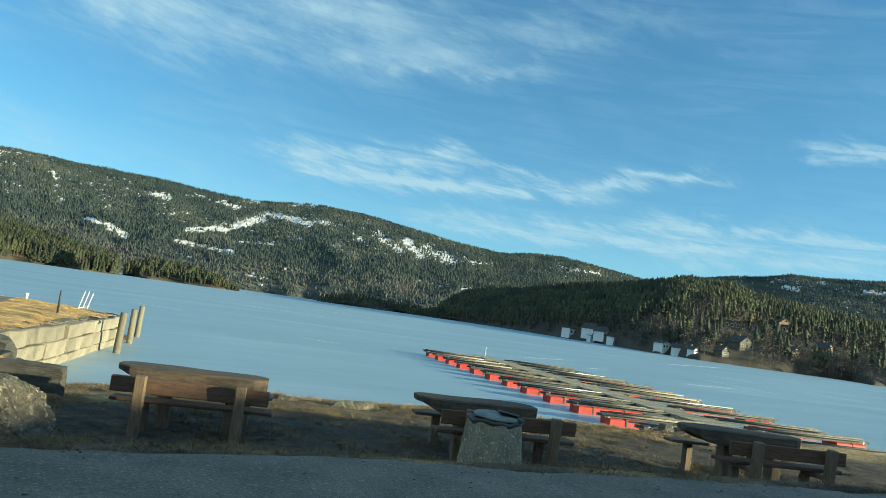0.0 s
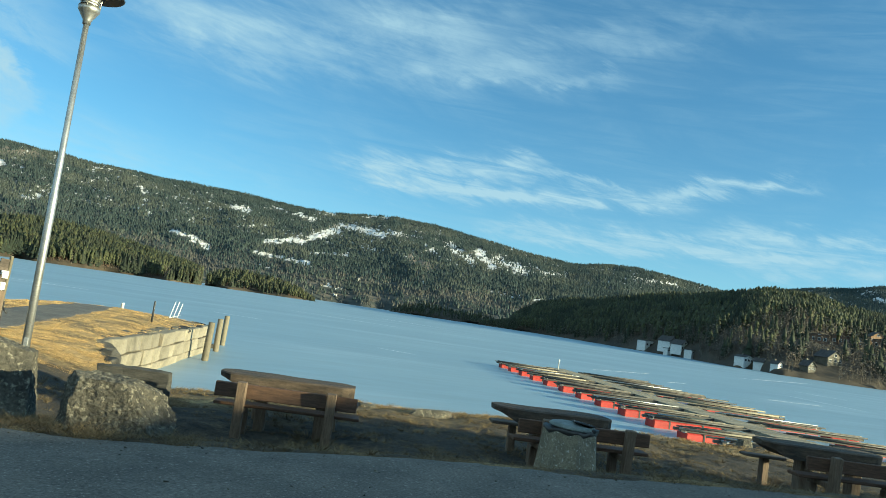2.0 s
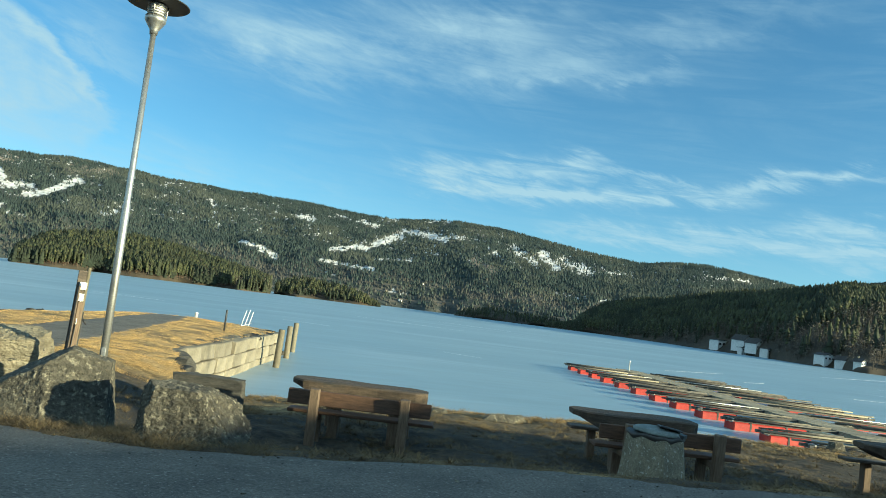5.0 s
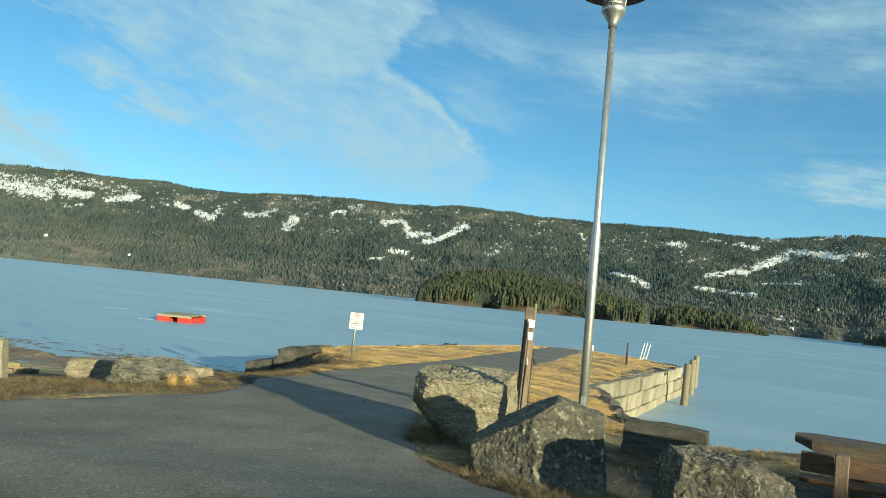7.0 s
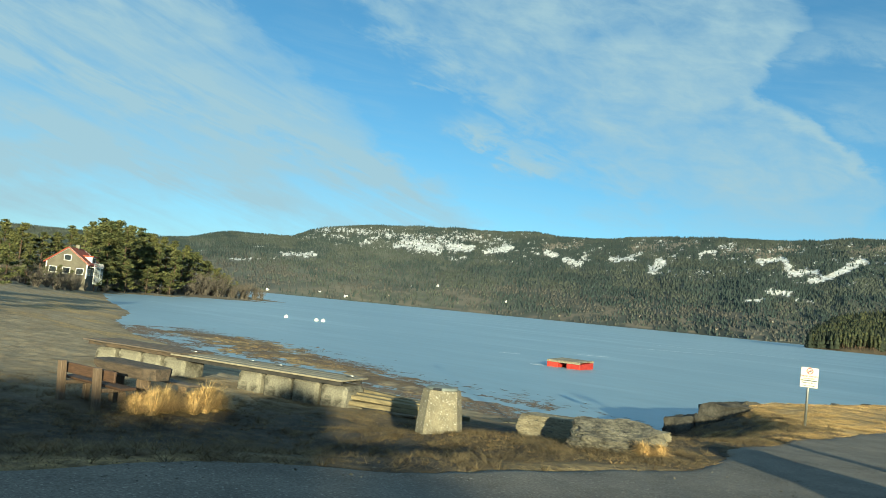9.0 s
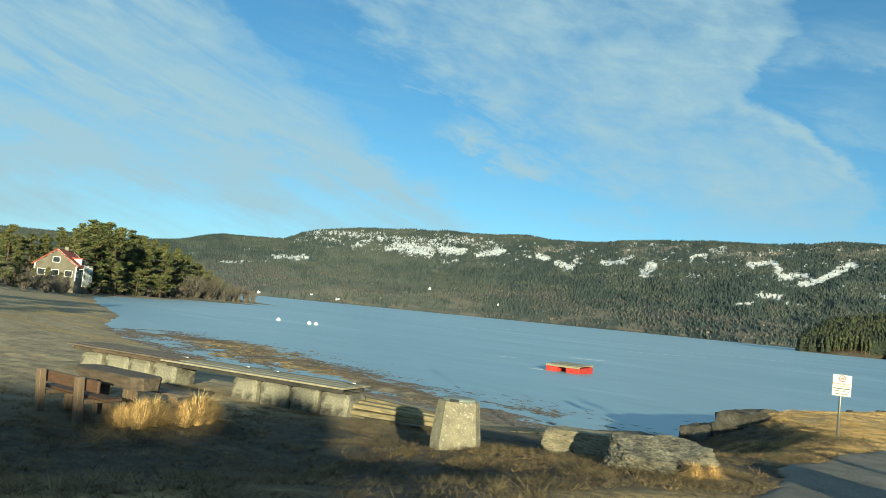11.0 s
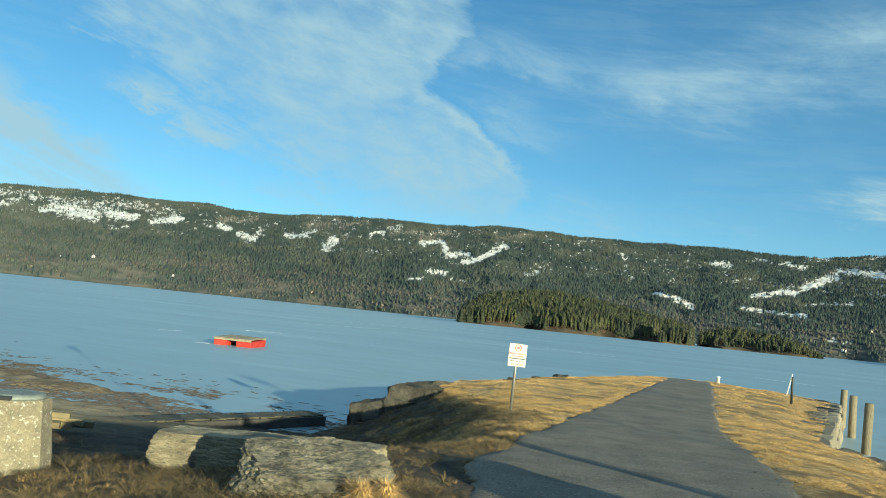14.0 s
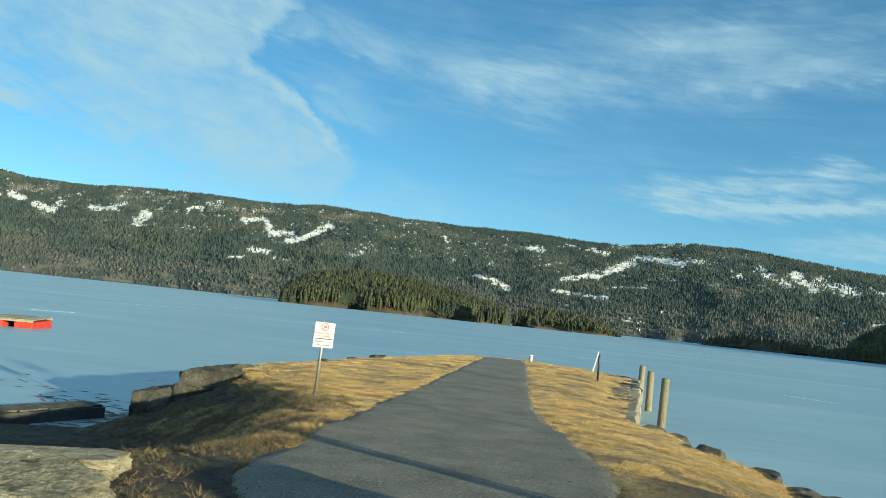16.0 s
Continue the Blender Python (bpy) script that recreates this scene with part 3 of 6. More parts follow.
def cone_trees(x, y, z, h, w, sides=4, seed=0):
    """Far conifers: a narrow cone each with a jagged skirt."""
    r = np.random.default_rng(seed)
    n = len(x)
    a = r.uniform(0, 6.28, (n, 1)) + np.arange(sides) * 2 * np.pi / sides
    rad = w[:, None] * r.uniform(0.7, 1.25, (n, sides))
    low = np.stack([x[:, None] + rad * np.cos(a), y[:, None] + rad * np.sin(a), (z + 0.12 * h)[:, None] * np.ones((1, sides)) - r.uniform(0, 0.1, (n, sides)) * h[:, None]], -1)
    tip = np.stack([x + r.normal(0, 0.3, n), y, z + h], -1)[:, None]
    v = np.concatenate([low, tip], 1)
    k = np.arange(n)[:, None] * (sides + 1)
    f = np.concatenate([np.stack([k[:, 0] + s, k[:, 0] + (s + 1) % sides, k[:, 0] + sides], -1) for s in range(sides)])
    return v.reshape(-1, 3), f


def tier_trees(x, y, z, h, w, tiers=4, sides=6, seed=0, low=0.1, domed=False):
    """Conifers: a stack of jagged skirts on each stem, domed for a pine."""
    r = np.random.default_rng(seed)
    n = len(x)
    lean = r.normal(0, 0.015, (n, 2)) * h[:, None]
    vs, fs, off = [], [], 0
    for t in range(tiers):
        s = t / tiers
        zb = z + h * (low + (1 - low) * s * r.uniform(0.94, 1.04, n))
        zt = np.minimum(zb + h * (1 - low) / tiers * r.uniform(1.5, 1.9, n), z + h)
        a = r.uniform(0, 6.28, (n, 1)) + np.arange(sides) * 2 * np.pi / sides
        rad = (w * ((1.02 - s) ** 0.85 if not domed else (0.62 + 0.9 * s) * (1 - 0.75 * s ** 2)))[:, None] * r.uniform(0.45, 1.3, (n, sides))
        cx, cy = x + lean[:, 0] * s + r.normal(0, 0.06, n) * w, y + lean[:, 1] * s
        ring = np.stack([cx[:, None] + rad * np.cos(a), cy[:, None] + rad * np.sin(a), zb[:, None] - r.uniform(0, 0.07, (n, sides)) * h[:, None]], -1)
        tip = np.stack([x + lean[:, 0] * s, y + lean[:, 1] * s, zt], -1)[:, None]
        vs.append(np.concatenate([ring, tip], 1).reshape(-1, 3))
        k = off + np.arange(n) * (sides + 1)
        fs += [np.stack([k + q, k + (q + 1) % sides, k + sides], -1) for q in range(sides)]
        off += n * (sides + 1)
    return np.concatenate(vs), np.concatenate(fs)


def tuft_trees(x, y, z, h, w, clumps=26, seed=0, low=0.25, oval=False, size=0.17):
    """Nearer trees: an open crown of small jagged clumps on a thin stem."""
    r = np.random.default_rng(seed)
    n = len(x)
    t = r.uniform(0, 1, (n, clumps)) ** (0.8 if not oval else 1.0)
    zz = low + (1 - low) * t
    env = (1 - t) ** 0.75 + 0.05 if not oval else np.sqrt(np.clip(1 - (2 * t - 0.9) ** 2, 0.02, 1))
    rad = w[:, None] * env * np.sqrt(r.uniform(0.15, 1, (n, clumps)))
    a = r.uniform(0, 6.28, (n, clumps))
    c = np.stack([x[:, None] + rad * np.cos(a), y[:, None] + rad * np.sin(a), z[:, None] + h[:, None] * zz], -1)
    s = (size * w[:, None] * 2 * r.uniform(0.6, 1.4, (n, clumps)))[..., None, None]
    tri = r.normal(0, 1, (n, clumps, 4, 3)) * np.array((1, 1, 0.55))
    v = (c[:, :, None] + s * tri).reshape(-1, 3)
    k = np.arange(n * clumps)[:, None] * 4
    f = np.concatenate([k + np.array(q) for q in ((0, 1, 2), (0, 1, 3), (1, 2, 3), (0, 2, 3))])
    return v, f


def stems(x, y, z, h, w, seed=0):
    n = len(x)
    r = np.random.default_rng(seed)
    a = r.uniform(0, 6.28, (n, 1)) + np.arange(3) * 2.094
    low = np.stack([x[:, None] + w[:, None] * np.cos(a), y[:, None] + w[:, None] * np.sin(a), np.repeat(z[:, None] - 0.5, 3, 1)], -1)
    top = np.stack([x + r.normal(0, 0.2, n), y + r.normal(0, 0.2, n), z + h], -1)[:, None]
    v = np.concatenate([low, top], 1).reshape(-1, 3)
    k = np.arange(n) * 4
    f = np.concatenate([np.stack([k + s, k + (s + 1) % 3, k + 3], -1) for s in range(3)])
    return v, f


RIDGE = Hill((-78, -72, -66, -62.7, -60.8, -59.5, -57.9, -55.0, -53.8, -52.9, -51.6, -49.5, -47.3, -45.1, -42.9, -40.6, -36.3, -34.7, -31.9, -29.8, -27.5, -25.6, -23.7, -19.9, -16.2, -14.3, -12.4, -10, -7.8, -3.4, -1.1, 2.7,
              5.5, 10, 14.3, 16.4, 18.5, 20.6, 22.6, 24.5, 26.5, 28.3, 31.2, 33.3, 35.5, 37.6, 39.4, 40.6, 43.4, 45.6, 47.5, 49.4, 55, 60),
             (1500,) * 12 + (1450,) * 10 + (1350,) * 10 + (1300,) * 4 + (1220,) * 4 + (1180,) * 5 + (1300, 1450, 1650, 1750, 1800, 1800, 1800, 1800, 1800),
             (2.9, 3.0, 3.1, 3.45, 4.0, 4.25, 4.3, 4.5, 5.05, 5.38, 5.66, 5.98, 6.12, 6.26, 6.38, 6.46, 6.66, 6.45, 6.45, 6.63, 6.8, 7.0, 7.08, 7.17, 7.25, 7.46, 7.45, 7.4, 7.2, 7.1, 7.15, 7.0,
              6.86, 6.78, 7.2, 7.1, 6.92, 6.6, 6.3, 5.95, 5.75, 5.55, 5.8, 5.88, 5.6, 5.22, 4.92, 5.0, 5.38, 5.84, 6.01, 6.38, 6.45, 6.5),
             (2600,) * 8 + (2200,) * 12 + (1800,) * 16 + (1700,) * 9 + (1500,) * 9, 2.0, 11, 0.020, trees=11.0)

# open snow on the ridge: streaks from one azimuth and elevation to another, half width in degrees, closeness
SNOW_WEST = ((-46, 4.71, -44, 4.55, 0.43, 1), (-42.9, 4.83, -41.3, 4.89, 0.33, 1), (-40, 4.66, -38.3, 5.16, 0.24, 1), (-47.1, 4.42, -46.4, 4.85, 0.24, 1), (-49.9, 4.4, -48.4, 4.99, 0.28, 0.6), (-52.5, 4.77, -51, 4.63, 0.24, 0.6), (-55.7, 2.94, -53.4, 3.15, 0.14, 1), (-59.7, 2.02, -55.6, 2.6, 0.09, 0.6), (-44.6, 6.4, -43.3, 6.47, 0.12, 1), (-42.6, 3.88, -41.7, 4.06, 0.19, 0.5), (-57.9, 3.21, -57.1, 3.3, 0.06, 0.8), (-61.8, 2.51, -61.4, 2.59, 0.06, 0.8), (-53.4, 5.12, -47.7, 5.42, 0.33, 0.45), (-47.7, 5.29, -42.8, 5.33, 0.52, 0.45), (-42.8, 5.77, -38.4, 5.51, 0.43, 0.4))
SNOW_BOWL = ((-20, 5.44, -18.4, 5.73, 0.17, 1), (-18.4, 5.57, -17.9, 4.84, 0.19, 1), (-17.9, 4.76, -16.6, 4.93, 0.24, 1), (-16.6, 4.3, -15.7, 4.6, 0.19, 1), (-15.4, 4.7, -14.3, 5.35, 0.28, 1), (-14.4, 5.45, -13.5, 5.89, 0.28, 1), (-19.2, 3.39, -17.9, 3.33, 0.19, 0.8), (-20.7, 2.54, -19.6, 2.79, 0.12, 0.8), (-17.5, 2.89, -16.5, 2.89, 0.07, 0.8))
SNOW_CLIFF = ((-35.4, 5.02, -34.6, 4.87, 0.19, 1), (-33.9, 4.58, -32.7, 4.33, 0.24, 1), (-32.7, 4.9, -32.2, 5.15, 0.19, 0.7), (-30.5, 4.85, -29.1, 5.09, 0.17, 1), (-29.2, 5.3, -28.1, 5.55, 0.14, 0.8), (-27.4, 4.33, -26.8, 5.22, 0.24, 1), (-24.1, 5.79, -23.2, 6.01, 0.12, 1), (-22.7, 6.33, -21.9, 6.5, 0.14, 0.8), (-25.5, 7.08, -24.1, 7.08, 0.09, 0.8), (-24.3, 4.4, -23.6, 4.4, 0.09, 0.8))
SNOW_EAST = ((4.8, 3.66, 7.6, 4.18, 0.19, 1), (8, 4.53, 10, 5.44, 0.28, 1), (10.3, 5.86, 11.8, 5.7, 0.19, 1), (12, 5.72, 13.4, 5.58, 0.28, 1), (13.9, 5.88, 14.8, 5.88, 0.17, 0.9), (14.8, 5.8, 16.6, 5.86, 0.08, 0.7), (6.6, 6.07, 7.9, 5.98, 0.12, 0.9), (8.1, 6.62, 9.6, 6.72, 0.12, 0.9), (12.3, 6.84, 13.7, 7, 0.08, 0.9), (4.8, 6.37, 5.7, 6.2, 0.19, 0.5))
SNOW_SLIDE = ((4, 2.74, 8.2, 2.52, 0.12, 0.9), (8.1, 3.31, 11.1, 3.61, 0.14, 0.7), (4.1, 1.73, 5.9, 1.84, 0.08, 0.7), (18.7, 5.53, 20.6, 4.6, 0.28, 0.8), (21.1, 5.36, 22.3, 4.49, 0.28, 1), (22.6, 5.06, 24.9, 4.38, 0.28, 0.9), (25.3, 4.91, 25.9, 4.64, 0.14, 0.7), (26.2, 4.41, 28, 4.53, 0.12, 0.8))
SNOW_LOW = ((22.5, 2.42, 24.8, 2.33, 0.14, 0.6), (25.6, 2.16, 27.2, 2.57, 0.12, 0.6), (9.8, 1.01, 11.1, 0.89, 0.09, 0.9), (2, 5.85, 3.2, 5.76, 0.19, 1), (-4.8, 6.12, -4.2, 5.58, 0.19, 0.5), (-11.9, 3.82, -10.9, 4.08, 0.14, 0.8), (-1.8, 5.42, -0.6, 5.56, 0.09, 0.5), (-2, 3.36, -0.7, 3.15, 0.14, 1), (-0.7, 3.06, 0.7, 2.51, 0.19, 0.8), (-27.4, 4.31, -26.6, 4.83, 0.19, 0.9), (-26.6, 4.98, -25.8, 5.51, 0.14, 0.5), (17, 5.3, 17.8, 4.77, 0.24, 0.5), (-8, 6.85, -5.6, 6.9, 0.09, 0.35), (-10.7, 6.35, -9.5, 6.47, 0.07, 0.5))
SNOW_FAR = ((33.4, 4.95, 36.1, 4.85, 0.12, 0.7), (49.1, 5.32, 50.1, 5.32, 0.14, 0.9), (48.7, 5.8, 50.1, 5.88, 0.14, 0.5), (54.1, 5.59, 55.2, 5.55, 0.12, 0.8), (51.2, 5.91, 52.2, 5.82, 0.09, 0.5))
BARE_ROCK = ((-35.7, 5.39, -32.8, 5.88, 0.28, 1), (-28.9, 5.83, -26.7, 6.41, 0.38, 1), (-26.5, 6.09, -24.7, 6.63, 0.43, 1), (-20, 6.08, -17.7, 6.61, 0.38, 1), (-22.5, 6.06, -20.2, 6.31, 0.24, 1), (-44.6, 5.47, -40.2, 5.79, 0.43, 0.7), (-14, 6.6, -11.6, 6.79, 0.33, 0.8), (15.8, 4.24, 17.7, 3.65, 0.33, 0.9), (18.6, 5.27, 25.8, 4.5, 0.38, 0.7), (7, 5.36, 9.6, 5.62, 0.38, 0.6), (15.2, 6.69, 16.9, 6.28, 0.28, 0.5))


def streaked(rows, az, el, seed):
    """1 on the streaks, 0 off them, with a torn edge."""
    best = np.zeros(az.shape)
    wob_a = 0.16 * fractal(az * 2.0, el * 4, seed) + 0.10 * value_noise(az * 9, el * 9, seed + 7)
    wob_e = 0.10 * fractal(az * 2.6, el * 5, seed + 4) + 0.04 * value_noise(az * 10, el * 12, seed + 9)
    torn = fractal(az * 5.5, el * 8, seed + 41, 4, 0.7)
    for a0, e0, a1, e1, h, k in rows:
        da, de = a1 - a0, e1 - e0
        t = np.clip(((az + wob_a - a0) * da + (el + wob_e - e0) * de) / (da * da + de * de), 0, 1)
        d = np.hypot((az + wob_a - a0 - t * da) * 0.8, el + wob_e - e0 - t * de) / h
        best = np.maximum(best, smoothstep(1.2, 0.6, d + 0.45 * torn) * (k if k > 0.75 else smoothstep(0.25 - 0.6 * k, 0.55 - 0.6 * k, torn)))
    return best


def openness(az, el):
    """1 in a clearing, 0 in closed forest."""
    best = np.zeros(az.shape)
    for i, rows in enumerate((SNOW_WEST, SNOW_CLIFF, SNOW_BOWL, SNOW_EAST, SNOW_SLIDE, SNOW_LOW, SNOW_FAR)):
        best = np.maximum(best, streaked(rows, az, el, 40 + i))
    flecks = 0.7 * smoothstep(0.75, 0.95, fractal(az * 4.5 + el, el * 7.0, 60, 5, 0.68)) * smoothstep(3.2, 4.4, el)
    return np.maximum(best, flecks)


def west_haze(az, el):
    """Haze over the western slope, put in as paler ground and thinner trees."""
    return smoothstep(-30, -48, az) * np.clip(0.65 + 0.5 * fractal(az * 0.6, el * 3, 95, 4), 0, 1)


def rockiness(az, el):
    cliffs = streaked(BARE_ROCK, az, el, 75)
    fields = smoothstep(0.25, 0.6, fractal(az * 0.8, el * 4.5, 90, 4)) * smoothstep(2.8, 0.8, el)
    return cliffs, fields


def hill_material():
    # the ground between the trees carries the same painted haze
    mt = material("hazed_hillside", (0.034, 0.044, 0.042), (0.054, 0.060, 0.052), 0.004, 0.95, 0.0, 0.05)
    nt = mt.node_tree
    n, l = nt.nodes, nt.links
    bs = n["Principled BSDF"]
    old = bs.inputs["Base Color"].links[0].from_socket
    at = n.new("ShaderNodeAttribute")
    at.attribute_name = "cover"
    sep = n.new("ShaderNodeSeparateColor")
    l.new(at.outputs["Color"], sep.inputs[0])
    rock, snow = n.new("ShaderNodeMix"), n.new("ShaderNodeMix")
    rock.data_type = snow.data_type = "RGBA"
    l.new(sep.outputs[1], rock.inputs["Factor"])
    rock.inputs["B"].default_value = (0.18, 0.150, 0.115, 1)
    haze_mix = n.new("ShaderNodeMix")
    haze_mix.data_type = "RGBA"
    l.new(sep.outputs[2], haze_mix.inputs["Factor"])
    l.new(old, haze_mix.inputs["A"])
    haze_mix.inputs["B"].default_value = (0.105, 0.112, 0.088, 1)
    l.new(haze_mix.outputs["Result"], rock.inputs["A"])
    l.new(sep.outputs[0], snow.inputs["Factor"])
    l.new(rock.outputs["Result"], snow.inputs["A"])
    snow.inputs["B"].default_value = (0.86, 0.85, 0.83, 1)
    l.new(snow.outputs["Result"], bs.inputs["Base Color"])
    return mt


M_HILL = hill_material()
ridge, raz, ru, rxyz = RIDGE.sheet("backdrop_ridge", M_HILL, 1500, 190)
tagged(ridge, "long forested ridge with snow patches and cliffs", "hill", kind="structure")
rel = elevation(*rxyz)
cover = openness(raz, rel)
cliffs, fields = rockiness(raz, rel)
attr = ridge.data.color_attributes.new("cover", "FLOAT_COLOR", "POINT")
snow_part = 0.92 * smoothstep(0.25, 0.75, cover) * np.clip(0.75 + 0.5 * fractal(raz * 9, rel * 16, 70, 3), 0.25, 1)
rock_part = np.clip(np.maximum(np.maximum(cliffs, cover * 0.8), 0.55 * fields), 0, 1)
attr.data.foreach_set("color", np.stack([snow_part, rock_part, west_haze(raz, rel), np.ones_like(cover)], -1).astype(np.float32).ravel())


def plant_ridge():
    r = np.random.default_rng(8)
    n = 215000
    az, u = r.uniform(-77.5, 59.5, n), np.concatenate([r.uniform(0, 1, n - 20000) ** 0.8, r.uniform(0.95, 1.03, 20000)])
    x, y, z = RIDGE.place(az, u)
    el = elevation(x, y, z)
    bald, meadow = rockiness(az, el + 0.08)
    open_ground = np.maximum(np.maximum(np.maximum(openness(az, el + 0.02), openness(az, el + 0.10)), openness(az, el + 0.20)) * 0.95, np.maximum(0.75 * bald, 0.6 * meadow))
    open_ground = np.maximum(open_ground, 0.55 * west_haze(az, el))
    keep = r.uniform(0, 1, n) > open_ground
    bare = (el < 3.0) & (r.uniform(0, 1, n) < 0.9 * smoothstep(3.4, 0.6, el) * np.clip(0.7 + 1.2 * fractal(az * 0.5, el * 3, 91), 0, 2))
    mixed = fractal(az * 0.45, el * 1.6, 96, 4) + r.uniform(-0.25, 0.25, n) + 0.45 * west_haze(az, el) > 0.22
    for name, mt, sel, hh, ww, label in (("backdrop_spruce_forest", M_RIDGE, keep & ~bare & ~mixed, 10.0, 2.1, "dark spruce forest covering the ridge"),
                                         ("backdrop_pine_wood", M_RIDGE_PINE, keep & ~bare & mixed, 9.0, 2.2, "olive pine and aspen wood along the ridge, paled with haze"),
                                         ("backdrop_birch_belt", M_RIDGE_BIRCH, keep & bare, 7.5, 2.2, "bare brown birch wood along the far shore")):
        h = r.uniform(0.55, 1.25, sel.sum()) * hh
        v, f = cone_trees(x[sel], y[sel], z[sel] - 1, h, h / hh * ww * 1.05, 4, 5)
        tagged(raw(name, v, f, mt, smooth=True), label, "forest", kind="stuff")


plant_ridge()

# ---- nearer wooded shores ----


def wooded(name, hill, label, count, crown_mt, height, width, seed, na=160, nu=40, bare=0.0, stem=True, low=0.08, twig_zone=None):
    ob, _, _, _ = hill.sheet("backdrop_" + name, M_FLOOR, na, nu)
    tagged(ob, label + ", forest floor", "shore", kind="structure")
    r = np.random.default_rng(seed)
    az, u = r.uniform(hill.a[0] + 0.1, hill.a[-1] - 0.1, count), np.concatenate([r.uniform(0.02, 1.02, count - count // 5) ** 0.85, r.uniform(0.01, 0.16, count // 5)])
    x, y, z = hill.place(az, u)
    h = r.uniform(0.6, 1.2, count) * height * np.clip(np.interp(az, hill.a, hill.e) / 1.0 + 0.35, 0.35, 1)
    leafless = r.uniform(0, 1, count) < bare
    if name == "headland":
        gone = np.zeros(count, bool)
        for ha, hu, hw in HOMES:
            gone |= (np.abs(az - ha) < hw) & (u < hu + 0.03) & (u > hu - 0.075)
        low_brush = (az > 32) & (u < 0.09 + 0.16 * (az > 40)) & (r.uniform(0, 1, count) < 0.85)
        h = np.where(low_brush, h * r.uniform(0.25, 0.75, count), h)
        if twig_zone is not None:
            leafless |= twig_zone(az, u, r) | low_brush
            twig_zone = None
        az, u, x, y, z, h, leafless = (q[~gone] for q in (az, u, x, y, z, h, leafless))
        count = len(az)
    if twig_zone is not None:
        leafless |= twig_zone(az, u, r)
    pines = (fractal(az * 0.9, u * 5, seed + 3, 3) + r.uniform(-0.5, 0.5, count) > -0.1) & ~leafless
    for nm, mt, sel, oval, lw in (("spruce_trees", M_NEEDLE_FAR, ~leafless & ~pines, False, low), ("pine_trees", crown_mt, pines, False, 0.34), ("bare_trees", M_TWIG, leafless, True, 0.3)):
        if not sel.any():
            continue
        hs = h[sel] * (0.8 if oval else 1.0)
        if oval:
            v, f = tuft_trees(x[sel], y[sel], z[sel] - 0.4, hs, hs / height * width, 9, seed + 1, lw, oval, 0.095)
        else:
            v, f = tier_trees(x[sel], y[sel], z[sel] - 0.4, hs, hs / height * width * (0.62 if nm == "pine_trees" else 0.9), 4, 6, seed + 1, lw, nm == "pine_trees")
        tagged(raw("backdrop_" + nm, v, f, mt, smooth=not oval), {"spruce_trees": "dark pointed spruces on the ", "pine_trees": "olive-green pines on the ", "bare_trees": "leafless brown birches on the "}[nm] + name.replace("_", " "), "trees", kind="stuff")
        v, f = stems(x[sel], y[sel], z[sel], hs * 0.95, hs * 0.013, seed + 2)
        tagged(raw("backdrop_stems", v, f, M_BARK if not oval else M_TWIG), "thin trunks among the trees of the " + name.replace("_", " "), "trees", kind="stuff")


ISLAND = Hill((-16.8, -16.3, -15.4, -14.3, -12.7, -11.0, -9.3, -7.6, -5.9, -4.1, -2.3, -0.5, 0.9), (640,) * 13, (0.3, 0.95, 1.6, 2.1, 2.4, 2.6, 2.7, 2.55, 2.3, 1.9, 1.55, 1.2, 0.8),
              (40, 70, 100, 130, 140, 150, 150, 150, 150, 140, 120, 90, 50), 0.6, 21, 0.03, 0.6, 10.0)
wooded("island", ISLAND, "pine-covered island with bare rock at the waterline", 8200, M_NEEDLE, 11.5, 2.6, 31, bare=0.05, twig_zone=lambda az, u, r: r.uniform(0, 1, az.shape) < 0.35 * smoothstep(-8, -3, az) * smoothstep(0.6, 0.1, u))
ISLET = Hill((1.1, 2.0, 3.5, 6.1, 7.8, 9.4), (700,) * 6, (0.6, 1.0, 1.25, 1.0, 0.6, 0.1), (50, 70, 80, 70, 50, 25), 0.5, 23, 0.03, 0.6, 6.0)
wooded("point", ISLET, "low wooded point beside the island", 1100, M_NEEDLE, 8.0, 2.1, 35, bare=0.10)
SPIT = Hill((15.0, 15.9, 18.2, 20.2, 22.6, 23.9), (950,) * 6, (0.1, 0.5, 0.75, 0.65, 0.6, 0.35), (40, 60, 70, 60, 40, 20), 0.5, 25, 0.03, 0.6, 5.0)
wooded("far_spit", SPIT, "low far spit with mixed trees", 600, M_NEEDLE, 8.0, 2.0, 37, bare=0.35)
HEADLAND = Hill((22.0, 24.3, 25.1, 26.3, 28, 31.4, 33.6, 35.7, 37.8, 39.8, 41.8, 43.4, 45.3, 46.5, 47.7, 49.5, 51.3, 53.1, 54.8, 58, 64),
                (900, 930, 920, 880, 820, 680, 590, 530, 470, 425, 380, 370, 370, 372, 374, 378, 383, 387, 390, 395, 400),
                (0.1, 0.5, 1.35, 2.1, 2.6, 3.2, 3.6, 4.0, 4.28, 4.62, 5.1, 5.25, 5.15, 4.95, 4.5, 4.3, 4.05, 3.8, 3.55, 3.3, 3.1),
                (60, 120, 170, 220, 270, 320, 330, 340, 350, 350, 360, 360, 360, 360, 360, 360, 360, 360, 360, 360, 360), 2.0, 27, 0.03, 0.8, 10.0)


def headland_at(az, el):
    """The place along the slope at which the ground shows at this elevation."""
    u = np.linspace(0.005, 0.9, 900)
    x, y, z = HEADLAND.place(np.full(900, float(az)), u)
    return float(u[int(np.argmin(np.abs(elevation(x, y, z) - el)))])


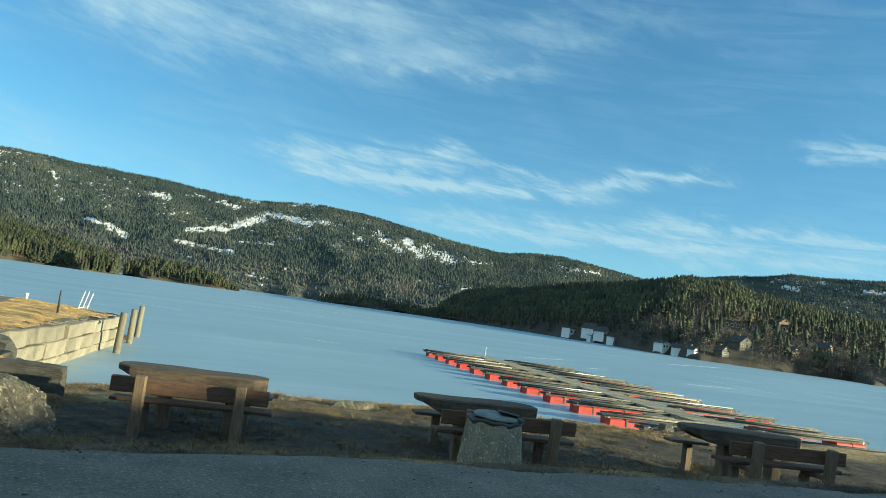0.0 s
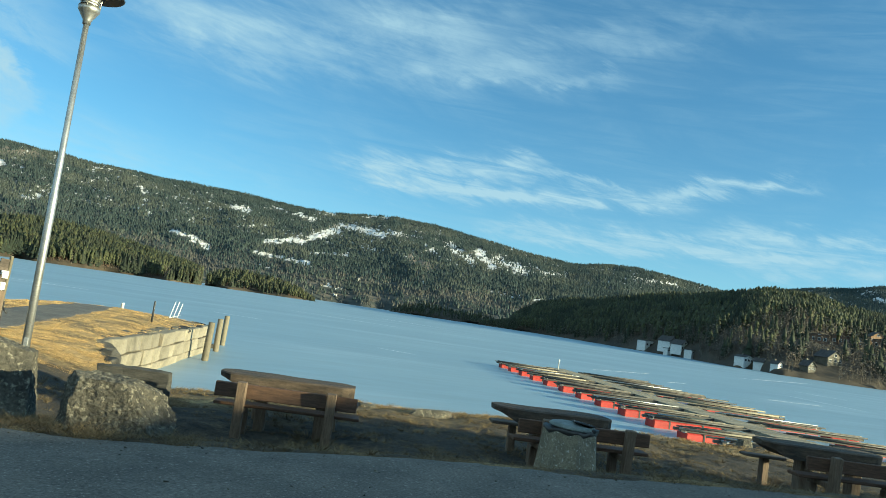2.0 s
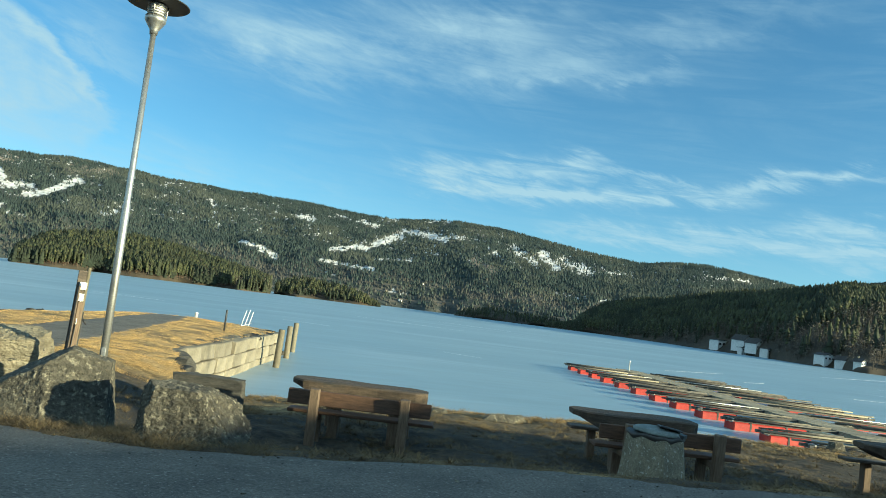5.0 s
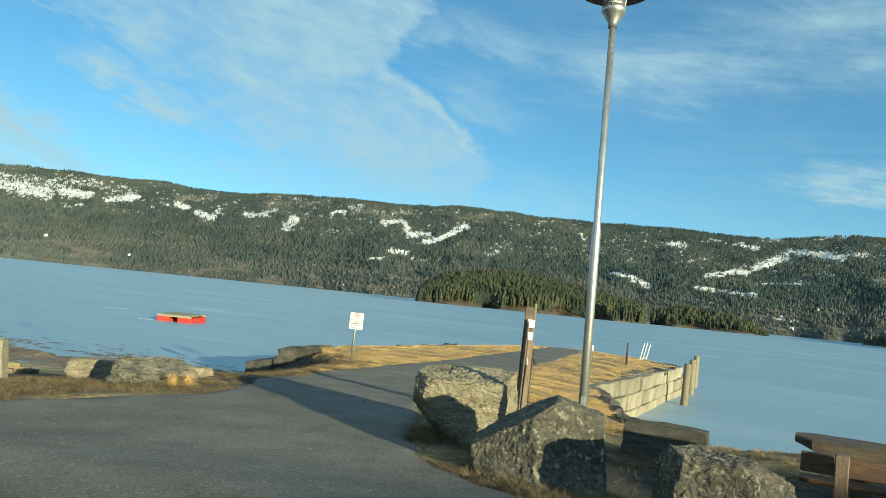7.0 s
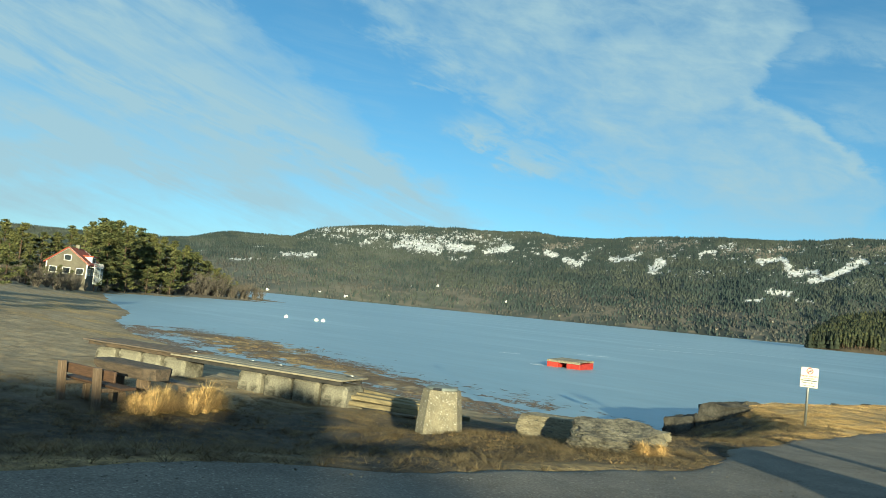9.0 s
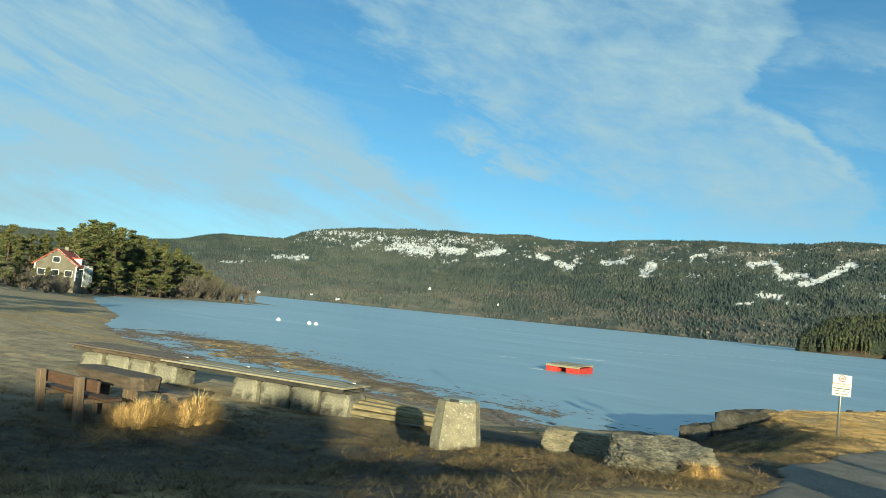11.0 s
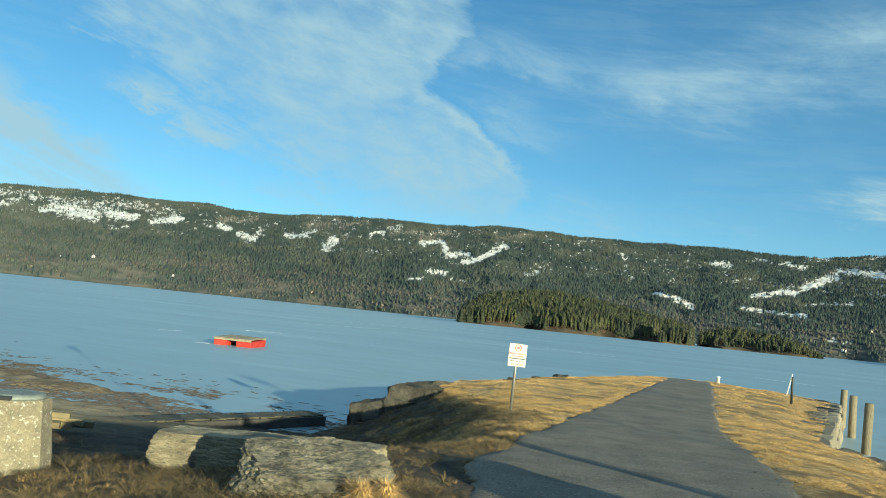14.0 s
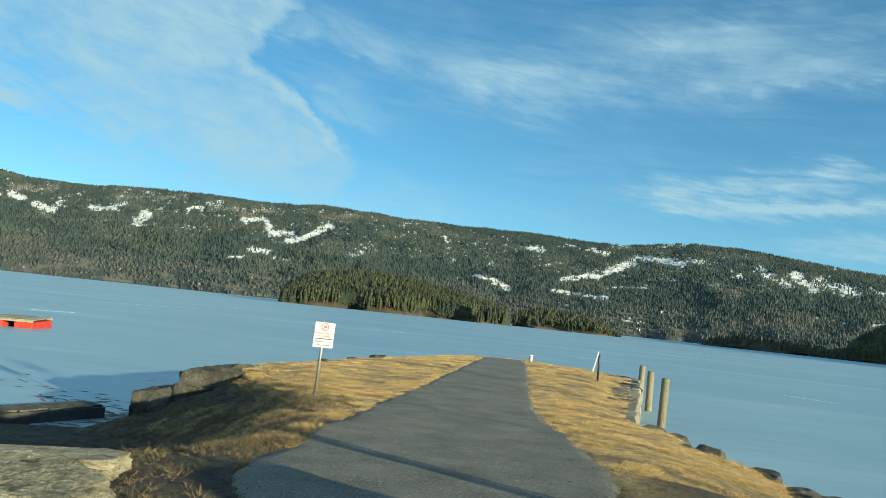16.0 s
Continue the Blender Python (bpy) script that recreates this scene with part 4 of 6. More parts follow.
# azimuth, elevation and half width in degrees of the ground kept clear before each house
HOMES = [(az, headland_at(az, el), w) for az, el, w in ((34.7, -0.03, 0.9), (36.0, 0.05, 0.8), (37.2, 0.05, 0.8), (38.2, 0.0, 0.7), (41.9, -0.1, 0.9), (43.0, -0.2, 0.5), (44.3, -0.1, 0.4),
                                                         (46.2, 0.0, 0.5), (47.2, 0.8, 0.9), (49.75, 2.35, 0.9), (52.6, 0.9, 0.7), (47.2, 2.0, 1.3), (49.2, 2.05, 1.3), (51.4, 2.15, 1.3), (53.6, 2.25, 1.3), (55.2, 2.3, 1.0))]


def village(az, u, r):
    return (u < 0.04 + 0.12 * smoothstep(30, 36, az) + 0.30 * smoothstep(40, 45, az)) & (r.uniform(0, 1, az.shape) < 0.82)


wooded("headland", HEADLAND, "dark wooded headland with scattered houses", 24000, M_NEEDLE, 11.5, 2.6, 41, 260, 60, twig_zone=village)

# ---- houses across the water ----
M_WALL_W = material("white_boards", (0.74, 0.73, 0.70), (0.82, 0.81, 0.78), 0.6, 0.7, 0.2, 8.0, 0.01)
M_WALL_B = material("brown_boards", (0.10, 0.065, 0.045), (0.16, 0.10, 0.07), 0.6, 0.8, 0.2, 8.0, 0.01)
M_WALL_R = material("ochre_boards", (0.36, 0.22, 0.12), (0.45, 0.29, 0.16), 0.6, 0.8, 0.2, 8.0, 0.01)
M_WALL_G = material("grey_beige_boards", (0.105, 0.092, 0.068), (0.155, 0.138, 0.105), 0.6, 0.8, 0.2, 8.0, 0.01)
M_ROOF_D = material("dark_roof", (0.045, 0.042, 0.04), (0.085, 0.075, 0.07), 0.8, 0.8, 0.4, 6.0, 0.03)
M_ROOF_R = material("red_tiles", (0.28, 0.055, 0.03), (0.38, 0.085, 0.045), 1.0, 0.8, 0.5, 6.0, 0.03)
M_PANE = material("window_glass", (0.02, 0.025, 0.03), (0.03, 0.035, 0.04), 1.0, 0.08, 0.0)


def house(x, y, z, turn, w, d, h, roof_h, wall_mt, roof_mt, label, windows=3, chimney=True):
    """Gabled house; its gable looks along -y before the turn."""
    root = thing("house", pose(x, y, z, 0, 0, turn), label, "house", "houses by the lake")
    bm = boxed(-w / 2, w / 2, -d / 2, d / 2, -3, h)
    for sy in (-1, 1):
        a, b, c = (bm.verts.new((sx * w / 2 if sx else 0, sy * d / 2, h + (0 if sx else roof_h))) for sx in (-1, 1, 0))
        bm.faces.new((a, b, c) if sy < 0 else (b, a, c))
    part("wall", bm, wall_mt, root)
    bm = bmesh.new()
    o, t = 0.5, 0.22
    for s in (-1, 1):
        k = roof_h / (w / 2)
        pts = [(s * (w / 2 + o), -o * k), (0, roof_h), (0, roof_h + t), (s * (w / 2 + o), -o * k + t)]
        vs = [[bm.verts.new((px, yy, h + pz)) for px, pz in pts] for yy in (-d / 2 - o, d / 2 + o)]
        bm.faces.new(vs[0])
        bm.faces.new(vs[1][::-1])
        for i in range(4):
            bm.faces.new((vs[0][i], vs[1][i], vs[1][(i + 1) % 4], vs[0][(i + 1) % 4]))
    bmesh.ops.recalc_face_normals(bm, faces=bm.faces)
    roof = part("roof", bm, roof_mt, root)
    if chimney:
        part("chimney", boxed(-0.35, 0.35, 0.6, 1.3, h + roof_h * 0.5, h + roof_h + 0.9), M_CONC, roof)

    def window(cx, cz, ww, wh, side):
        win = part("window", boxed(cx - ww / 2 - 0.1, cx + ww / 2 + 0.1, -d / 2 - 0.08, -d / 2 + 0.02, cz - wh / 2 - 0.1, cz + wh / 2 + 0.1) if side == 0 else
                   boxed(w / 2 - 0.02, w / 2 + 0.08, cx - ww / 2 - 0.1, cx + ww / 2 + 0.1, cz - wh / 2 - 0.1, cz + wh / 2 + 0.1), M_WALL_W, root, "white window frame")
        part("pane", boxed(cx - ww / 2, cx + ww / 2, -d / 2 - 0.1, -d / 2 - 0.07, cz - wh / 2, cz + wh / 2) if side == 0 else
             boxed(w / 2 + 0.07, w / 2 + 0.1, cx - ww / 2, cx + ww / 2, cz - wh / 2, cz + wh / 2), M_PANE, win)

    for i in range(windows):
        cx = (i + 0.5) / windows * w - w / 2
        window(cx, h * 0.45, w / windows * 0.5, h * 0.36, 0)
        window((i + 0.5) / windows * d - d / 2, h * 0.45, d / windows * 0.5, h * 0.36, 1)
    window(0, h + roof_h * 0.32, w * 0.16, roof_h * 0.34, 0)
    return root


def on_headland(az, u):
    x, y, z = HEADLAND.place(np.array([az]), np.array([u]))
    return float(x[0]), float(y[0]), float(z[0])


# the white group at the water's edge, cabins along the shore, a terrace high on the slope
for az, el, turn, w, d, h, rh, wm, rm, label in (
        (35.0, -0.05, 22, 14, 7, 4.2, 0.4, M_WALL_W, M_ROOF_D, "low white flat-roofed boathouse at the lakeside"),
        (36.5, 0.10, 24, 9.5, 9, 4.6, 3.4, M_WALL_W, M_ROOF_D, "white wooden house with a dark gabled roof at the lakeside"),
        (37.4, 0.05, 20, 8.5, 8, 3.8, 3.0, M_WALL_W, M_ROOF_D, "white gabled house at the lakeside"),
        (38.3, -0.10, 24, 9, 5, 2.4, 0.4, M_WALL_W, M_ROOF_D, "low white annex at the lakeside"),
        (36.8, -0.18, 22, 13, 3, 2.2, 0.3, M_WALL_W, M_ROOF_D, "long low white terrace wing at the water"),
        (42.0, -0.12, 24, 11, 5, 2.6, 1.0, M_WALL_W, M_ROOF_D, "long white cabin near the water"),
        (43.1, -0.24, 24, 4.6, 5, 2.3, 1.7, M_WALL_W, M_ROOF_D, "small white gabled cabin near the water"),
        (44.2, -0.15, 10, 3.2, 4, 1.8, 1.2, M_WALL_W, M_ROOF_D, "little white boathouse on the shore"),
        (46.15, -0.05, 0, 4.4, 5, 2.4, 2.2, M_WALL_G, M_ROOF_D, "small pale gabled cabin on the slope"),
        (47.3, 0.66, 2, 9.5, 8, 2.8, 3.2, M_WALL_G, M_ROOF_D, "grey-white gabled house among bare trees"),
        (49.75, 2.30, -25, 8.5, 8, 4.8, 2.8, M_WALL_R, M_ROOF_D, "ochre gabled house high on the slope"),
        (52.6, 0.85, 0, 7.0, 7, 4.2, 2.8, M_WALL_B, M_ROOF_D, "dark brown house among bare trees"),
        (50.6, 0.55, 0, 6.0, 6, 2.8, 1.8, M_WALL_B, M_ROOF_D, "dark brown cabin above the shore")):
    hx, hy, hz = on_headland(az, headland_at(az, el))
    house(hx, hy, hz + 0.1, turn, w, d, h, rh, wm, rm, label)
for k in range(8):
    az = 46.5 + k * 1.22
    hx, hy, hz = on_headland(az, headland_at(az, 1.98 + 0.045 * k))
    house(hx, hy, hz, -42 - k, 8.6, 7, 4.4 + 0.5 * (k % 2), 0.4, M_WALL_B, M_ROOF_D, "dark flat-roofed terraced house high on the slope", 3, False)

# small farms on the far slope
def on_ridge(az, el):
    u = np.linspace(0.002, 0.9, 600)
    x, y, z = RIDGE.place(np.full(600, az), u)
    i = int(np.argmin(np.abs(elevation(x, y, z) - el)))
    return float(x[i]), float(y[i]), float(z[i])


fr = random.Random(77)
for az, el in ((-56.5, 0.05), (-52.6, 0.3), (-50.6, 0.12), (-47.3, 0.5), (-45.6, 1.4), (-43.6, 1.6), (-41.0, 0.4), (-38.2, 0.9), (-34.0, 0.2), (-28.1, 0.7), (-22.6, 0.3), (-19.0, 1.2),
               (9.4, 0.9), (10.6, 0.35), (12.2, 1.8), (14.0, 0.5), (17.2, 2.3), (19.4, 0.9), (22.3, 2.3), (24.0, 1.7), (27.5, 2.9)):
    hx, hy, hz = on_ridge(az, el)
    big = fr.uniform(0.32, 0.6)
    house(hx, hy, hz + 1, fr.choice((-70, -20, 30, 60)), 9 * big, 11 * big, 4.6 * big, 3.2 * big, M_WALL_W if fr.random() < 0.5 else M_WALL_G, M_ROOF_D, "small pale farmhouse on the far slope", 1, False)

# ---- the wooded point with the red-roofed house ----
red_house = house(-156.6, 54.0, 0.75, 52, 7.6, 9, 3.0, 2.9, M_WALL_G, M_ROOF_R, "grey-beige wooden house with a red tiled roof among pines", 3)
for sy in (-4.62, 4.5):
    for s in (-1, 1):
        ob = part("barge_board", boxed(-2.62, 2.62, sy - 0.03, sy + 0.03, -0.14, 0.14), M_WALL_W, red_house, "white barge board")
        ob.matrix_local = pose(s * 2.05, 0, 4.42, 0, s * 37.3, 0)
    for cx in (-3.82, 3.82):
        part("corner_board", boxed(cx - 0.1, cx + 0.1, sy - 0.06 + 0.1 * (sy < 0), sy + 0.06 + 0.1 * (sy < 0), 0, 3.0), M_WALL_W, red_house)
bm = boxed(2.2, 3.7, -1.3, 1.3, 2.9, 4.5)
dormer = part("dormer", bm, M_WALL_W, red_house, "white dormer")
part("dormer_roof", boxed(1.2, 4.0, -1.6, 1.6, 4.5, 4.75), M_ROOF_R, dormer)
part("pane", boxed(3.7, 3.76, -0.9, 0.9, 3.4, 4.3), M_PANE, dormer)
part("balcony_rail", boxed(3.9, 4.9, -3, 3, 2.4, 2.5), M_WALL_W, red_house)
for k in range(9):
    part("baluster", boxed(4.8, 4.88, -3 + 0.75 * k - 0.04, -3 + 0.75 * k + 0.04, -1, 3.3), M_WALL_W, red_house)


def pine(height, seed, clumps=300, spread=0.24, low=0.22, slim=0.8):
    """A trunk with limbs and a crown of needle tufts."""
    r = random.Random(seed)
    root = thing("pine_tree", Matrix(), "tall green pine with an open crown on the shore", "tree", "pines on the shore")
    bm = bmesh.new()
    tube(bm, (0, 0, -0.5), (0.1, 0, height * 0.55), height * 0.017, height * 0.011, 7)
    tube(bm, (0.1, 0, height * 0.55), (0.0, 0.1, height * 0.97), height * 0.011, height * 0.003, 6)
    cs = []
    for k in range(26):
        t = low + (1 - low) * (k + r.random()) / 26
        a = r.uniform(0, 6.28)
        ln = height * spread * ((1 - t) ** slim + 0.08) * r.uniform(0.6, 1.15)
        p0 = Vector((0.05, 0.05, height * t * 0.97))
        p1 = p0 + Vector((ln * math.cos(a), ln * math.sin(a), ln * r.uniform(0.05, 0.4)))
        tube(bm, p0, p1, height * 0.004, height * 0.001, 4)
        for j in range(clumps // 26):
            cs.append(p0.lerp(p1, r.uniform(0.35, 1.05)) + Vector((r.gauss(0, 0.022), r.gauss(0, 0.022), r.gauss(0, 0.010))) * height)
    part("trunk", bm, M_BARK, root)
    c = np.array([list(v) for v in cs])
    g = np.random.default_rng(seed)
    n = len(c)
    k = 7
    off = g.normal(0, 1, (n, k, 1, 3)) * np.array((0.013, 0.013, 0.008)) * height
    tri = g.normal(0, 1, (n, k, 3, 3)) * np.array((0.017, 0.017, 0.009)) * height
    v = (c[:, None, None] + off + tri).reshape(-1, 3)
    raw("crown", v, np.arange(len(v)).reshape(-1, 3), M_PINE, root)
    return root


def shrub(height, seed):
    r = random.Random(seed)
    root = thing("bare_bush", Matrix(), "leafless brown bush on the shore", "bush", "bushes on the shore")
    bm = bmesh.new()
    for k in range(34):
        a, s = r.uniform(0, 6.28), r.uniform(0.15, 0.6)
        p = Vector((r.uniform(-0.3, 0.3), r.uniform(-0.3, 0.3), 0))
        q = p + Vector((math.cos(a) * s * height * 0.6, math.sin(a) * s * height * 0.6, height * r.uniform(0.5, 0.8)))
        tube(bm, p, q, 0.03 * height / 3, 0.015 * height / 3, 3)
        for j in range(5):
            b = p.lerp(q, r.uniform(0.4, 1))
            tube(bm, b, b + Vector((r.gauss(0, 0.16), r.gauss(0, 0.16), r.uniform(0.1, 0.3))) * height, 0.012 * height / 3, 0.004, 3)
    part("branch_work", bm, M_TWIG, root)
    return root


pines = [pine(11, 1, 780, 0.30, 0.05, 0.75), pine(9, 2, 780, 0.36, 0.03, 0.8), pine(12.5, 3, 800, 0.26, 0.06, 0.7), pine(8, 4, 720, 0.38, 0.02, 0.9)]
bushes = [shrub(3.2, 5), shrub(2.4, 6)]
spots = random.Random(12)


def spit_shore(az):
    return float(np.interp(az, (-78, -75, -68, -64, -62, -57.4), (120, 150, 178, 206, 226, 272)))


def at_az(az, dist):
    return 2.5 + dist * math.sin(radians(az + 0.6)), -6.4 + dist * math.cos(radians(az + 0.6))


PINES = [(-77.0, 40, 3.2), (-76.2, 42, 3.0), (-75.0, 30, 2.6), (-74.4, -40, 2.2), (-73.8, -30, 2.4), (-73.2, 25, 3.1), (-72.6, -25, 1.5), (-71.9, 25, 2.6), (-71.1, 25, 2.5)]
CREST_AZ, CREST_EL = (-69.6, -67.7, -66.5, -62.5, -59.5, -57.4), (3.4, 4.2, 3.8, 2.75, 1.0, -0.25)
PINES += [(-69.3 + 0.5 * k + spots.uniform(-0.15, 0.15), spots.uniform(5, 20), float(np.interp(-69.3 + 0.5 * k, CREST_AZ, CREST_EL)) * spots.uniform(0.78, 1.0)) for k in range(23)]
PINES += [(-69.0 + 0.8 * k, spots.uniform(22, 40), float(np.interp(-69.0 + 0.8 * k, CREST_AZ, CREST_EL))) for k in range(13)]
PINES += [(-72.4, -4, 0.5), (-71.5, -8, 0.25), (-70.7, -5, 0.45), (-69.9, -9, 0.15), (-69.2, -5, 0.35), (-68.4, -6, 0.75), (-67.6, -3, 1.2), (-66.4, -2, 1.3), (-65.0, -2, 1.0), (-63.4, -2, 0.8)]
PINES += [(-76.6 + 0.8 * k, spots.uniform(30, 60), spots.uniform(1.9, 3.2)) for k in range(9)]
used = 0
for az, back, el_top in PINES:
    dist = spit_shore(az) + back
    px, py = at_az(az, dist)
    base = max(gz(px, py), WATER + 0.2) - 0.15
    hgt = dist * math.tan(radians(el_top)) + 1.9 - base
    k = spots.randrange(4)
    m = pose(px, py, base, 0, 0, spots.uniform(0, 360)) @ Matrix.Scale(hgt / (11, 9, 12.5, 8)[k] / pines[k].matrix_world.to_scale().x, 4)
    if used < 4:
        k = used
        pines[k].matrix_world = pose(px, py, base, 0, 0, 0) @ Matrix.Scale(hgt / (11, 9, 12.5, 8)[k], 4)
        used += 1
    else:
        copy_thing(pines[k], m)
for k in range(60):
    az = -76 + k * 0.325 + spots.uniform(-0.2, 0.2)
    dist = spit_shore(az) + spots.uniform(1, 7)
    if az < -69.5:
        dist -= spots.uniform(10, 40)
    px, py = at_az(az, dist)
    m = pose(px, py, max(gz(px, py), WATER + 0.15) - 0.1, 0, 0, spots.uniform(0, 360)) @ Matrix.Scale(spots.uniform(0.9, 1.5) * (1 + (az > -62) * 1.0), 4)
    if k < 2:
        bushes[k].matrix_world = Matrix.Translation(m.translation)
    else:
        copy_thing(bushes[k % 2], m)
for k in range(14):
    az = -72.2 + k * 0.36 + spots.uniform(-0.15, 0.15)
    px, py = at_az(az, spit_shore(az) - spots.uniform(-2, 9))
    copy_thing(bushes[k % 2], pose(px, py, max(gz(px, py), WATER + 0.15) - 0.1, 0, 0, spots.uniform(0, 360)) @ Matrix.Scale(spots.uniform(0.7, 1.15), 4))
# unseen pines, added so that their shadows fall in bands on the beach
for k, (px, py, s) in enumerate(((-28, -14.5, 0.9), (-31, -17, 1.2), (-37, -16, 1.1), (-33, -20, 1.5))):
    copy_thing(pines[k], pose(px, py, gz(px, py) - 0.1, 0, 0, 70 * k) @ Matrix.Scale(s / pines[k].matrix_world.to_scale().x, 4))

# ---- stones ----


def boulder_mesh(bm, sx, sy, sz, seed, planes=(), cuts=9, rough=0.05, sub=4, layers=0.0, crack=0.0):
    """A block with broken faces: a sphere cut by planes and roughened; it stands on z = 0."""
    r = random.Random(seed)
    g = bmesh.new()
    bmesh.ops.create_icosphere(g, subdivisions=sub, radius=1.0)
    cut = [(Vector(p[:3]).normalized(), p[3]) for p in planes]
    cut += [(Vector((r.gauss(0, 1), r.gauss(0, 1), r.gauss(0, 0.6))).normalized(), r.uniform(0.62, 0.86)) for _ in range(cuts)]
    cut += [(Vector((0, 0, -1)), 0.6)] + ([] if planes else [(Vector((0.05, 0.1, 1)).normalized(), 0.72)])
    o = Vector((r.uniform(0, 50), r.uniform(0, 50), 0))
    for v in g.verts:
        for _ in range(2):
            for nrm, d in cut:
                k = v.co.dot(nrm) - d
                if k > 0:
                    v.co -= nrm * k
        q = v.co.copy()
        n1 = noise.noise(q * 2.2 + o) * 1.3 + noise.noise(q * 5 + o) * 0.7 - abs(noise.noise(q * 8 + o)) * 0.9 + noise.noise(q * 14 + o) * 0.6 + noise.noise(q * 28 + o) * 0.6
        if layers:
            n1 += layers * noise.noise(Vector((q.x * 1.2, q.y * 1.2, q.z * 14)) + o)
        if crack:
            w = Vector((noise.noise(q * 2 + o), noise.noise(q * 2 - o), 0)) * 0.5
            for s in (1.9, 3.7):
                n1 -= crack * max(0.0, 1 - abs(noise.noise((q + w) * s + o * 1.7)) / 0.05)
        v.co += q.normalized() * n1 * rough
    lo = min(v.co.z for v in g.verts)
    hi = max(v.co.z for v in g.verts)
    ex = [max(abs(v.co[i]) for v in g.verts) for i in (0, 1)]
    for v in g.verts:
        v.co = Vector((v.co.x / ex[0] * sx / 2, v.co.y / ex[1] * sy / 2, (v.co.z - lo) / (hi - lo) * sz))
    me = bpy.data.meshes.new("tmp")
    g.to_mesh(me)
    g.free()
    bm.from_mesh(me)
    bpy.data.meshes.remove(me)
    for f in bm.faces:
        f.smooth = False
    return bm


def boulder(x, y, top, turn, sx, sy, seed, label, sink=0.12, mt=None, **k):
    z = min(gz(x, y), gz(x + 0.3, y), gz(x - 0.3, y), gz(x, y - 0.3)) - sink
    ob = part("boulder", boulder_mesh(bmesh.new(), sx, sy, top - z, seed, **k), mt or M_BOULDER)
    ob.matrix_world = pose(x, y, z, 0, 0, turn)
    return tagged(ob, label, "boulder", "boulders beside the lane")


M_DARKSTONE = material("dark_slate", (0.045, 0.043, 0.038), (0.105, 0.098, 0.083), 3.0, 0.9, 1.0, 20.0, 0.03, stretch=(1, 1, 5))
# wet stone, blackened further for faces that turn away from the sun
M_WETSHADE = material("wet_shaded_stone", (0.03, 0.028, 0.024), (0.085, 0.078, 0.064), 2.5, 0.85, 1.0, 14.0, 0.06, grit=1.6)
M_LAYERED = material("layered_pale_rock", (0.15, 0.128, 0.085), (0.36, 0.315, 0.215), 3.0, 0.92, 1.0, 16.0, 0.05, c3=(0.09, 0.085, 0.07), c3_at=(0.56, 0.64), c3_scale=6.0, stretch=(1, 1, 3))
M_ROUGHROCK = material("lichened_rock", (0.085, 0.078, 0.062), (0.25, 0.225, 0.165), 4.0, 0.92, 1.0, 18.0, 0.05, c3=(0.055, 0.052, 0.044), c3_at=(0.52, 0.62), c3_scale=7.0, stretch=(1, 1, 2), grit=1.6)
boulder(2.65, 1.5, 1.10, 8, 1.38, 1.05, 3, "broad cracked granite boulder with an overhanging flank", sub=6, cuts=1, rough=0.034, layers=0.5, crack=0.6,
        planes=((0, -0.12, 1, 0.60), (0.1, -1, -0.05, 0.62), (-0.66, -0.30, -0.72, 0.46), (-1, -0.1, 0.1, 0.88), (1, -0.15, 0.1, 0.75), (0, 1, 0.2, 0.7)), mt=M_LAYERED)
boulder(3.86, -0.32, 1.10, -6, 1.52, 1.10, 14, "large pointed granite boulder with a broad broken face", sub=6, cuts=0, rough=0.022, crack=0.35,
        planes=((-0.55, -0.15, 0.82, 0.54), (0.28, 0.05, 1.0, 0.66), (0.42, -0.80, 0.42, 0.50), (-0.35, -0.85, 0.30, 0.62), (0.1, 1, 0.35, 0.60), (1, 0.1, 0.10, 0.62)))
boulder(5.24, -1.34, 0.96, -8, 1.18, 0.86, 8, "rough rounded granite boulder in dry grass", sub=6, cuts=2, rough=0.040, crack=0.25,
        planes=((0.10, 0, 1, 0.64), (-1, -0.35, 0.1, 0.76), (0, -1, 0.15, 0.68), (0.9, -0.3, 0.55, 0.66)))
boulder(5.12, 4.75, 0.32, -14, 1.30, 0.55, 22, "low flat dark stone slab lying in the grass", sub=5, cuts=1, rough=0.03, layers=0.8,
        planes=((0, 0, 1, 0.45), (0, -1, 0, 0.5), (1, 0, 0, 0.8), (-1, 0, 0, 0.8)), mt=M_DARKSTONE)
boulder(-4.12, 4.66, 0.20, 22, 2.55, 0.62, 31, "split pale stone block with a flat top", sub=6, cuts=1, rough=0.02, layers=0.5, crack=0.8,
        planes=((0, 0.05, 1, 0.45), (0, -1, 0, 0.5), (1, -0.1, 0, 0.85), (-1, 0.1, 0, 0.8), (0, 1, 0, 0.5)), mt=M_LAYERED)
boulder(-3.02, 3.36, 0.47, 18, 1.52, 0.95, 36, "low weathered layered rock at the lane's edge", sub=6, cuts=2, rough=0.045, layers=0.7, crack=0.6,
        planes=((0.02, -0.30, 1, 0.42), (0.9, -0.5, 0.2, 0.80), (-0.9, -0.4, 0.3, 0.76)), mt=M_ROUGHROCK)
for sx_, sy_, tp, w_, sd_ in ((11.3, 6.3, gz(11.3, 6.3) + 0.17, 1.25, 51), (9.9, 6.8, gz(9.9, 6.8) + 0.12, 0.6, 52), (14.2, 8.2, -0.38, 0.5, 53), (22, 8.6, -0.3, 0.7, 54)):
    boulder(sx_, sy_, tp, 10, w_, 0.5, sd_, "flat shore stone at the top of the bank", sub=3)

# ---- the pier's stone wall ----
pier_wall = thing("pier_wall", Matrix(), "pale rough-hewn stone block wall of the pier", "wall", kind="structure")
wr = random.Random(5)


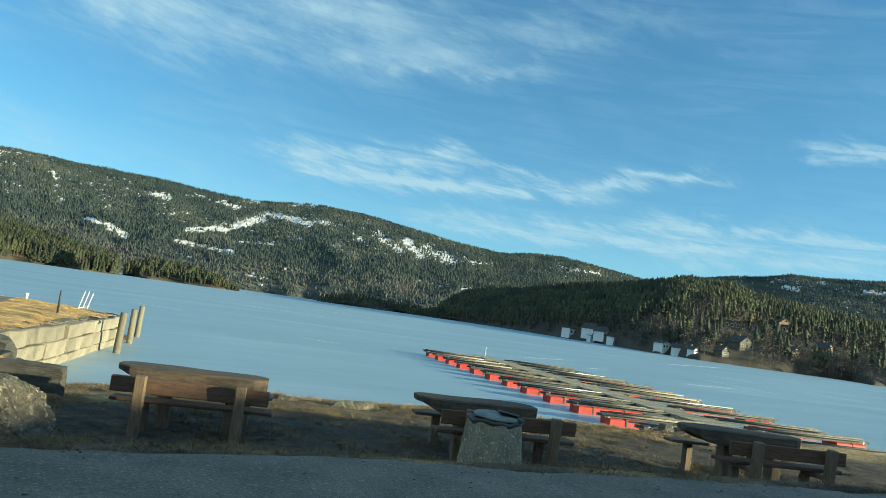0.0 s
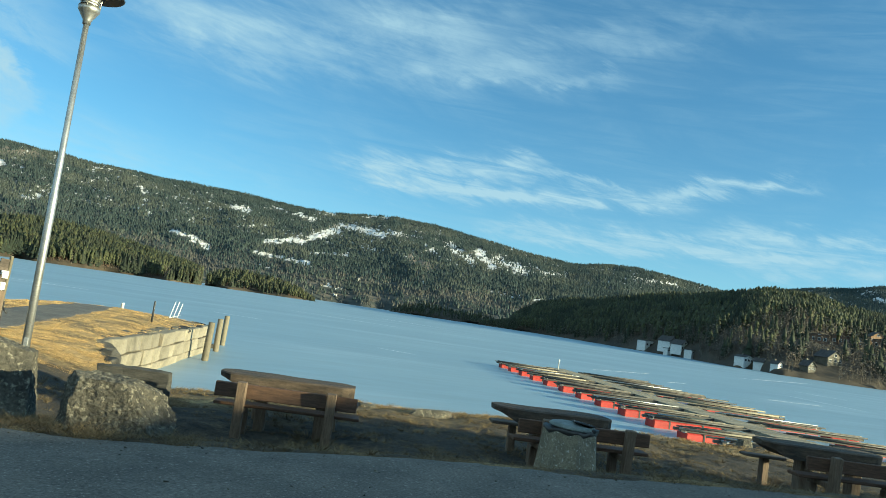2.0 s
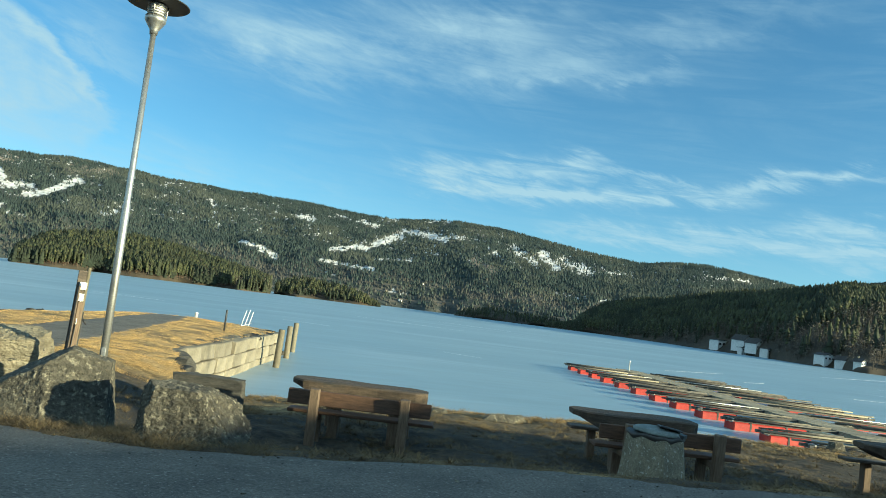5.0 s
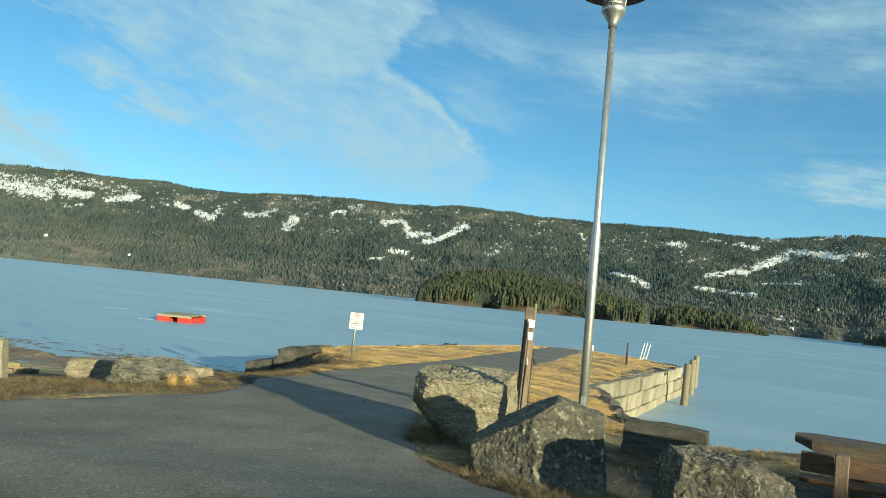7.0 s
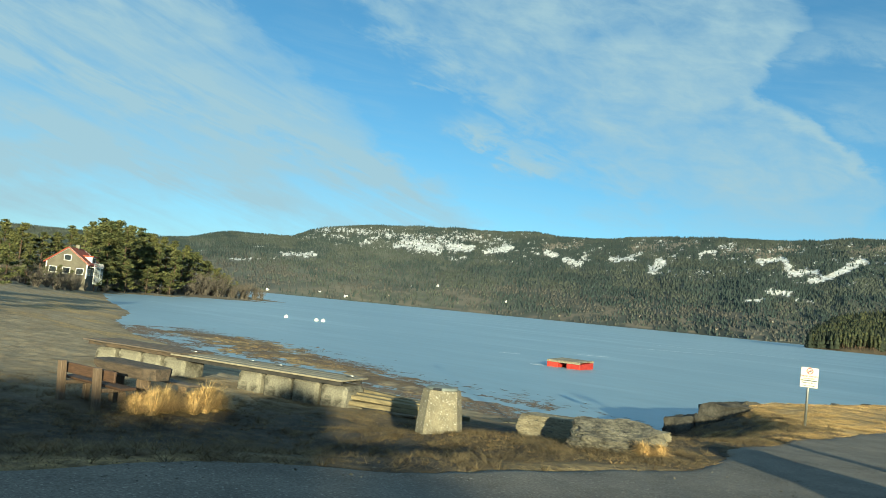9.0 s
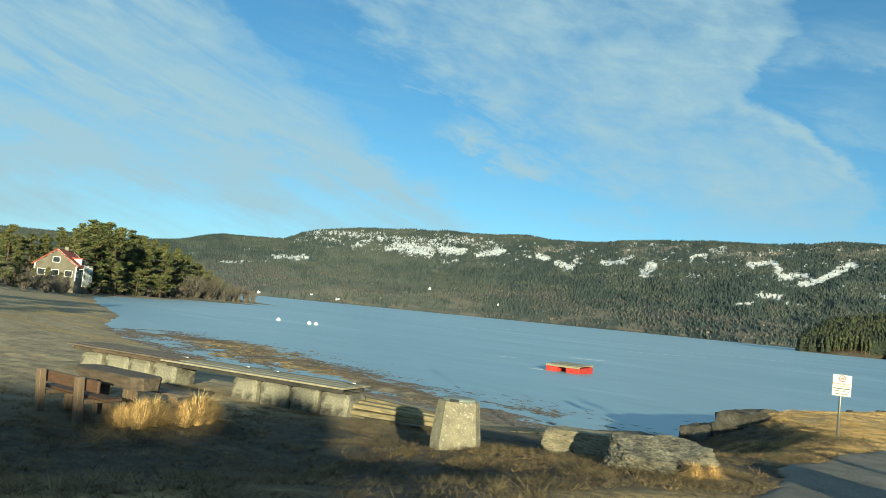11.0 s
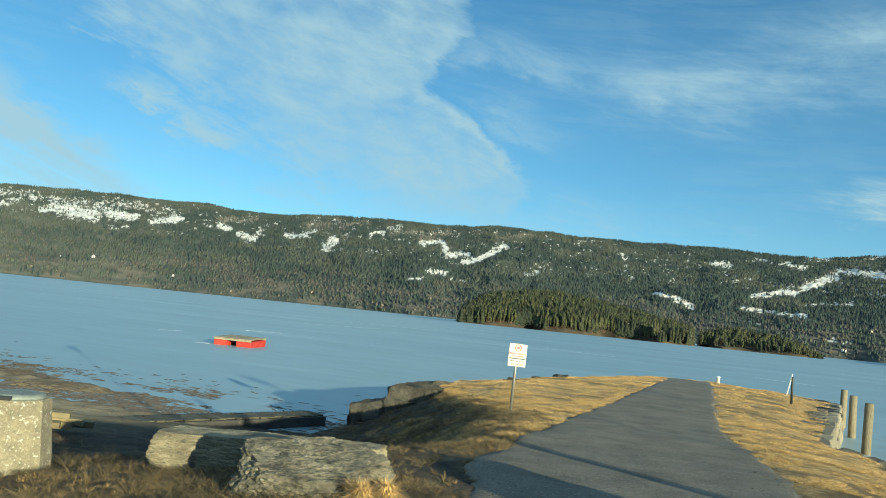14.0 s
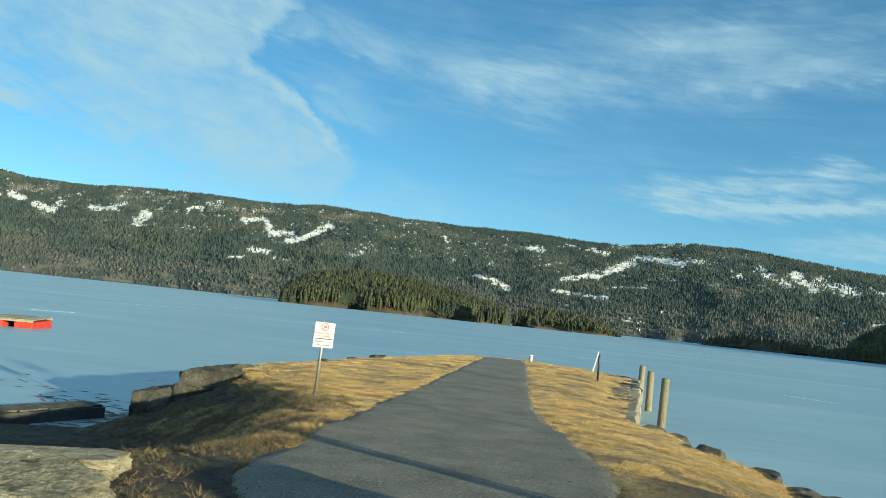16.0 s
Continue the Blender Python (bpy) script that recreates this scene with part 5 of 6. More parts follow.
def block(x, y, z, turn, ln, ht, dp, seed):
    bm = boxed(-ln / 2, ln / 2, -dp / 2, dp / 2, 0, ht, 0.035, None, 0.03, seed)
    ob = part("stone_block", bm, M_BLOCK, pier_wall)
    ob.matrix_world = pose(x, y, z, wr.uniform(-1, 1), wr.uniform(-1.2, 1.2), turn + wr.uniform(-1.5, 1.5))


LINE = [(3.3, 16.6), (4.95, 24.5), (7.15, 35.0), (7.35, 37.2)]
for (ax, ay), (bx, by) in zip(LINE, LINE[1:]):
    span = math.hypot(bx - ax, by - ay)
    turn = math.degrees(math.atan2(by - ay, bx - ax))
    for row in range(3):
        s = -0.4 * (row % 2)
        while s < span:
            ln = wr.uniform(1.0, 2.3)
            c = (s + ln / 2) / span
            if 0 <= c <= 1:
                y = ay + (by - ay) * c
                top = float(np.interp(y, ROAD_Y, ROAD_Z)) - 0.17
                ht = (top - WATER + 0.25) / 3
                off = wr.uniform(-0.03, 0.04) + 0.04 * (2 - row)
                block(ax + (bx - ax) * c + off, y, WATER - 0.25 + row * ht, turn, ln - 0.018, ht - 0.012, 0.55, wr.randrange(9999))
            s += ln

embankment = thing("embankment", Matrix(), "tumbled grey stones along the pier's edge", "embankment", kind="structure")
stone_meshes = []
for k in range(6):
    bm = boulder_mesh(bmesh.new(), 1, 0.8, 0.6, 100 + k, sub=3)
    me = bpy.data.meshes.new("stone")
    bm.to_mesh(me)
    bm.free()
    me.materials.append(M_WETSHADE if k % 2 else M_DARKSTONE)
    stone_meshes.append(me)


def stone(x, y, z, s, parent, flat=1.0):
    ob = new("stone", wr.choice(stone_meshes))
    ob.parent = parent
    ob.matrix_world = pose(x, y, z, wr.uniform(-12, 12), wr.uniform(-12, 12), wr.uniform(0, 360)) @ Matrix.Diagonal((s, s, s * flat, 1))


def along(poly, step):
    for (ax, ay), (bx, by) in zip(poly, poly[1:]):
        n = max(1, int(math.hypot(bx - ax, by - ay) / step))
        for i in range(n):
            yield ax + (bx - ax) * i / n, ay + (by - ay) * i / n


for row, (out, drop) in enumerate(((0.15, 0.16), (0.5, 0.7), (0.95, 1.25))):
    for x, y in along([(-6.7 - out, 18.6), (-6.7 - out, 21.5), (-4.0 - out, 34), (-1.5, 38.8 + out), (2.1, 40 + out), (5.4, 38.6 + out), (7.4 + out, 36.9)], 0.85):
        stone(x + wr.uniform(-0.2, 0.2), y + wr.uniform(-0.2, 0.2), float(np.interp(y, ROAD_Y, ROAD_Z)) - 0.40 - drop, wr.uniform(0.4, 0.72), embankment)
for row, (out, drop) in enumerate(((0.0, 0.2), (0.5, 0.75), (1.0, 1.3))):
    for x, y in along([(4.7 + out, 9.0), (4.0 + out, 11.4), (3.8 + out, 14.5), (3.4 + out, 16.4)], 0.8):
        stone(x + wr.uniform(-0.15, 0.15), y + wr.uniform(-0.2, 0.2), float(np.interp(y, ROAD_Y, ROAD_Z)) - 0.4 - drop, wr.uniform(0.5, 0.9), embankment)

for x, y in along(LINE, 0.62):
    stone(x - wr.uniform(0.0, 0.45), y, float(np.interp(y, ROAD_Y, ROAD_Z)) - 0.34, wr.uniform(0.7, 1.1), embankment, 0.3)
for k, (rx, ry, rz_, rt, rl, rw, rh) in enumerate(((-6.9, 17.6, -0.86, 22, 1.5, 0.9, 0.46), (-7.2, 17.2, -1.36, 30, 1.4, 0.9, 0.5), (-7.9, 16.6, -1.45, 12, 0.95, 0.8, 0.55), (-7.6, 17.0, -1.98, 18, 1.9, 1.0, 0.6),
                                               (-6.3, 18.6, -0.80, 50, 1.1, 0.8, 0.40), (-7.1, 19.4, -1.0, 78, 1.3, 0.9, 0.55))):
    bm = boxed(-rl / 2, rl / 2, -rw / 2, rw / 2, 0, rh, 0.0, None, 0.11, 300 + k)
    bmesh.ops.subdivide_edges(bm, edges=bm.edges[:], cuts=5, use_grid_fill=True)
    for v in bm.verts:
        v.co += Vector((noise.noise(v.co * 3 + Vector((k, 0, 0))), noise.noise(v.co * 3 + Vector((0, k, 9))), noise.noise(v.co * 4))) * 0.12 + Vector((noise.noise(v.co * 9), noise.noise(v.co * 8 + Vector((5, 0, 0))), 0)) * 0.06
    ob = part("stone", bm, M_WETSHADE, embankment)
    ob.matrix_world = pose(rx, ry, rz_, wr.uniform(-4, 4), wr.uniform(-5, 5), rt)

for k in range(9):
    lx, ly = 4.75 + 0.21 * 1.15 * k + wr.uniform(-0.12, 0.12), 23.6 + 1.15 * k
    boulder(lx - 0.25, ly, gz(lx - 0.6, ly) + wr.uniform(-0.02, 0.06), 78 + wr.uniform(-12, 12), wr.uniform(0.8, 1.35), wr.uniform(0.5, 0.8), 80 + k, "flat grey stone on the rim of the pier", sink=0.2, sub=3, cuts=2, rough=0.03,
            planes=((0, 0, 1, 0.4), (0, -1, 0, 0.6), (1, 0, 0, 0.8), (-1, 0, 0, 0.8)), mt=M_ROUGHROCK)

# ---- mooring piles, ladder and post on the pier ----


def pile(x, y, top, lean):
    bm = bmesh.new()
    lathe(bm, [(0.17, -0.8), (0.17, 0.0), (0.165, top - WATER - 0.03), (0.14, top - WATER)], 12)
    ob = part("mooring_post", bm, M_POST)
    ob.matrix_world = pose(x, y, WATER, 0, lean, 0)
    tagged(ob, "weathered round wooden mooring pile standing in the ice", "pile", "mooring piles")


pile(7.25, 29.6, 0.0, 1.5)
pile(8.0, 35.5, -0.05, 0)
pile(8.6, 40.5, -0.02, 1)

post = thing("steel_post", pose(4.49, 29.0, gz(4.49, 29.0) - 0.02), "thin dark upright post in the pier grass", "post")
part("shaft", lathe(bmesh.new(), [(0.045, -0.3), (0.045, 1.0), (0.03, 1.06)], 8), M_DARKMETAL, post)

ladder = thing("pier_railing", pose(5.43, 37.4, gz(5.43, 37.4)), "row of thin white leaning rails at the pier's end", "railing")
for k in range(4):
    ox, oy = 0.14 * (k - 1.5) * 1.4, 0.99 * (k - 1.5) * 1.4
    dz = gz(5.43 + ox, 37.4 + oy) - gz(5.43, 37.4)
    part("rail", tube(bmesh.new(), (ox - 0.02, oy, dz - 0.3), (ox + 0.26, oy, dz + 0.98), 0.024), M_WHITE, ladder)
part("crossbar", tube(bmesh.new(), (-0.25, -2.08, 0.12), (0.33, 2.08, 0.12), 0.018), M_WHITE, ladder)
box_ = thing("bollard", pose(2.4, 39.0, gz(2.4, 39.0)), "small white bollard at the end of the lane", "bollard")
part("body", lathe(bmesh.new(), [(0.09, -0.1), (0.09, 0.28), (0.12, 0.3), (0.1, 0.36)], 10), M_WHITE, box_)

# ---- no-fishing sign ----
M_SIGNRED = material("sign_red", (0.55, 0.03, 0.03), (0.6, 0.04, 0.04), 5.0, 0.5, 0.0)
M_INK = material("sign_ink", (0.03, 0.03, 0.035), (0.04, 0.04, 0.045), 5.0, 0.5, 0.0)
M_PLATE = material("sign_plate", (0.46, 0.445, 0.41), (0.54, 0.52, 0.48), 3.0, 0.45, 0.0)
sign = thing("no_fishing_sign", pose(-3.22, 12.95, gz(-3.22, 12.95), 0, 1.5, 30), "white no-fishing sign with red ring on a steel post", "sign")
part("post", lathe(bmesh.new(), [(0.03, -0.3), (0.03, 1.40), (0.02, 1.42)], 10), M_STEEL, sign)
plate = part("plate", boxed(-0.20, 0.20, -0.052, -0.036, 0.92, 1.40, 0.008), M_PLATE, sign)
bm = bmesh.new()
ring = [[bm.verts.new((r * math.cos(a), y, 1.315 + r * math.sin(a))) for a in [2 * math.pi * i / 28 for i in range(28)]] for r, y in ((0.056, -0.056), (0.078, -0.056))]
for i in range(28):
    bm.faces.new((ring[0][i], ring[0][(i + 1) % 28], ring[1][(i + 1) % 28], ring[1][i]))
box(bm, -0.055, 0.055, -0.058, -0.0545, 1.308, 1.322, 0, Matrix.Translation((0, 0, 1.315)) @ Matrix.Rotation(radians(-45), 4, "Y") @ Matrix.Translation((0, 0, -1.315)))
part("prohibition_ring", bm, M_SIGNRED, plate, "red prohibition ring with a slash")
bm = bmesh.new()
box(bm, -0.035, 0.025, -0.0545, -0.053, 1.30, 1.33)
box(bm, 0.01, 0.035, -0.0545, -0.053, 1.29, 1.345)
part("fish_symbol", bm, M_INK, plate)


def words(text, x, z, size, mt, parent):
    cu = bpy.data.curves.new("lettering", "FONT")
    cu.body, cu.size, cu.align_x, cu.extrude, cu.offset = text, size, "CENTER", 0.001, 0.0016
    cu.materials.append(mt)
    ob = new("lettering", cu)
    ob.parent = parent
    ob.matrix_local = pose(x, -0.0545, z, 90, 0, 0)


words("FISKING FORBUDT", 0, 1.175, 0.047, M_SIGNRED, plate)
words("NO FISHING", 0, 1.12, 0.047, M_SIGNRED, plate)
part("rule", boxed(-0.18, 0.18, -0.0545, -0.053, 1.075, 1.10), M_INK, plate)
words("Mating av dyr og", 0, 1.02, 0.048, M_INK, plate)
words("fugler forbudt", 0, 0.955, 0.048, M_INK, plate)

# ---- lamp post ----
lamp = thing("street_lamp", pose(4.07, 0.44, gz(4.12, 0.52), 0, -0.4, 0), "slender galvanised lamp post with a dark disc hood", "street lamp")
LZ = 4.92 - gz(4.12, 0.52)
part("pole", lathe(bmesh.new(), [(0.046, -0.3), (0.046, 2.6), (0.038, 2.63), (0.033, LZ)], 16), M_STEEL, lamp)
part("hatch", boxed(-0.025, 0.025, -0.052, -0.036, 0.6, 0.9, 0.004), M_STEEL, lamp)
head = part("collar", lathe(bmesh.new(), [(0.045, LZ - 0.05), (0.05, LZ), (0.11, LZ + 0.10), (0.125, LZ + 0.12), (0.125, LZ + 0.17), (0.10, LZ + 0.18)], 20), M_STEEL, lamp)
part("lens", lathe(bmesh.new(), [(0.085, LZ + 0.17), (0.085, LZ + 0.42)], 18), M_WHITE, head, "white ribbed diffuser")
for k in range(7):
    part("louvre", lathe(bmesh.new(), [(0.108, LZ + 0.185 + k * 0.032), (0.112, LZ + 0.19 + k * 0.032), (0.09, LZ + 0.2 + k * 0.032)], 18), M_STEEL, head)
for k in range(3):
    a = k * 2.094 + 0.4
    part("stay", tube(bmesh.new(), (0.12 * math.cos(a), 0.12 * math.sin(a), LZ + 0.15), (0.13 * math.cos(a), 0.13 * math.sin(a), LZ + 0.40), 0.008), M_STEEL, head)
part("hood", lathe(bmesh.new(), [(0.37, LZ + 0.335), (0.38, LZ + 0.345), (0.13, LZ + 0.44), (0.12, LZ + 0.50), (0.03, LZ + 0.54)], 32), M_DARKMETAL, head, "dark flat disc hood")

# ---- wooden post with electric boxes ----
M_LEG = material("brown_post_wood", (0.115, 0.080, 0.053), (0.20, 0.143, 0.094), 5.0, 0.8, 0.6, 30.0, 0.005, stretch=(8, 8, 1), jitter=0.15)
el = thing("electric_post", pose(3.03, 3.6, gz(3.03, 3.6), 0, 1.5, 20) @ Matrix.Diagonal((0.66, 0.8, 1, 1)), "leaning weathered timber post with electric boxes", "post")
part("timber", boxed(-0.065, 0.075, -0.09, 0.09, -0.4, 1.35, 0.012, None, 0.008, 3), M_LEG, el)
# left board: its darker wood carries the shade of that side
part("dark_board", boxed(-0.105, -0.069, -0.11, 0.09, -0.3, 1.60, 0.006), M_SLAB, el)
part("back_board", boxed(-0.13, 0.05, 0.094, 0.13, 0.6, 1.84, 0.006, None, 0.006, 2), M_SLAB, el)
part("rear_pole", lathe(bmesh.new(), [(0.05, -0.3), (0.045, 1.88), (0.04, 1.90)], 8, 0.10, 0.20), M_POST, el)
for zz, hh, ww in ((1.54, 0.12, 0.09), (1.36, 0.12, 0.07)):
    sb = part("socket_box", boxed(-ww + 0.01, ww - 0.01, 0.0 if zz < 1.5 else 0.01, 0.09, zz, zz + hh, 0.01), M_WHITE, el, "white weatherproof socket box")
    part("cap", boxed(-ww + 0.03, ww - 0.04, -0.012, 0.006, zz + 0.02, zz + hh - 0.02, 0.003), M_WHITE, sb)
part("hook", tube(bmesh.new(), (0.10, -0.05, 1.1), (0.2, -0.09, 1.02), 0.02), M_DARKMETAL, el)
for a, b in ((0.0, 1.0), (1.0, 1.36)):
    part("cable", tube(bmesh.new(), (-0.055 + 0.03 * a, -0.105, a), (-0.03 + 0.03 * a, -0.105 + 0.1 * (b > 1.1), b), 0.012), M_WHITE if a else M_PIPE, el)
part("cable", tube(bmesh.new(), (0.105, -0.06, -0.1), (0.10, -0.06, 1.2), 0.013), M_PIPE, el)

# ---- picnic tables ----
M_LOG = material("sawn_half_log", (0.058, 0.043, 0.031), (0.130, 0.095, 0.064), 3.0, 0.85, 0.9, 20.0, 0.012, stretch=(1, 5, 5), c3=(0.045, 0.040, 0.034), c3_at=(0.5, 0.62), c3_scale=1.6)


def plank(name, x0, x1, y0, y1, z0, z1, mt, root, seed=0, label=""):
    return part(name, boxed(x0, x1, y0, y1, z0, z1, 0.01, None, 0.006, seed), mt, root, label)


def slab_top(ln, y0, y1, z, t, seed):
    """A thick plank with a wavy live edge and rounded ends."""
    bm = bmesh.new()
    n = 22
    r = random.Random(seed)
    rows = []
    for i in range(n + 1):
        s = i / n
        x = -ln / 2 + ln * s
        pinch = 1 - 0.55 * max(0, 1 - s * 9) ** 2 - 0.45 * max(0, 1 - (1 - s) * 9) ** 2
        a = y0 + (1 - pinch) * (y1 - y0) * 0.5 + noise.noise((x * 2.3, seed, 0)) * 0.035
        b = y1 - (1 - pinch) * (y1 - y0) * 0.5 + noise.noise((x * 2.1, seed + 7, 0)) * 0.035
        dz = noise.noise((x * 1.1, seed + 3, 0)) * 0.02
        thick = 0.34 + 0.66 * float(smoothstep(0.0, 0.24, s))     # the underside rises towards the sawn-off tip
        rows.append([bm.verts.new(p) for p in ((x, a, z + dz - 0.02), (x, a + 0.03, z + dz), (x, b - 0.03, z + dz), (x, b, z + dz - 0.02), (x, b - 0.04, z - t * thick + dz), (x, a + 0.03, z - t * thick + dz))])
    for p, q in zip(rows, rows[1:]):
        for i in range(6):
            bm.faces.new((p[i], p[(i + 1) % 6], q[(i + 1) % 6], q[i]))
    bm.faces.new(rows[0][::-1])
    bm.faces.new(rows[-1])
    bmesh.ops.recalc_face_normals(bm, faces=bm.faces)
    return bm


def picnic_table(m, label, seed=1, top_len=2.02, top_at=-0.09):
    """A half-log table between a backed bench, whose posts stand at y = 0, and a plain bench beyond."""
    root = thing("picnic_table", m, label, "picnic table", "picnic tables by the water")
    for u in (-0.62, 0.62):
        mm = Matrix.Translation((u, 0, 0)) @ Matrix.Rotation(radians(4), 4, "X")
        part("backrest_post", box(bmesh.new(), -0.065, 0.065, -0.06, 0.06, -0.25, 0.77, 0.01, mm, 0.004, seed), M_LEG, root)
        plank("seat_bearer", u - 0.05, u + 0.05, 0.05, 0.55, 0.30, 0.38, M_LEG, root, seed + 1)
        plank("front_leg", u - 0.06, u + 0.06, 0.45, 0.56, -0.25, 0.30, M_LEG, root, seed + 2)
        plank("table_leg", u * 0.72 - 0.08, u * 0.72 + 0.08, 0.94, 1.16, -0.2, 0.57, M_LEG, root, seed + 5)
        plank("far_leg", u - 0.06, u + 0.06, 1.78, 1.92, -0.25, 0.38, M_LEG, root, seed + 7)
    plank("backrest", -1.0, 0.98, 0.075, 0.125, 0.525, 0.725, M_WOOD, root, seed + 3)
    plank("seat", -1.02, 1.04, 0.20, 0.52, 0.385, 0.435, M_WOOD, root, seed + 4)
    plank("far_seat", -1.0, 1.0, 1.70, 2.0, 0.385, 0.435, M_SLAB, root, seed + 8)
    top = part("tabletop", slab_top(top_len, 0.66, 1.30, 0.79, 0.23, seed), M_LOG, root, "thick half-log with a dark weathered top")
    top.location.x = top_at
    return root


def stand(x, y, turn, dz=0.0):
    return pose(x, y, gz(x, y) + dz, 0, 0, turn)


picnic_table(stand(7.27, 1.12, -14), "brown wooden picnic table with a backed bench and a half-log top", 1)
picnic_table(stand(11.42, 0.0, -11), "brown wooden picnic table with a backed bench behind a litter bin", 2, 1.86, -0.27)
picnic_table(stand(15.66, -1.05, -13), "brown wooden picnic table with a split dark top beside the bank", 3, 2.05, -0.27)
picnic_table(stand(-12.3, -0.35, 8), "brown wooden picnic table with a backed bench beside tall straw", 4, 2.1, 0.1)

# ---- litter bins ----


def bin_(x, y, z, turn, label, snapped=False, size=1.0):
    root = thing("litter_bin", pose(x, y, z, 0, 0, turn) @ Matrix.Scale(size, 4), label, "litter bin", "concrete litter bins")
    part("body", lathe(bmesh.new(), [(0.455, -0.15), (0.455, 0.02), (0.375, 0.69), (0.355, 0.71)], 8, smooth=False, turn=math.pi / 8), M_AGG, root, "eight-sided exposed aggregate concrete shell")
    lid = part("lid", lathe(bmesh.new(), [(0.315, 0.71), (0.32, 0.725), (0.30, 0.75), (0.24, 0.765)], 24), M_LID, root, "grey-green round lid")
    part("hinge", boxed(-0.08, 0.08, -0.35, -0.29, 0.71, 0.755, 0.006), M_DARKMETAL, lid)
    if snapped:
        lid.matrix_local = pose(0, 0, 0.035, 2.5, 0, 30)
        bag = part("bin_liner", lathe(bmesh.new(), [(0.345, 0.66), (0.372, 0.705), (0.365, 0.735), (0.30, 0.73)], 22), M_PIPE, root, "black plastic liner folded over the rim")
        for v in bag.data.vertices:
            v.co.z += 0.022 * math.sin(v.co.x * 23) * math.cos(v.co.y * 17)
        flap = part("lid_plate", boxed(-0.20, 0.26, -0.16, 0.12, 0, 0.02, 0.006), M_DARKMETAL, lid, "loose dark plate")
        flap.matrix_local = pose(0.08, -0.10, 0.775, 5, 6, 24)


bin_(10.88, -0.42, gz(10.88, -0.42), 10, "eight-sided pebbled concrete litter bin in front of a picnic table", True)
bin_(-6.5, 3.52, -0.24, 25, "sunlit pebbled concrete litter bin with a round lid", size=0.9)

# ---- marina ----
marina = thing("marina_walkway", Matrix(), "long grey plank floating walkway of the empty marina", "floating dock")
WA, WB = Vector((32.6, 8.0, 0)), Vector((41.3, 56.0, 0))
wdir = (WB - WA).normalized()
wturn = math.degrees(math.atan2(wdir.y, wdir.x))
wlen = (WB - WA).length
dr = random.Random(9)
s = 0.0
plank_me = None
while s < wlen:
    p = WA + wdir * s
    if plank_me is None:
        q = part("deck_board", boxed(-0.17, 0.17, -1.0, 1.0, -0.02, 0.02), M_GREYWOOD, marina)
        plank_me = q.data
    else:
        q = new("deck_board", plank_me)
        q.parent = marina
    q.matrix_world = pose(p.x, p.y, -1.45 + dr.uniform(-0.006, 0.006), 0, 0, wturn + dr.uniform(-0.6, 0.6))
    s += 0.36
for side in (-1, 1):
    ob = part("side_beam", boxed(-wlen / 2, wlen / 2, side * 0.95 - 0.06, side * 0.95 + 0.06, -1.65, -1.475), M_GREYWOOD, marina)
    c = (WA + WB) / 2
    ob.matrix_world = pose(c.x, c.y, 0, 0, 0, wturn)


M_BEAM = material("dark_beam", (0.06, 0.055, 0.046), (0.15, 0.132, 0.105), 3.0, 0.8, 0.5, 25.0, 0.006, jitter=0.3)


def finger(px, py, turn, ln, seed):
    r = random.Random(seed)
    root = thing("mooring_finger", pose(px, py, 0, 0, r.uniform(-0.4, 0.4), turn), "mooring boom of dark beams on a red float", "mooring boom", "mooring booms of the marina")
    part("beam", boxed(0, ln + 0.3, -0.32, -0.17, -1.57, -1.44, 0.01), M_BEAM, root)
    part("beam", boxed(0, ln + 0.2, 0.17, 0.32, -1.57, -1.44, 0.01), M_PIPE, root)
    part("top_rail", tube(bmesh.new(), (0.2, 0.0, -1.39), (ln + 0.3, 0.05, -1.35), 0.04), M_BEAM if seed % 5 else M_STEEL, root)
    for k, d in enumerate((ln - 1.5, ln - 3.3) if seed % 2 else (ln - 1.5,)):
        fl = part("float", boxed(d - 0.4, d + 1.5, -0.50, 0.50, WATER - 0.1, -1.57, 0.05, None, 0.012, seed), M_RED, root, "red plastic float")
        part("strap", boxed(d + 0.6, d + 0.68, -0.515, 0.515, WATER, -1.56), M_PIPE, fl)
    for q in range(4):
        part("cleat_board", boxed(0.8 + q * 1.3, 0.95 + q * 1.3, -0.34, 0.34, -1.445, -1.42), M_GREYWOOD, root)
    part("bracket", boxed(ln - 0.1, ln, -0.32, 0.32, -1.62, -1.41, 0.01), M_STEEL, root)
    for q in (-0.42, 0.42):
        a, b = r.uniform(0.3, 1.6), ln + r.uniform(-0.4, 0.8)
        part("mooring_pole", tube(bmesh.new(), (a, q + r.uniform(-0.08, 0.08), -1.40 + r.uniform(-0.04, 0.03)), (b, q + r.uniform(-0.15, 0.15), -1.41 + r.uniform(-0.05, 0.06)), 0.05), M_PIPE if r.random() < 0.65 else M_GREYWOOD, root, "long pole lying along the boom")


k = 0
s = 3.0
while s < wlen - 1:
    p = WA + wdir * s
    side = Vector((wdir.y, -wdir.x, 0))
    pr = p + side * 1.02
    pl = p - side * 1.02
    finger(pl.x, pl.y, wturn + 90 + dr.uniform(-2, 2), 5.4, k)
    finger(pr.x, pr.y, wturn - 90 + dr.uniform(-2, 2), 7.0, k + 100)
    k += 1
    s += 3.55
mast = thing("light_mast", pose(40.5, 54, -1.43), "short white light pole on the marina walkway", "pole")
part("shaft", lathe(bmesh.new(), [(0.05, 0), (0.045, 0.8), (0.07, 0.82), (0.06, 0.95)], 8), M_WHITE, mast)

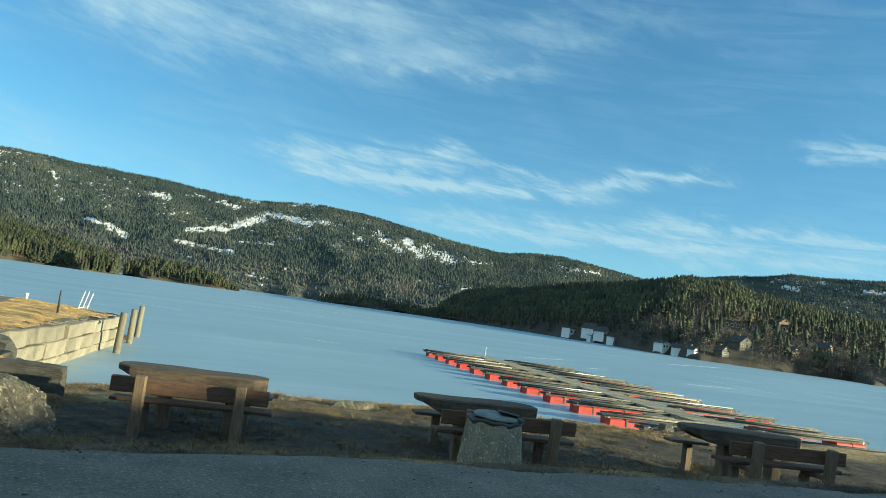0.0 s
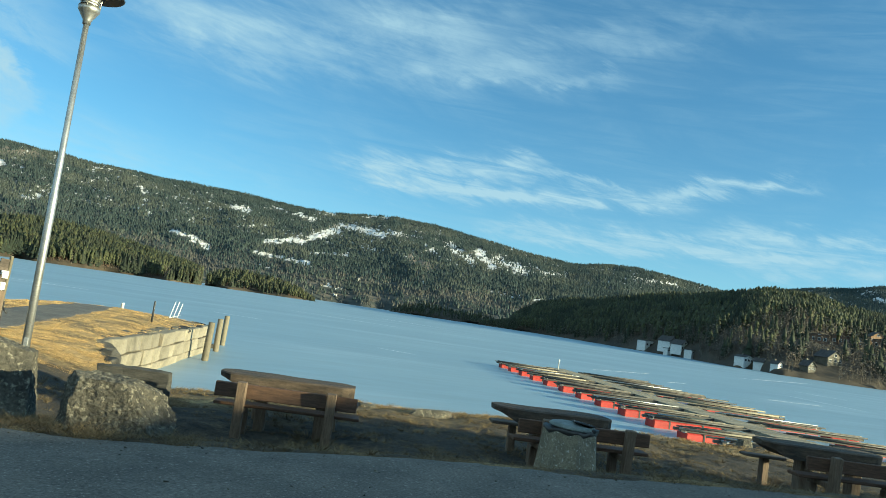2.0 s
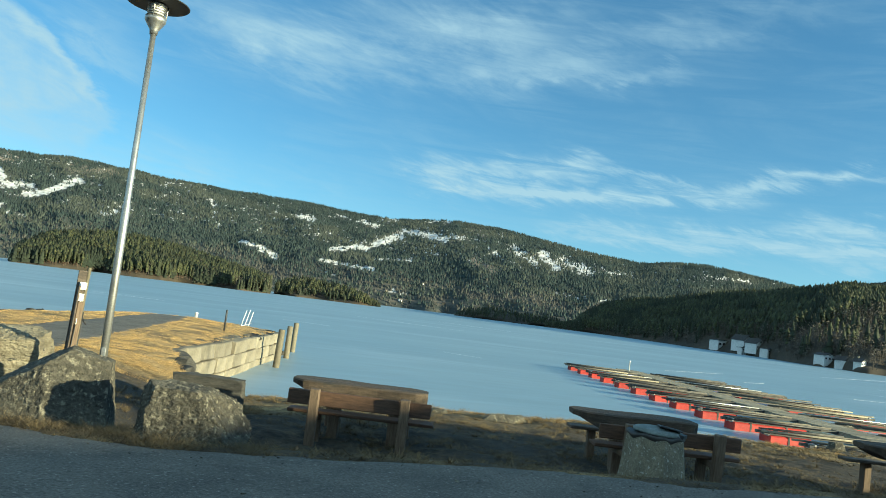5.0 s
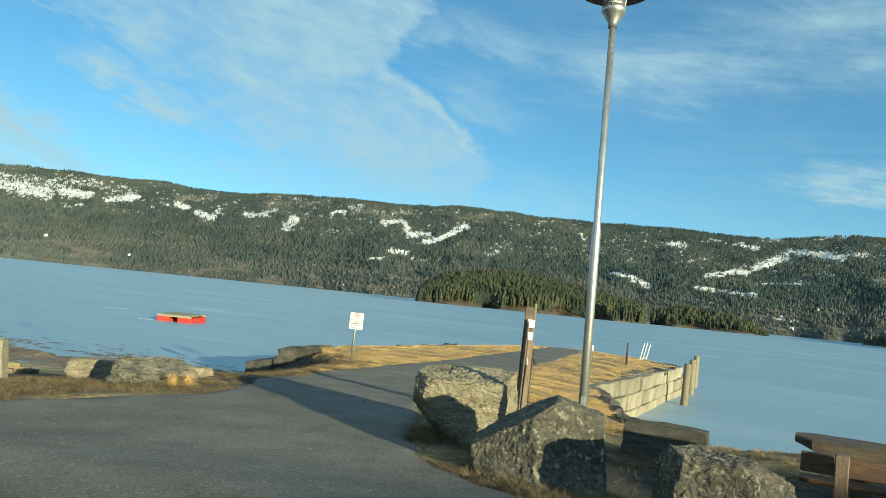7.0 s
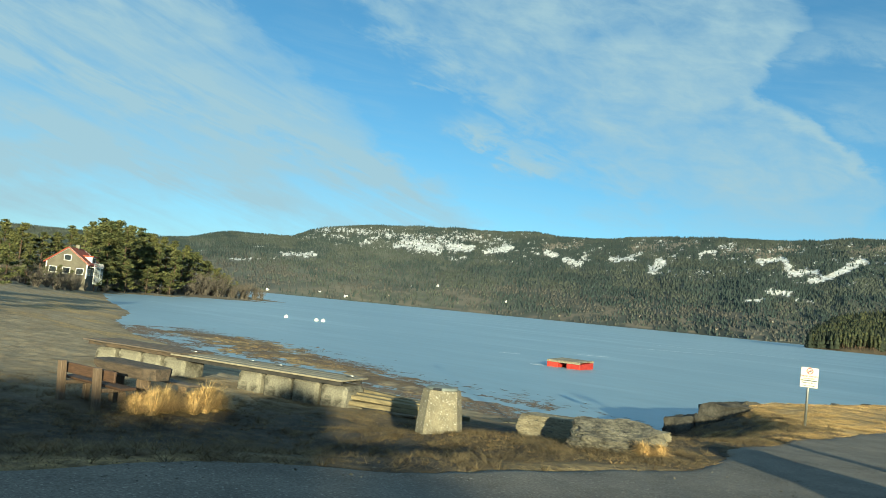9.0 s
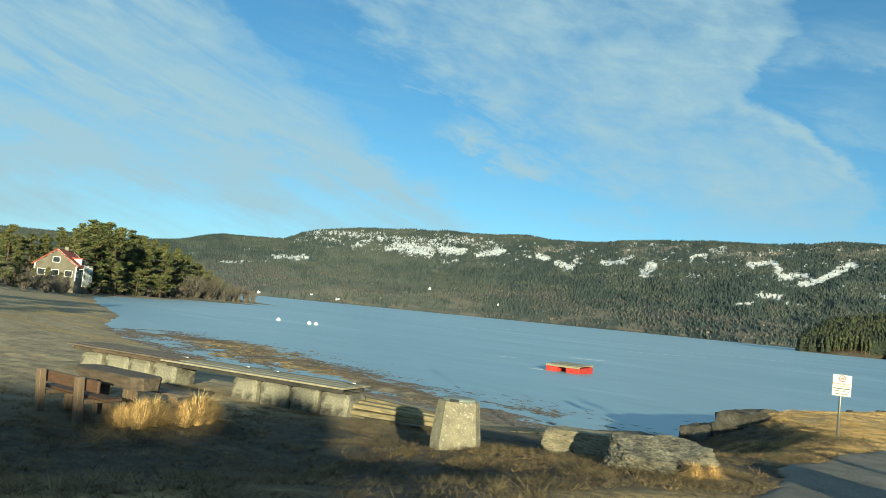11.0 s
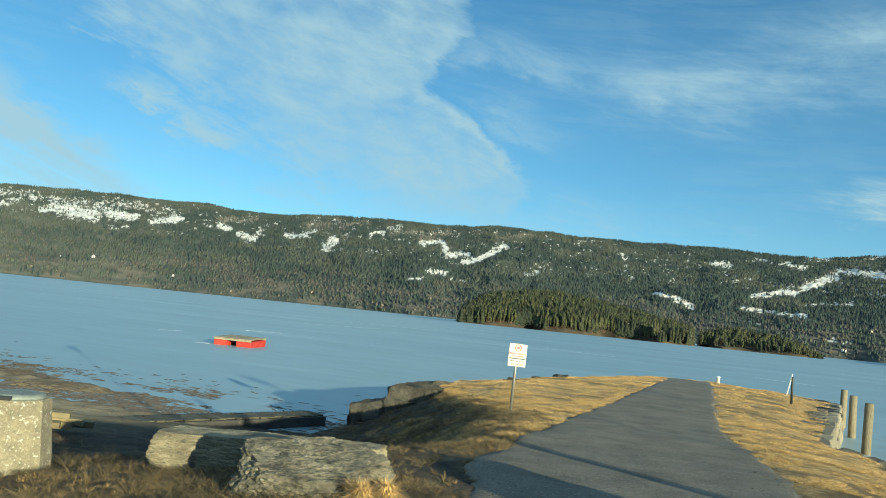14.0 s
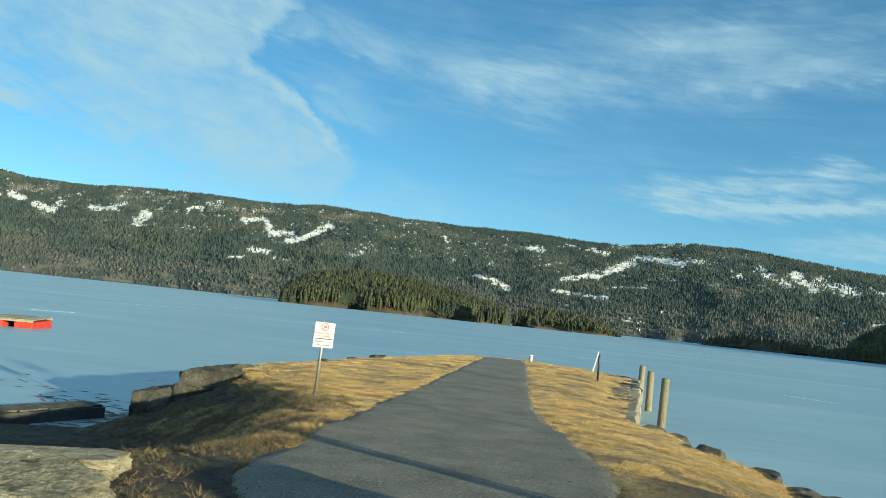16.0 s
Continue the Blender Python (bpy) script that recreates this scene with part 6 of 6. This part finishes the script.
# ---- bathing raft and buoys ----
raft = thing("bathing_raft", pose(-29.9, 44.6, 0.21, 2.2, 0, 9) @ Matrix.Diagonal((0.79, 0.79, 1, 1)), "red bathing raft with a plank deck frozen in the ice", "raft")
for k in range(14):
    part("deck_board", boxed(-1.75 + k * 0.25, -1.51 + k * 0.25, -1.8, 1.8, -1.60, -1.56, 0.004), M_GREYWOOD, raft)
for a, b in ((-1.75, -0.55), (0.35, 1.75)):
    part("float", boxed(a, b, -1.8, 1.8, WATER - 0.36, -1.72, 0.04), M_RED, raft, "red float")
part("beam", boxed(-1.76, 1.76, -1.82, -1.68, -1.72, -1.61, 0.004), M_GREYWOOD, raft)
part("beam", boxed(-1.76, 1.76, 1.68, 1.82, -1.72, -1.61, 0.004), M_GREYWOOD, raft)
for bx, by in ((-91, 60.8), (-85.6, 62.4), (-84.4, 62.7)):
    bm = lathe(bmesh.new(), [(0.1, -0.15), (0.3, 0.0), (0.34, 0.16), (0.26, 0.34), (0.10, 0.42), (0.04, 0.5)], 14)
    ob = part("buoy", bm, M_WHITE)
    ob.matrix_world = pose(bx, by, WATER)
    tagged(ob, "round white mooring buoy on the ice", "buoy", "white buoys")

# ---- bathing jetty ashore: planks on concrete blocks ----
jetty = thing("jetty", Matrix(), "weathered plank jetty resting on concrete blocks", "jetty")
JA, JB = Vector((-22.3, 4.2, -0.27)), Vector((-13.0, 7.2, -0.33))
jd = JB - JA
jt = math.degrees(math.atan2(jd.y, jd.x))
jl = jd.length
# the longer section's black beams also draw the thick shadow under its deck
for s0, s1, lift, deck_mt, beam_mt in ((0.0, 4.15, 0.05, M_SLAB, M_LOG), (3.75, jl, 0.0, M_GREYWOOD, M_PIPE)):
    for off in (-0.54, -0.18, 0.18, 0.54):
        ob = part("deck_plank", boxed(s0, s1, off - 0.165, off + 0.165, -0.05 + lift, lift, 0.006, None, 0.008, int(off * 100)), deck_mt, jetty)
        ob.matrix_world = pose(*JA, 0, 0.35, jt)
    for off in (-0.5, 0.5):
        ob = part("side_beam", boxed(s0 + 0.1, s1 - 0.1, off - 0.05, off + 0.05, -0.17 + lift, -0.054 + lift), beam_mt, jetty)
        ob.matrix_world = pose(*JA, 0, 0.35, jt)
for s in (0.75, 1.75, 2.7, 3.65, 6.55, 7.5, 8.45, 9.4):
    p = JA + jd * (s / jl)
    ob = part("concrete_block", boxed(-0.43, 0.43, -0.48, 0.48, gz(p.x, p.y) - 0.2, p.z - 0.165, 0.09, None, 0.04, int(s * 10)), M_CONC, jetty)
    ob.matrix_world = pose(p.x, p.y, 0, 0, 0, jt + wr.uniform(-4, 4))
for s in (4.0, 6.2, 7.2, 9.6):
    p = JA + jd * (s / jl)
    cl = part("cleat", tube(bmesh.new(), (-0.12, 0, 0.06), (0.12, 0, 0.06), 0.02), M_STEEL, jetty)
    cl.matrix_world = pose(p.x, p.y, p.z + 0.01, 0, 0, jt)


def timber(x0, y0, z0, x1, y1, z1, w, t, label, mt=M_GREYWOOD):
    p, q = Vector((x0, y0, z0)), Vector((x1, y1, z1))
    d = q - p
    ob = part("timber", boxed(-d.length / 2, d.length / 2, -w / 2, w / 2, -t / 2, t / 2, 0.01, None, 0.01, int(x0 * 10)), mt)
    ob.matrix_world = Matrix.Translation((p + q) / 2) @ d.to_track_quat("X", "Z").to_matrix().to_4x4()
    tagged(ob, label, "timber", "stacked timbers")


M_TIMBER = material("sawn_yellow_timber", (0.13, 0.105, 0.058), (0.24, 0.195, 0.105), 3.0, 0.85, 0.6, 25.0, 0.006, jitter=0.35, stretch=(1, 6, 6))
for k, (shift, side, lift, drop, w) in enumerate(((0.0, 0.0, 0.10, 0.0, 0.26), (0.15, 0.24, 0.12, 0.02, 0.22), (-0.2, 0.05, 0.26, 0.05, 0.24), (0.3, 0.42, 0.22, 0.04, 0.26), (0.1, 0.30, 0.38, 0.10, 0.22), (0.45, 0.66, 0.16, 0.03, 0.24), (-0.1, 0.60, 0.46, 0.16, 0.20))):
    x0, y0, x1, y1 = -13.1 + shift - 0.6 * side, 6.9 + 0.6 * shift + 0.8 * side, -10.8 + shift - 0.6 * side, 8.7 + 0.6 * shift + 0.8 * side
    timber(x0, y0, gz(x0, y0) + lift + 0.04, x1, y1, gz(x1, y1) + lift - drop + 0.06, w, 0.12, "long weathered timber lying beside the jetty", M_TIMBER)

M_DECK = material("dark_olive_planks", (0.040, 0.038, 0.028), (0.095, 0.088, 0.060), 4.0, 0.85, 0.6, 25.0, 0.006, jitter=0.3)
PONTOON = (-11.45, 15.3, -1.86, 0, 0, 64)
pontoon = thing("pontoon", pose(*PONTOON), "old plank pontoon with a dark rubber edge lying ashore", "pontoon")
for k in range(24):
    part("deck_board", boxed(-3.0 + k * 0.25, -2.77 + k * 0.25, -0.42 + 0.03 * (k % 3), 0.42 - 0.02 * (k % 2), 0.20, 0.235 + 0.008 * (k % 2), 0.006, None, 0.006, k), M_DECK, pontoon)
for sd in (-0.38, 0.38):
    part("side_beam", boxed(-3.0, 3.0, sd - 0.08, sd + 0.08, -0.16, 0.195, 0.01), M_PIPE, pontoon)

# ---- grass ----


def blades(name, n, area, where, height, lean, mt, label, seed, width=0.008):
    """Single blades strewn over an area where the test allows it."""
    r = np.random.default_rng(seed)
    x, y = r.uniform(area[0], area[1], n), r.uniform(area[2], area[3], n)
    k = where(x, y, r)
    x, y = x[k], y[k]
    z = ground_z(x, y)
    n = len(x)
    h = height * r.uniform(0.4, 1.3, n) * np.clip(0.9 + 1.1 * fractal(x * 2.6, y * 2.6, seed + 200, 3), 0.3, 2.2)
    a, b = r.uniform(0, 6.28, n), r.uniform(0, 6.28, n)
    ln = lean * h * r.uniform(0.3, 1.4, n)
    w = width * r.uniform(0.6, 1.5, n)
    base = np.stack([x, y, z - 0.01], -1)
    side = np.stack([np.cos(a) * w, np.sin(a) * w, np.zeros(n)], -1)
    tip = base + np.stack([np.cos(b) * ln, np.sin(b) * ln, h], -1)
    v = np.stack([base - side, base + side, tip], 1).reshape(-1, 3)
    return tagged(raw(name, v, np.arange(len(v)).reshape(-1, 3), mt), label, "grass", kind="stuff")


def off_road(x, y):
    return signed(ROAD, x, y) < -0.02


def on_pier(x, y, r):
    return off_road(x, y) & (signed(PIER, x, y) > -0.35 - 2.0 * (x < 0) * (y < 15)) & (0.6 * fractal(x * 0.9, y * 0.9, 33) + fractal(x * 3.0, y * 3.0, 35, 3) + r.uniform(-0.6, 0.6, x.shape) > -0.35)


def verge(x, y, r):
    d = -signed(ROAD, x, y)
    return (d > 0.0) & (r.uniform(0, 1, x.shape) < np.exp(-d / 0.45)) & (y < 9)


def lawn(x, y, r):
    return off_road(x, y) & (signed(LAND, x, y) > 5.0) & (0.7 * fractal(x * 0.6, y * 0.6, 55) + fractal(x * 2.4, y * 2.4, 56, 3) + r.uniform(-0.5, 0.5, x.shape) > 0.0)


def rock_mound(x, y, r):
    d = np.hypot((x + 3.6) / 2.2, (y - 3.2) / 1.5)
    return off_road(x, y) & (r.uniform(0, 1, x.shape) < smoothstep(1.25, 0.6, d))


def feet(x, y, r):
    best = np.zeros(x.shape)
    for fx, fy, rad in ((5.3, -1.4, 0.9), (3.85, -0.4, 1.0), (2.75, 1.3, 0.85), (5.1, 4.5, 0.9), (-3.0, 3.2, 1.1)):
        best = np.maximum(best, smoothstep(1.25, 0.8, np.hypot(x - fx, y - fy) / rad))
    return off_road(x, y) & (r.uniform(0, 1, x.shape) < best * 0.9)


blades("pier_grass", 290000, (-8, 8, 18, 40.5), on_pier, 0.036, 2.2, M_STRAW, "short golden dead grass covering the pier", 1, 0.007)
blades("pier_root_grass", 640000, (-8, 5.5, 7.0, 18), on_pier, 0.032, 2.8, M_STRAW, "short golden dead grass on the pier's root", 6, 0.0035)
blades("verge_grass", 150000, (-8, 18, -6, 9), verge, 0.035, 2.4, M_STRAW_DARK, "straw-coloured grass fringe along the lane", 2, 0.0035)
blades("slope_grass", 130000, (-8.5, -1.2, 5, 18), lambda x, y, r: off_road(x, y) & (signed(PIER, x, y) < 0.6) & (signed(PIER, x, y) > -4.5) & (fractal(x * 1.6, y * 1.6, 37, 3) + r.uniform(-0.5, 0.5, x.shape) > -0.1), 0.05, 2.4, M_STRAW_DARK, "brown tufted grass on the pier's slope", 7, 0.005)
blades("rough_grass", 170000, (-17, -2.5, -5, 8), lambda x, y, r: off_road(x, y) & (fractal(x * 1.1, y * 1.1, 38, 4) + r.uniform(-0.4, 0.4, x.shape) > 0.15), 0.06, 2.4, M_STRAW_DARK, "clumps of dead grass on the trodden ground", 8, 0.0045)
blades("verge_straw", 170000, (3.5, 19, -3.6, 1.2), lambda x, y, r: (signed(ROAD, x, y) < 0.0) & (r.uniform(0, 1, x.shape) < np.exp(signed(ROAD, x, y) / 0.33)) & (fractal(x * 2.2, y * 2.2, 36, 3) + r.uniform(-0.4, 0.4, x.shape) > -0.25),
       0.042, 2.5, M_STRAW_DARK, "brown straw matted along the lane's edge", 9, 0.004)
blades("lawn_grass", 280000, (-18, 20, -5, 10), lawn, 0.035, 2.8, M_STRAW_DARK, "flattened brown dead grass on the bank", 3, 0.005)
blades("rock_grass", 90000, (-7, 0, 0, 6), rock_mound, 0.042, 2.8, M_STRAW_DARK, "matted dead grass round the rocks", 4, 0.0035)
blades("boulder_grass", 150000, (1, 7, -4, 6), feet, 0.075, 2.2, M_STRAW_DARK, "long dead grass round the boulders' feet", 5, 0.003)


def tuft_field(name, n, area, where, size, mt, label, seed):
    """Small tufts of dead grass, each a fan of bent blades."""
    r = np.random.default_rng(seed)
    x, y = r.uniform(area[0], area[1], n), r.uniform(area[2], area[3], n)
    k = where(x, y, r)
    x, y = np.repeat(x[k], 24), np.repeat(y[k], 24)
    n = len(x)
    s = size * np.repeat(r.uniform(0.4, 1.5, n // 24), 24)
    a, d = r.uniform(0, 6.28, n), r.uniform(0, 0.45, n)
    x, y = x + np.cos(a) * d * s, y + np.sin(a) * d * s
    base = np.stack([x, y, ground_z(x, y) - 0.01], -1)
    side = np.stack([-np.sin(a), np.cos(a), np.zeros(n)], -1) * 0.0045
    b = a + r.normal(0, 0.7, n)
    tip = base + np.stack([np.cos(b) * s * r.uniform(0.3, 1.3, n), np.sin(b) * s * r.uniform(0.3, 1.3, n), s * r.uniform(0.2, 0.9, n)], -1)
    v = np.stack([base - side, base + side, tip], 1).reshape(-1, 3)
    return tagged(raw(name, v, np.arange(len(v)).reshape(-1, 3), mt), label, "grass", kind="stuff")


def patchy_lawn(x, y, r):
    return off_road(x, y) & (signed(LAND, x, y) > 4.6) & (fractal(x * 0.9, y * 0.9, 57, 3) + r.uniform(-0.5, 0.5, x.shape) > 0.1)


def bank_edge(x, y, r):
    sd = signed(LAND, x, y)
    return (x > 5.5) & (sd > 4.0) & (sd < 7.2) & (fractal(x * 1.3, y * 1.3, 58, 3) + r.uniform(-0.5, 0.5, x.shape) > -0.1)


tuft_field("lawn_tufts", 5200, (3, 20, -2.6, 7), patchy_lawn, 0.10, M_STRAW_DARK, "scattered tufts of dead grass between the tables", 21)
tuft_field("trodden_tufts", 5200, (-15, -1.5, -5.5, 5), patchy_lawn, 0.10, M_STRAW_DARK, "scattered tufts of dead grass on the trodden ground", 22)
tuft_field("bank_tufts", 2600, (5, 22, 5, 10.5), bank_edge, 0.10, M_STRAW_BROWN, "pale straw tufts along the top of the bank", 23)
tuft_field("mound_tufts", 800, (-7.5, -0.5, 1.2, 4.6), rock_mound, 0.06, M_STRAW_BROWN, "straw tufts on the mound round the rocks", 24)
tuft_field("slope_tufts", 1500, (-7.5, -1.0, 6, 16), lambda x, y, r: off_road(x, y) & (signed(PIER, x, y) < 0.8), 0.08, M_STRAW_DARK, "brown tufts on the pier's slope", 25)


def tussock(x, y, s, seed):
    r = np.random.default_rng(seed)
    n = 900
    a, d = r.uniform(0, 6.28, n), r.uniform(0, 0.16, n) * s
    base = np.stack([d * np.cos(a), d * np.sin(a), np.full(n, -0.03)], -1)
    h = s * r.uniform(0.2, 1.0, n) ** 0.8
    l = s * r.uniform(0.15, 1.2, n) * (1.15 - 0.6 * h / s)
    mid = base + np.stack([np.cos(a) * l * 0.35, np.sin(a) * l * 0.35, h * 0.7], -1)
    tip = base + np.stack([np.cos(a) * l, np.sin(a) * l, h * r.uniform(0.35, 1.0, n)], -1)
    b = a + 1.57
    side = np.stack([np.cos(b), np.sin(b), np.zeros(n)], -1) * 0.005
    v = np.stack([base - side, base + side, mid + side * 0.8, mid - side * 0.8, tip], 1).reshape(-1, 3)
    k = np.arange(n)[:, None] * 5
    f = np.concatenate([k + np.array((0, 1, 2)), k + np.array((0, 2, 3)), k + np.array((3, 2, 4))])
    ob = raw("straw_tussock", v, f, M_STRAW)
    ob.matrix_world = pose(x, y, gz(x, y))
    tagged(ob, "tall tussock of pale dry straw", "grass tussock", "straw tussocks")


for k, (tx, ty, ts) in enumerate(((-11.35, 0.35, 0.55), (-11.1, 0.55, 0.66), (-11.3, 0.85, 0.70), (-11.45, 1.1, 0.50), (-11.4, 1.55, 0.62), (-11.5, 1.85, 0.75), (-11.65, 2.15, 0.68), (-11.9, 2.5, 0.45), (-2.36, 3.02, 0.26), (-2.26, 3.3, 0.24))):
    tussock(tx, ty, ts, 60 + k)


M_SNOW = material("old_snow", (0.72, 0.75, 0.78), (0.82, 0.84, 0.86), 0.8, 0.7, 0.3, 6.0, 0.01)


def snow_patch(x0, y0, x1, y1, w, seed):
    """A thin ragged lens of old snow on the ice."""
    r = random.Random(seed)
    n = 16
    bm = bmesh.new()
    dx, dy = x1 - x0, y1 - y0
    ln = math.hypot(dx, dy)
    px, py = -dy / ln, dx / ln
    rows = []
    for i in range(n + 1):
        s = i / n
        k = w * math.sin(math.pi * min(max(s, 0.03), 0.97)) ** 0.6 * r.uniform(0.4, 1.1)
        rows.append([bm.verts.new((x0 + dx * s + px * q * k, y0 + dy * s + py * q * k, WATER + h)) for q, h in ((-1, 0.002), (0, 0.02), (1, 0.002))])
    for a, b in zip(rows, rows[1:]):
        for i in range(2):
            bm.faces.new((a[i], b[i], b[i + 1], a[i + 1]))
    bmesh.ops.recalc_face_normals(bm, faces=bm.faces)
    tagged(part("snow_patch", bm, M_SNOW), "thin ragged patch of old snow on the ice", "snow", "snow patches on the ice")


for k, q in enumerate(((-42.1, 51.0, -40.9, 52.8, 0.35), (-32.3, 42.5, -31.2, 42.9, 0.4), (68.4, 243, 86.8, 214, 1.6), (56.2, 73.6, 71.5, 83.1, 0.5), (30, 170, 52, 150, 1.2), (-60, 110, -52, 128, 0.7),
                       (-20, 120, -8, 116, 0.8), (62, 66, 67, 69, 0.25), (24, 60, 27, 57, 0.2), (-75, 150, -50, 170, 0.9), (121, 121, 183, 160, 0.9), (68.9, 57, 77.4, 57.6, 0.3), (106, 91, 107.7, 81, 0.5), (86, 71, 84.9, 58, 0.4), (106, 71, 108, 61, 0.4), (-43, 66, -40, 68.5, 0.3), (10, 95, 16, 91, 0.4))):
    snow_patch(*q, k)

# ---- unseen blocks added above the lane, whose shade falls on it ----
M_SHADE_BLOCK = material("shade_block_boards", (0.22, 0.06, 0.045), (0.30, 0.09, 0.06), 0.6, 0.8, 0.2, 8.0, 0.01)


def shade_block(p0, p1, eaves, ridge_h, label, back=35.0, depth=7.0):
    """An unseen block added to shade the lane, its gable turned to it; p0 and p1 are its sides along the row."""
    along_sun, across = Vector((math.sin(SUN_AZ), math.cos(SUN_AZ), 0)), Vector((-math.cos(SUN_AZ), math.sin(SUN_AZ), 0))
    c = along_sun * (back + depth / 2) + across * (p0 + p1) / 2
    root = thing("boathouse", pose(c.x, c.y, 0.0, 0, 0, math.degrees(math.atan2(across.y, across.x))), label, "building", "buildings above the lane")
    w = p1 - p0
    part("wall", boxed(-w / 2, w / 2, -depth / 2, depth / 2, -0.6, eaves), M_SHADE_BLOCK, root)
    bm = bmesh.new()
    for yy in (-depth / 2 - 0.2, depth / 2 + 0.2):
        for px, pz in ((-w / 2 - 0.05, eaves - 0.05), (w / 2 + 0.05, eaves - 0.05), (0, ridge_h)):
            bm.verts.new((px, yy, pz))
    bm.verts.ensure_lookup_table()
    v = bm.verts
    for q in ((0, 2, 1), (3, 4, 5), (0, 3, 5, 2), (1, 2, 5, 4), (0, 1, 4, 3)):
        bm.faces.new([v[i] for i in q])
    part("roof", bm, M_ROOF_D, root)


shade_block(-24, -12.2, 6.0, 6.9, "unseen long red shade block with a dark roof")
shade_block(-12.19, -7.2, 6.75, 7.0, "unseen red shade block with a dark roof")
shade_block(-7.19, -5.6, 6.30, 6.45, "unseen narrow red shade block with a dark roof")
shade_block(-5.59, -3.4, 6.95, 7.5, "unseen narrow tall red shade block with a steep dark roof")
shade_block(-3.39, -2.2, 6.1, 6.22, "unseen narrow low red shade block with a dark roof")
shade_block(-2.19, 1.61, 5.42, 5.55, "unseen low red shade block with a flat dark roof")
shade_block(1.62, 3.3, 5.42, 5.46, "unseen low narrow red shade block with a flat dark roof")
shade_block(3.31, 8.9, 5.15, 5.45, "unseen wide low red shade block with a flat dark roof")
shade_block(8.91, 10.3, 4.6, 4.85, "unseen small low red shade block with a flat dark roof")
# unseen lamp posts, added to throw thin pole shadows across the pier
for lx, ly, ls in ((25.7, -9.8, 1.25), (30.2, -1.4, 1.3)):
    copy_thing(lamp, pose(lx, ly, gz(lx, ly)) @ Matrix.Scale(ls, 4))

# ---- loose grit on the lane ----


def pebbles(n, seed):
    r = np.random.default_rng(seed)
    x, y = r.uniform(-7, 13, n), r.uniform(-6, 24, n)
    d = signed(ROAD, x, y)
    k = (d > -0.15) & (r.uniform(0, 1, n) < 0.10 + 0.9 * np.exp(-np.abs(d) / 0.35))
    x, y = x[k], y[k]
    m = len(x)
    z = road_z(x, y) + 0.016
    s = 0.006 * r.uniform(0.5, 2.2, m)
    tri = r.normal(0, 1, (m, 4, 3)) * np.array((1, 1, 0.5))
    v = (np.stack([x, y, z], -1)[:, None] + s[:, None, None] * tri).reshape(-1, 3)
    q = np.arange(m)[:, None] * 4
    f = np.concatenate([q + np.array(c) for c in ((0, 1, 2), (0, 1, 3), (1, 2, 3), (0, 2, 3))])
    tagged(raw("loose_gravel", v, f, M_BOULDER), "loose gravel strewn on the asphalt lane", "gravel", kind="stuff")


pebbles(40000, 88)


def shore_litter(n, seed):
    """Flat chips of mud, reed and rotten ice on the frozen margin."""
    r = np.random.default_rng(seed)
    x, y = r.uniform(-56, -7, n), r.uniform(13, 29, n)
    sd = signed(LAND, x, y)
    mid = np.interp(x, (-52, -45, -36, -29, -22, -17), (21.5, 22.8, 21, 19.8, 18, 17.6))
    near = np.exp(-np.abs(sd) / 1.6) + 0.8 * np.exp(-((y - mid) / 2.6) ** 2) * (x < -15)
    k = (sd < 0.4) & (signed(PIER, x, y) < -1.5) & (r.uniform(0, 1, n) < near * np.clip(0.5 + 1.2 * fractal(x * 0.5, y * 0.9, 64), 0, 1))
    x, y = x[k], y[k]
    m = len(x)
    z = np.maximum(ground_z(x, y), WATER) + 0.008
    a, ln, w = r.normal(0.15, 0.5, m), r.uniform(0.06, 0.32, m), r.uniform(0.02, 0.07, m)
    ux, uy = np.cos(a), np.sin(a)
    v = np.stack([np.stack([x + ux * p * ln - uy * q * w, y + uy * p * ln + ux * q * w, z + 0.012 * h], -1) for p, q, h in ((-1, 0, 0), (0, -1, 0), (1, 0, 0), (0.1, 1, 0), (0, 0, 1))], 1).reshape(-1, 3)
    c = np.arange(m)[:, None] * 5
    f = np.concatenate([c + np.array(q) for q in ((0, 1, 4), (1, 2, 4), (2, 3, 4), (3, 0, 4))])
    tagged(raw("shore_litter", v, f, M_SLAB), "dark mud crust and reed litter along the frozen shore", "litter", kind="stuff")


shore_litter(60000, 91)
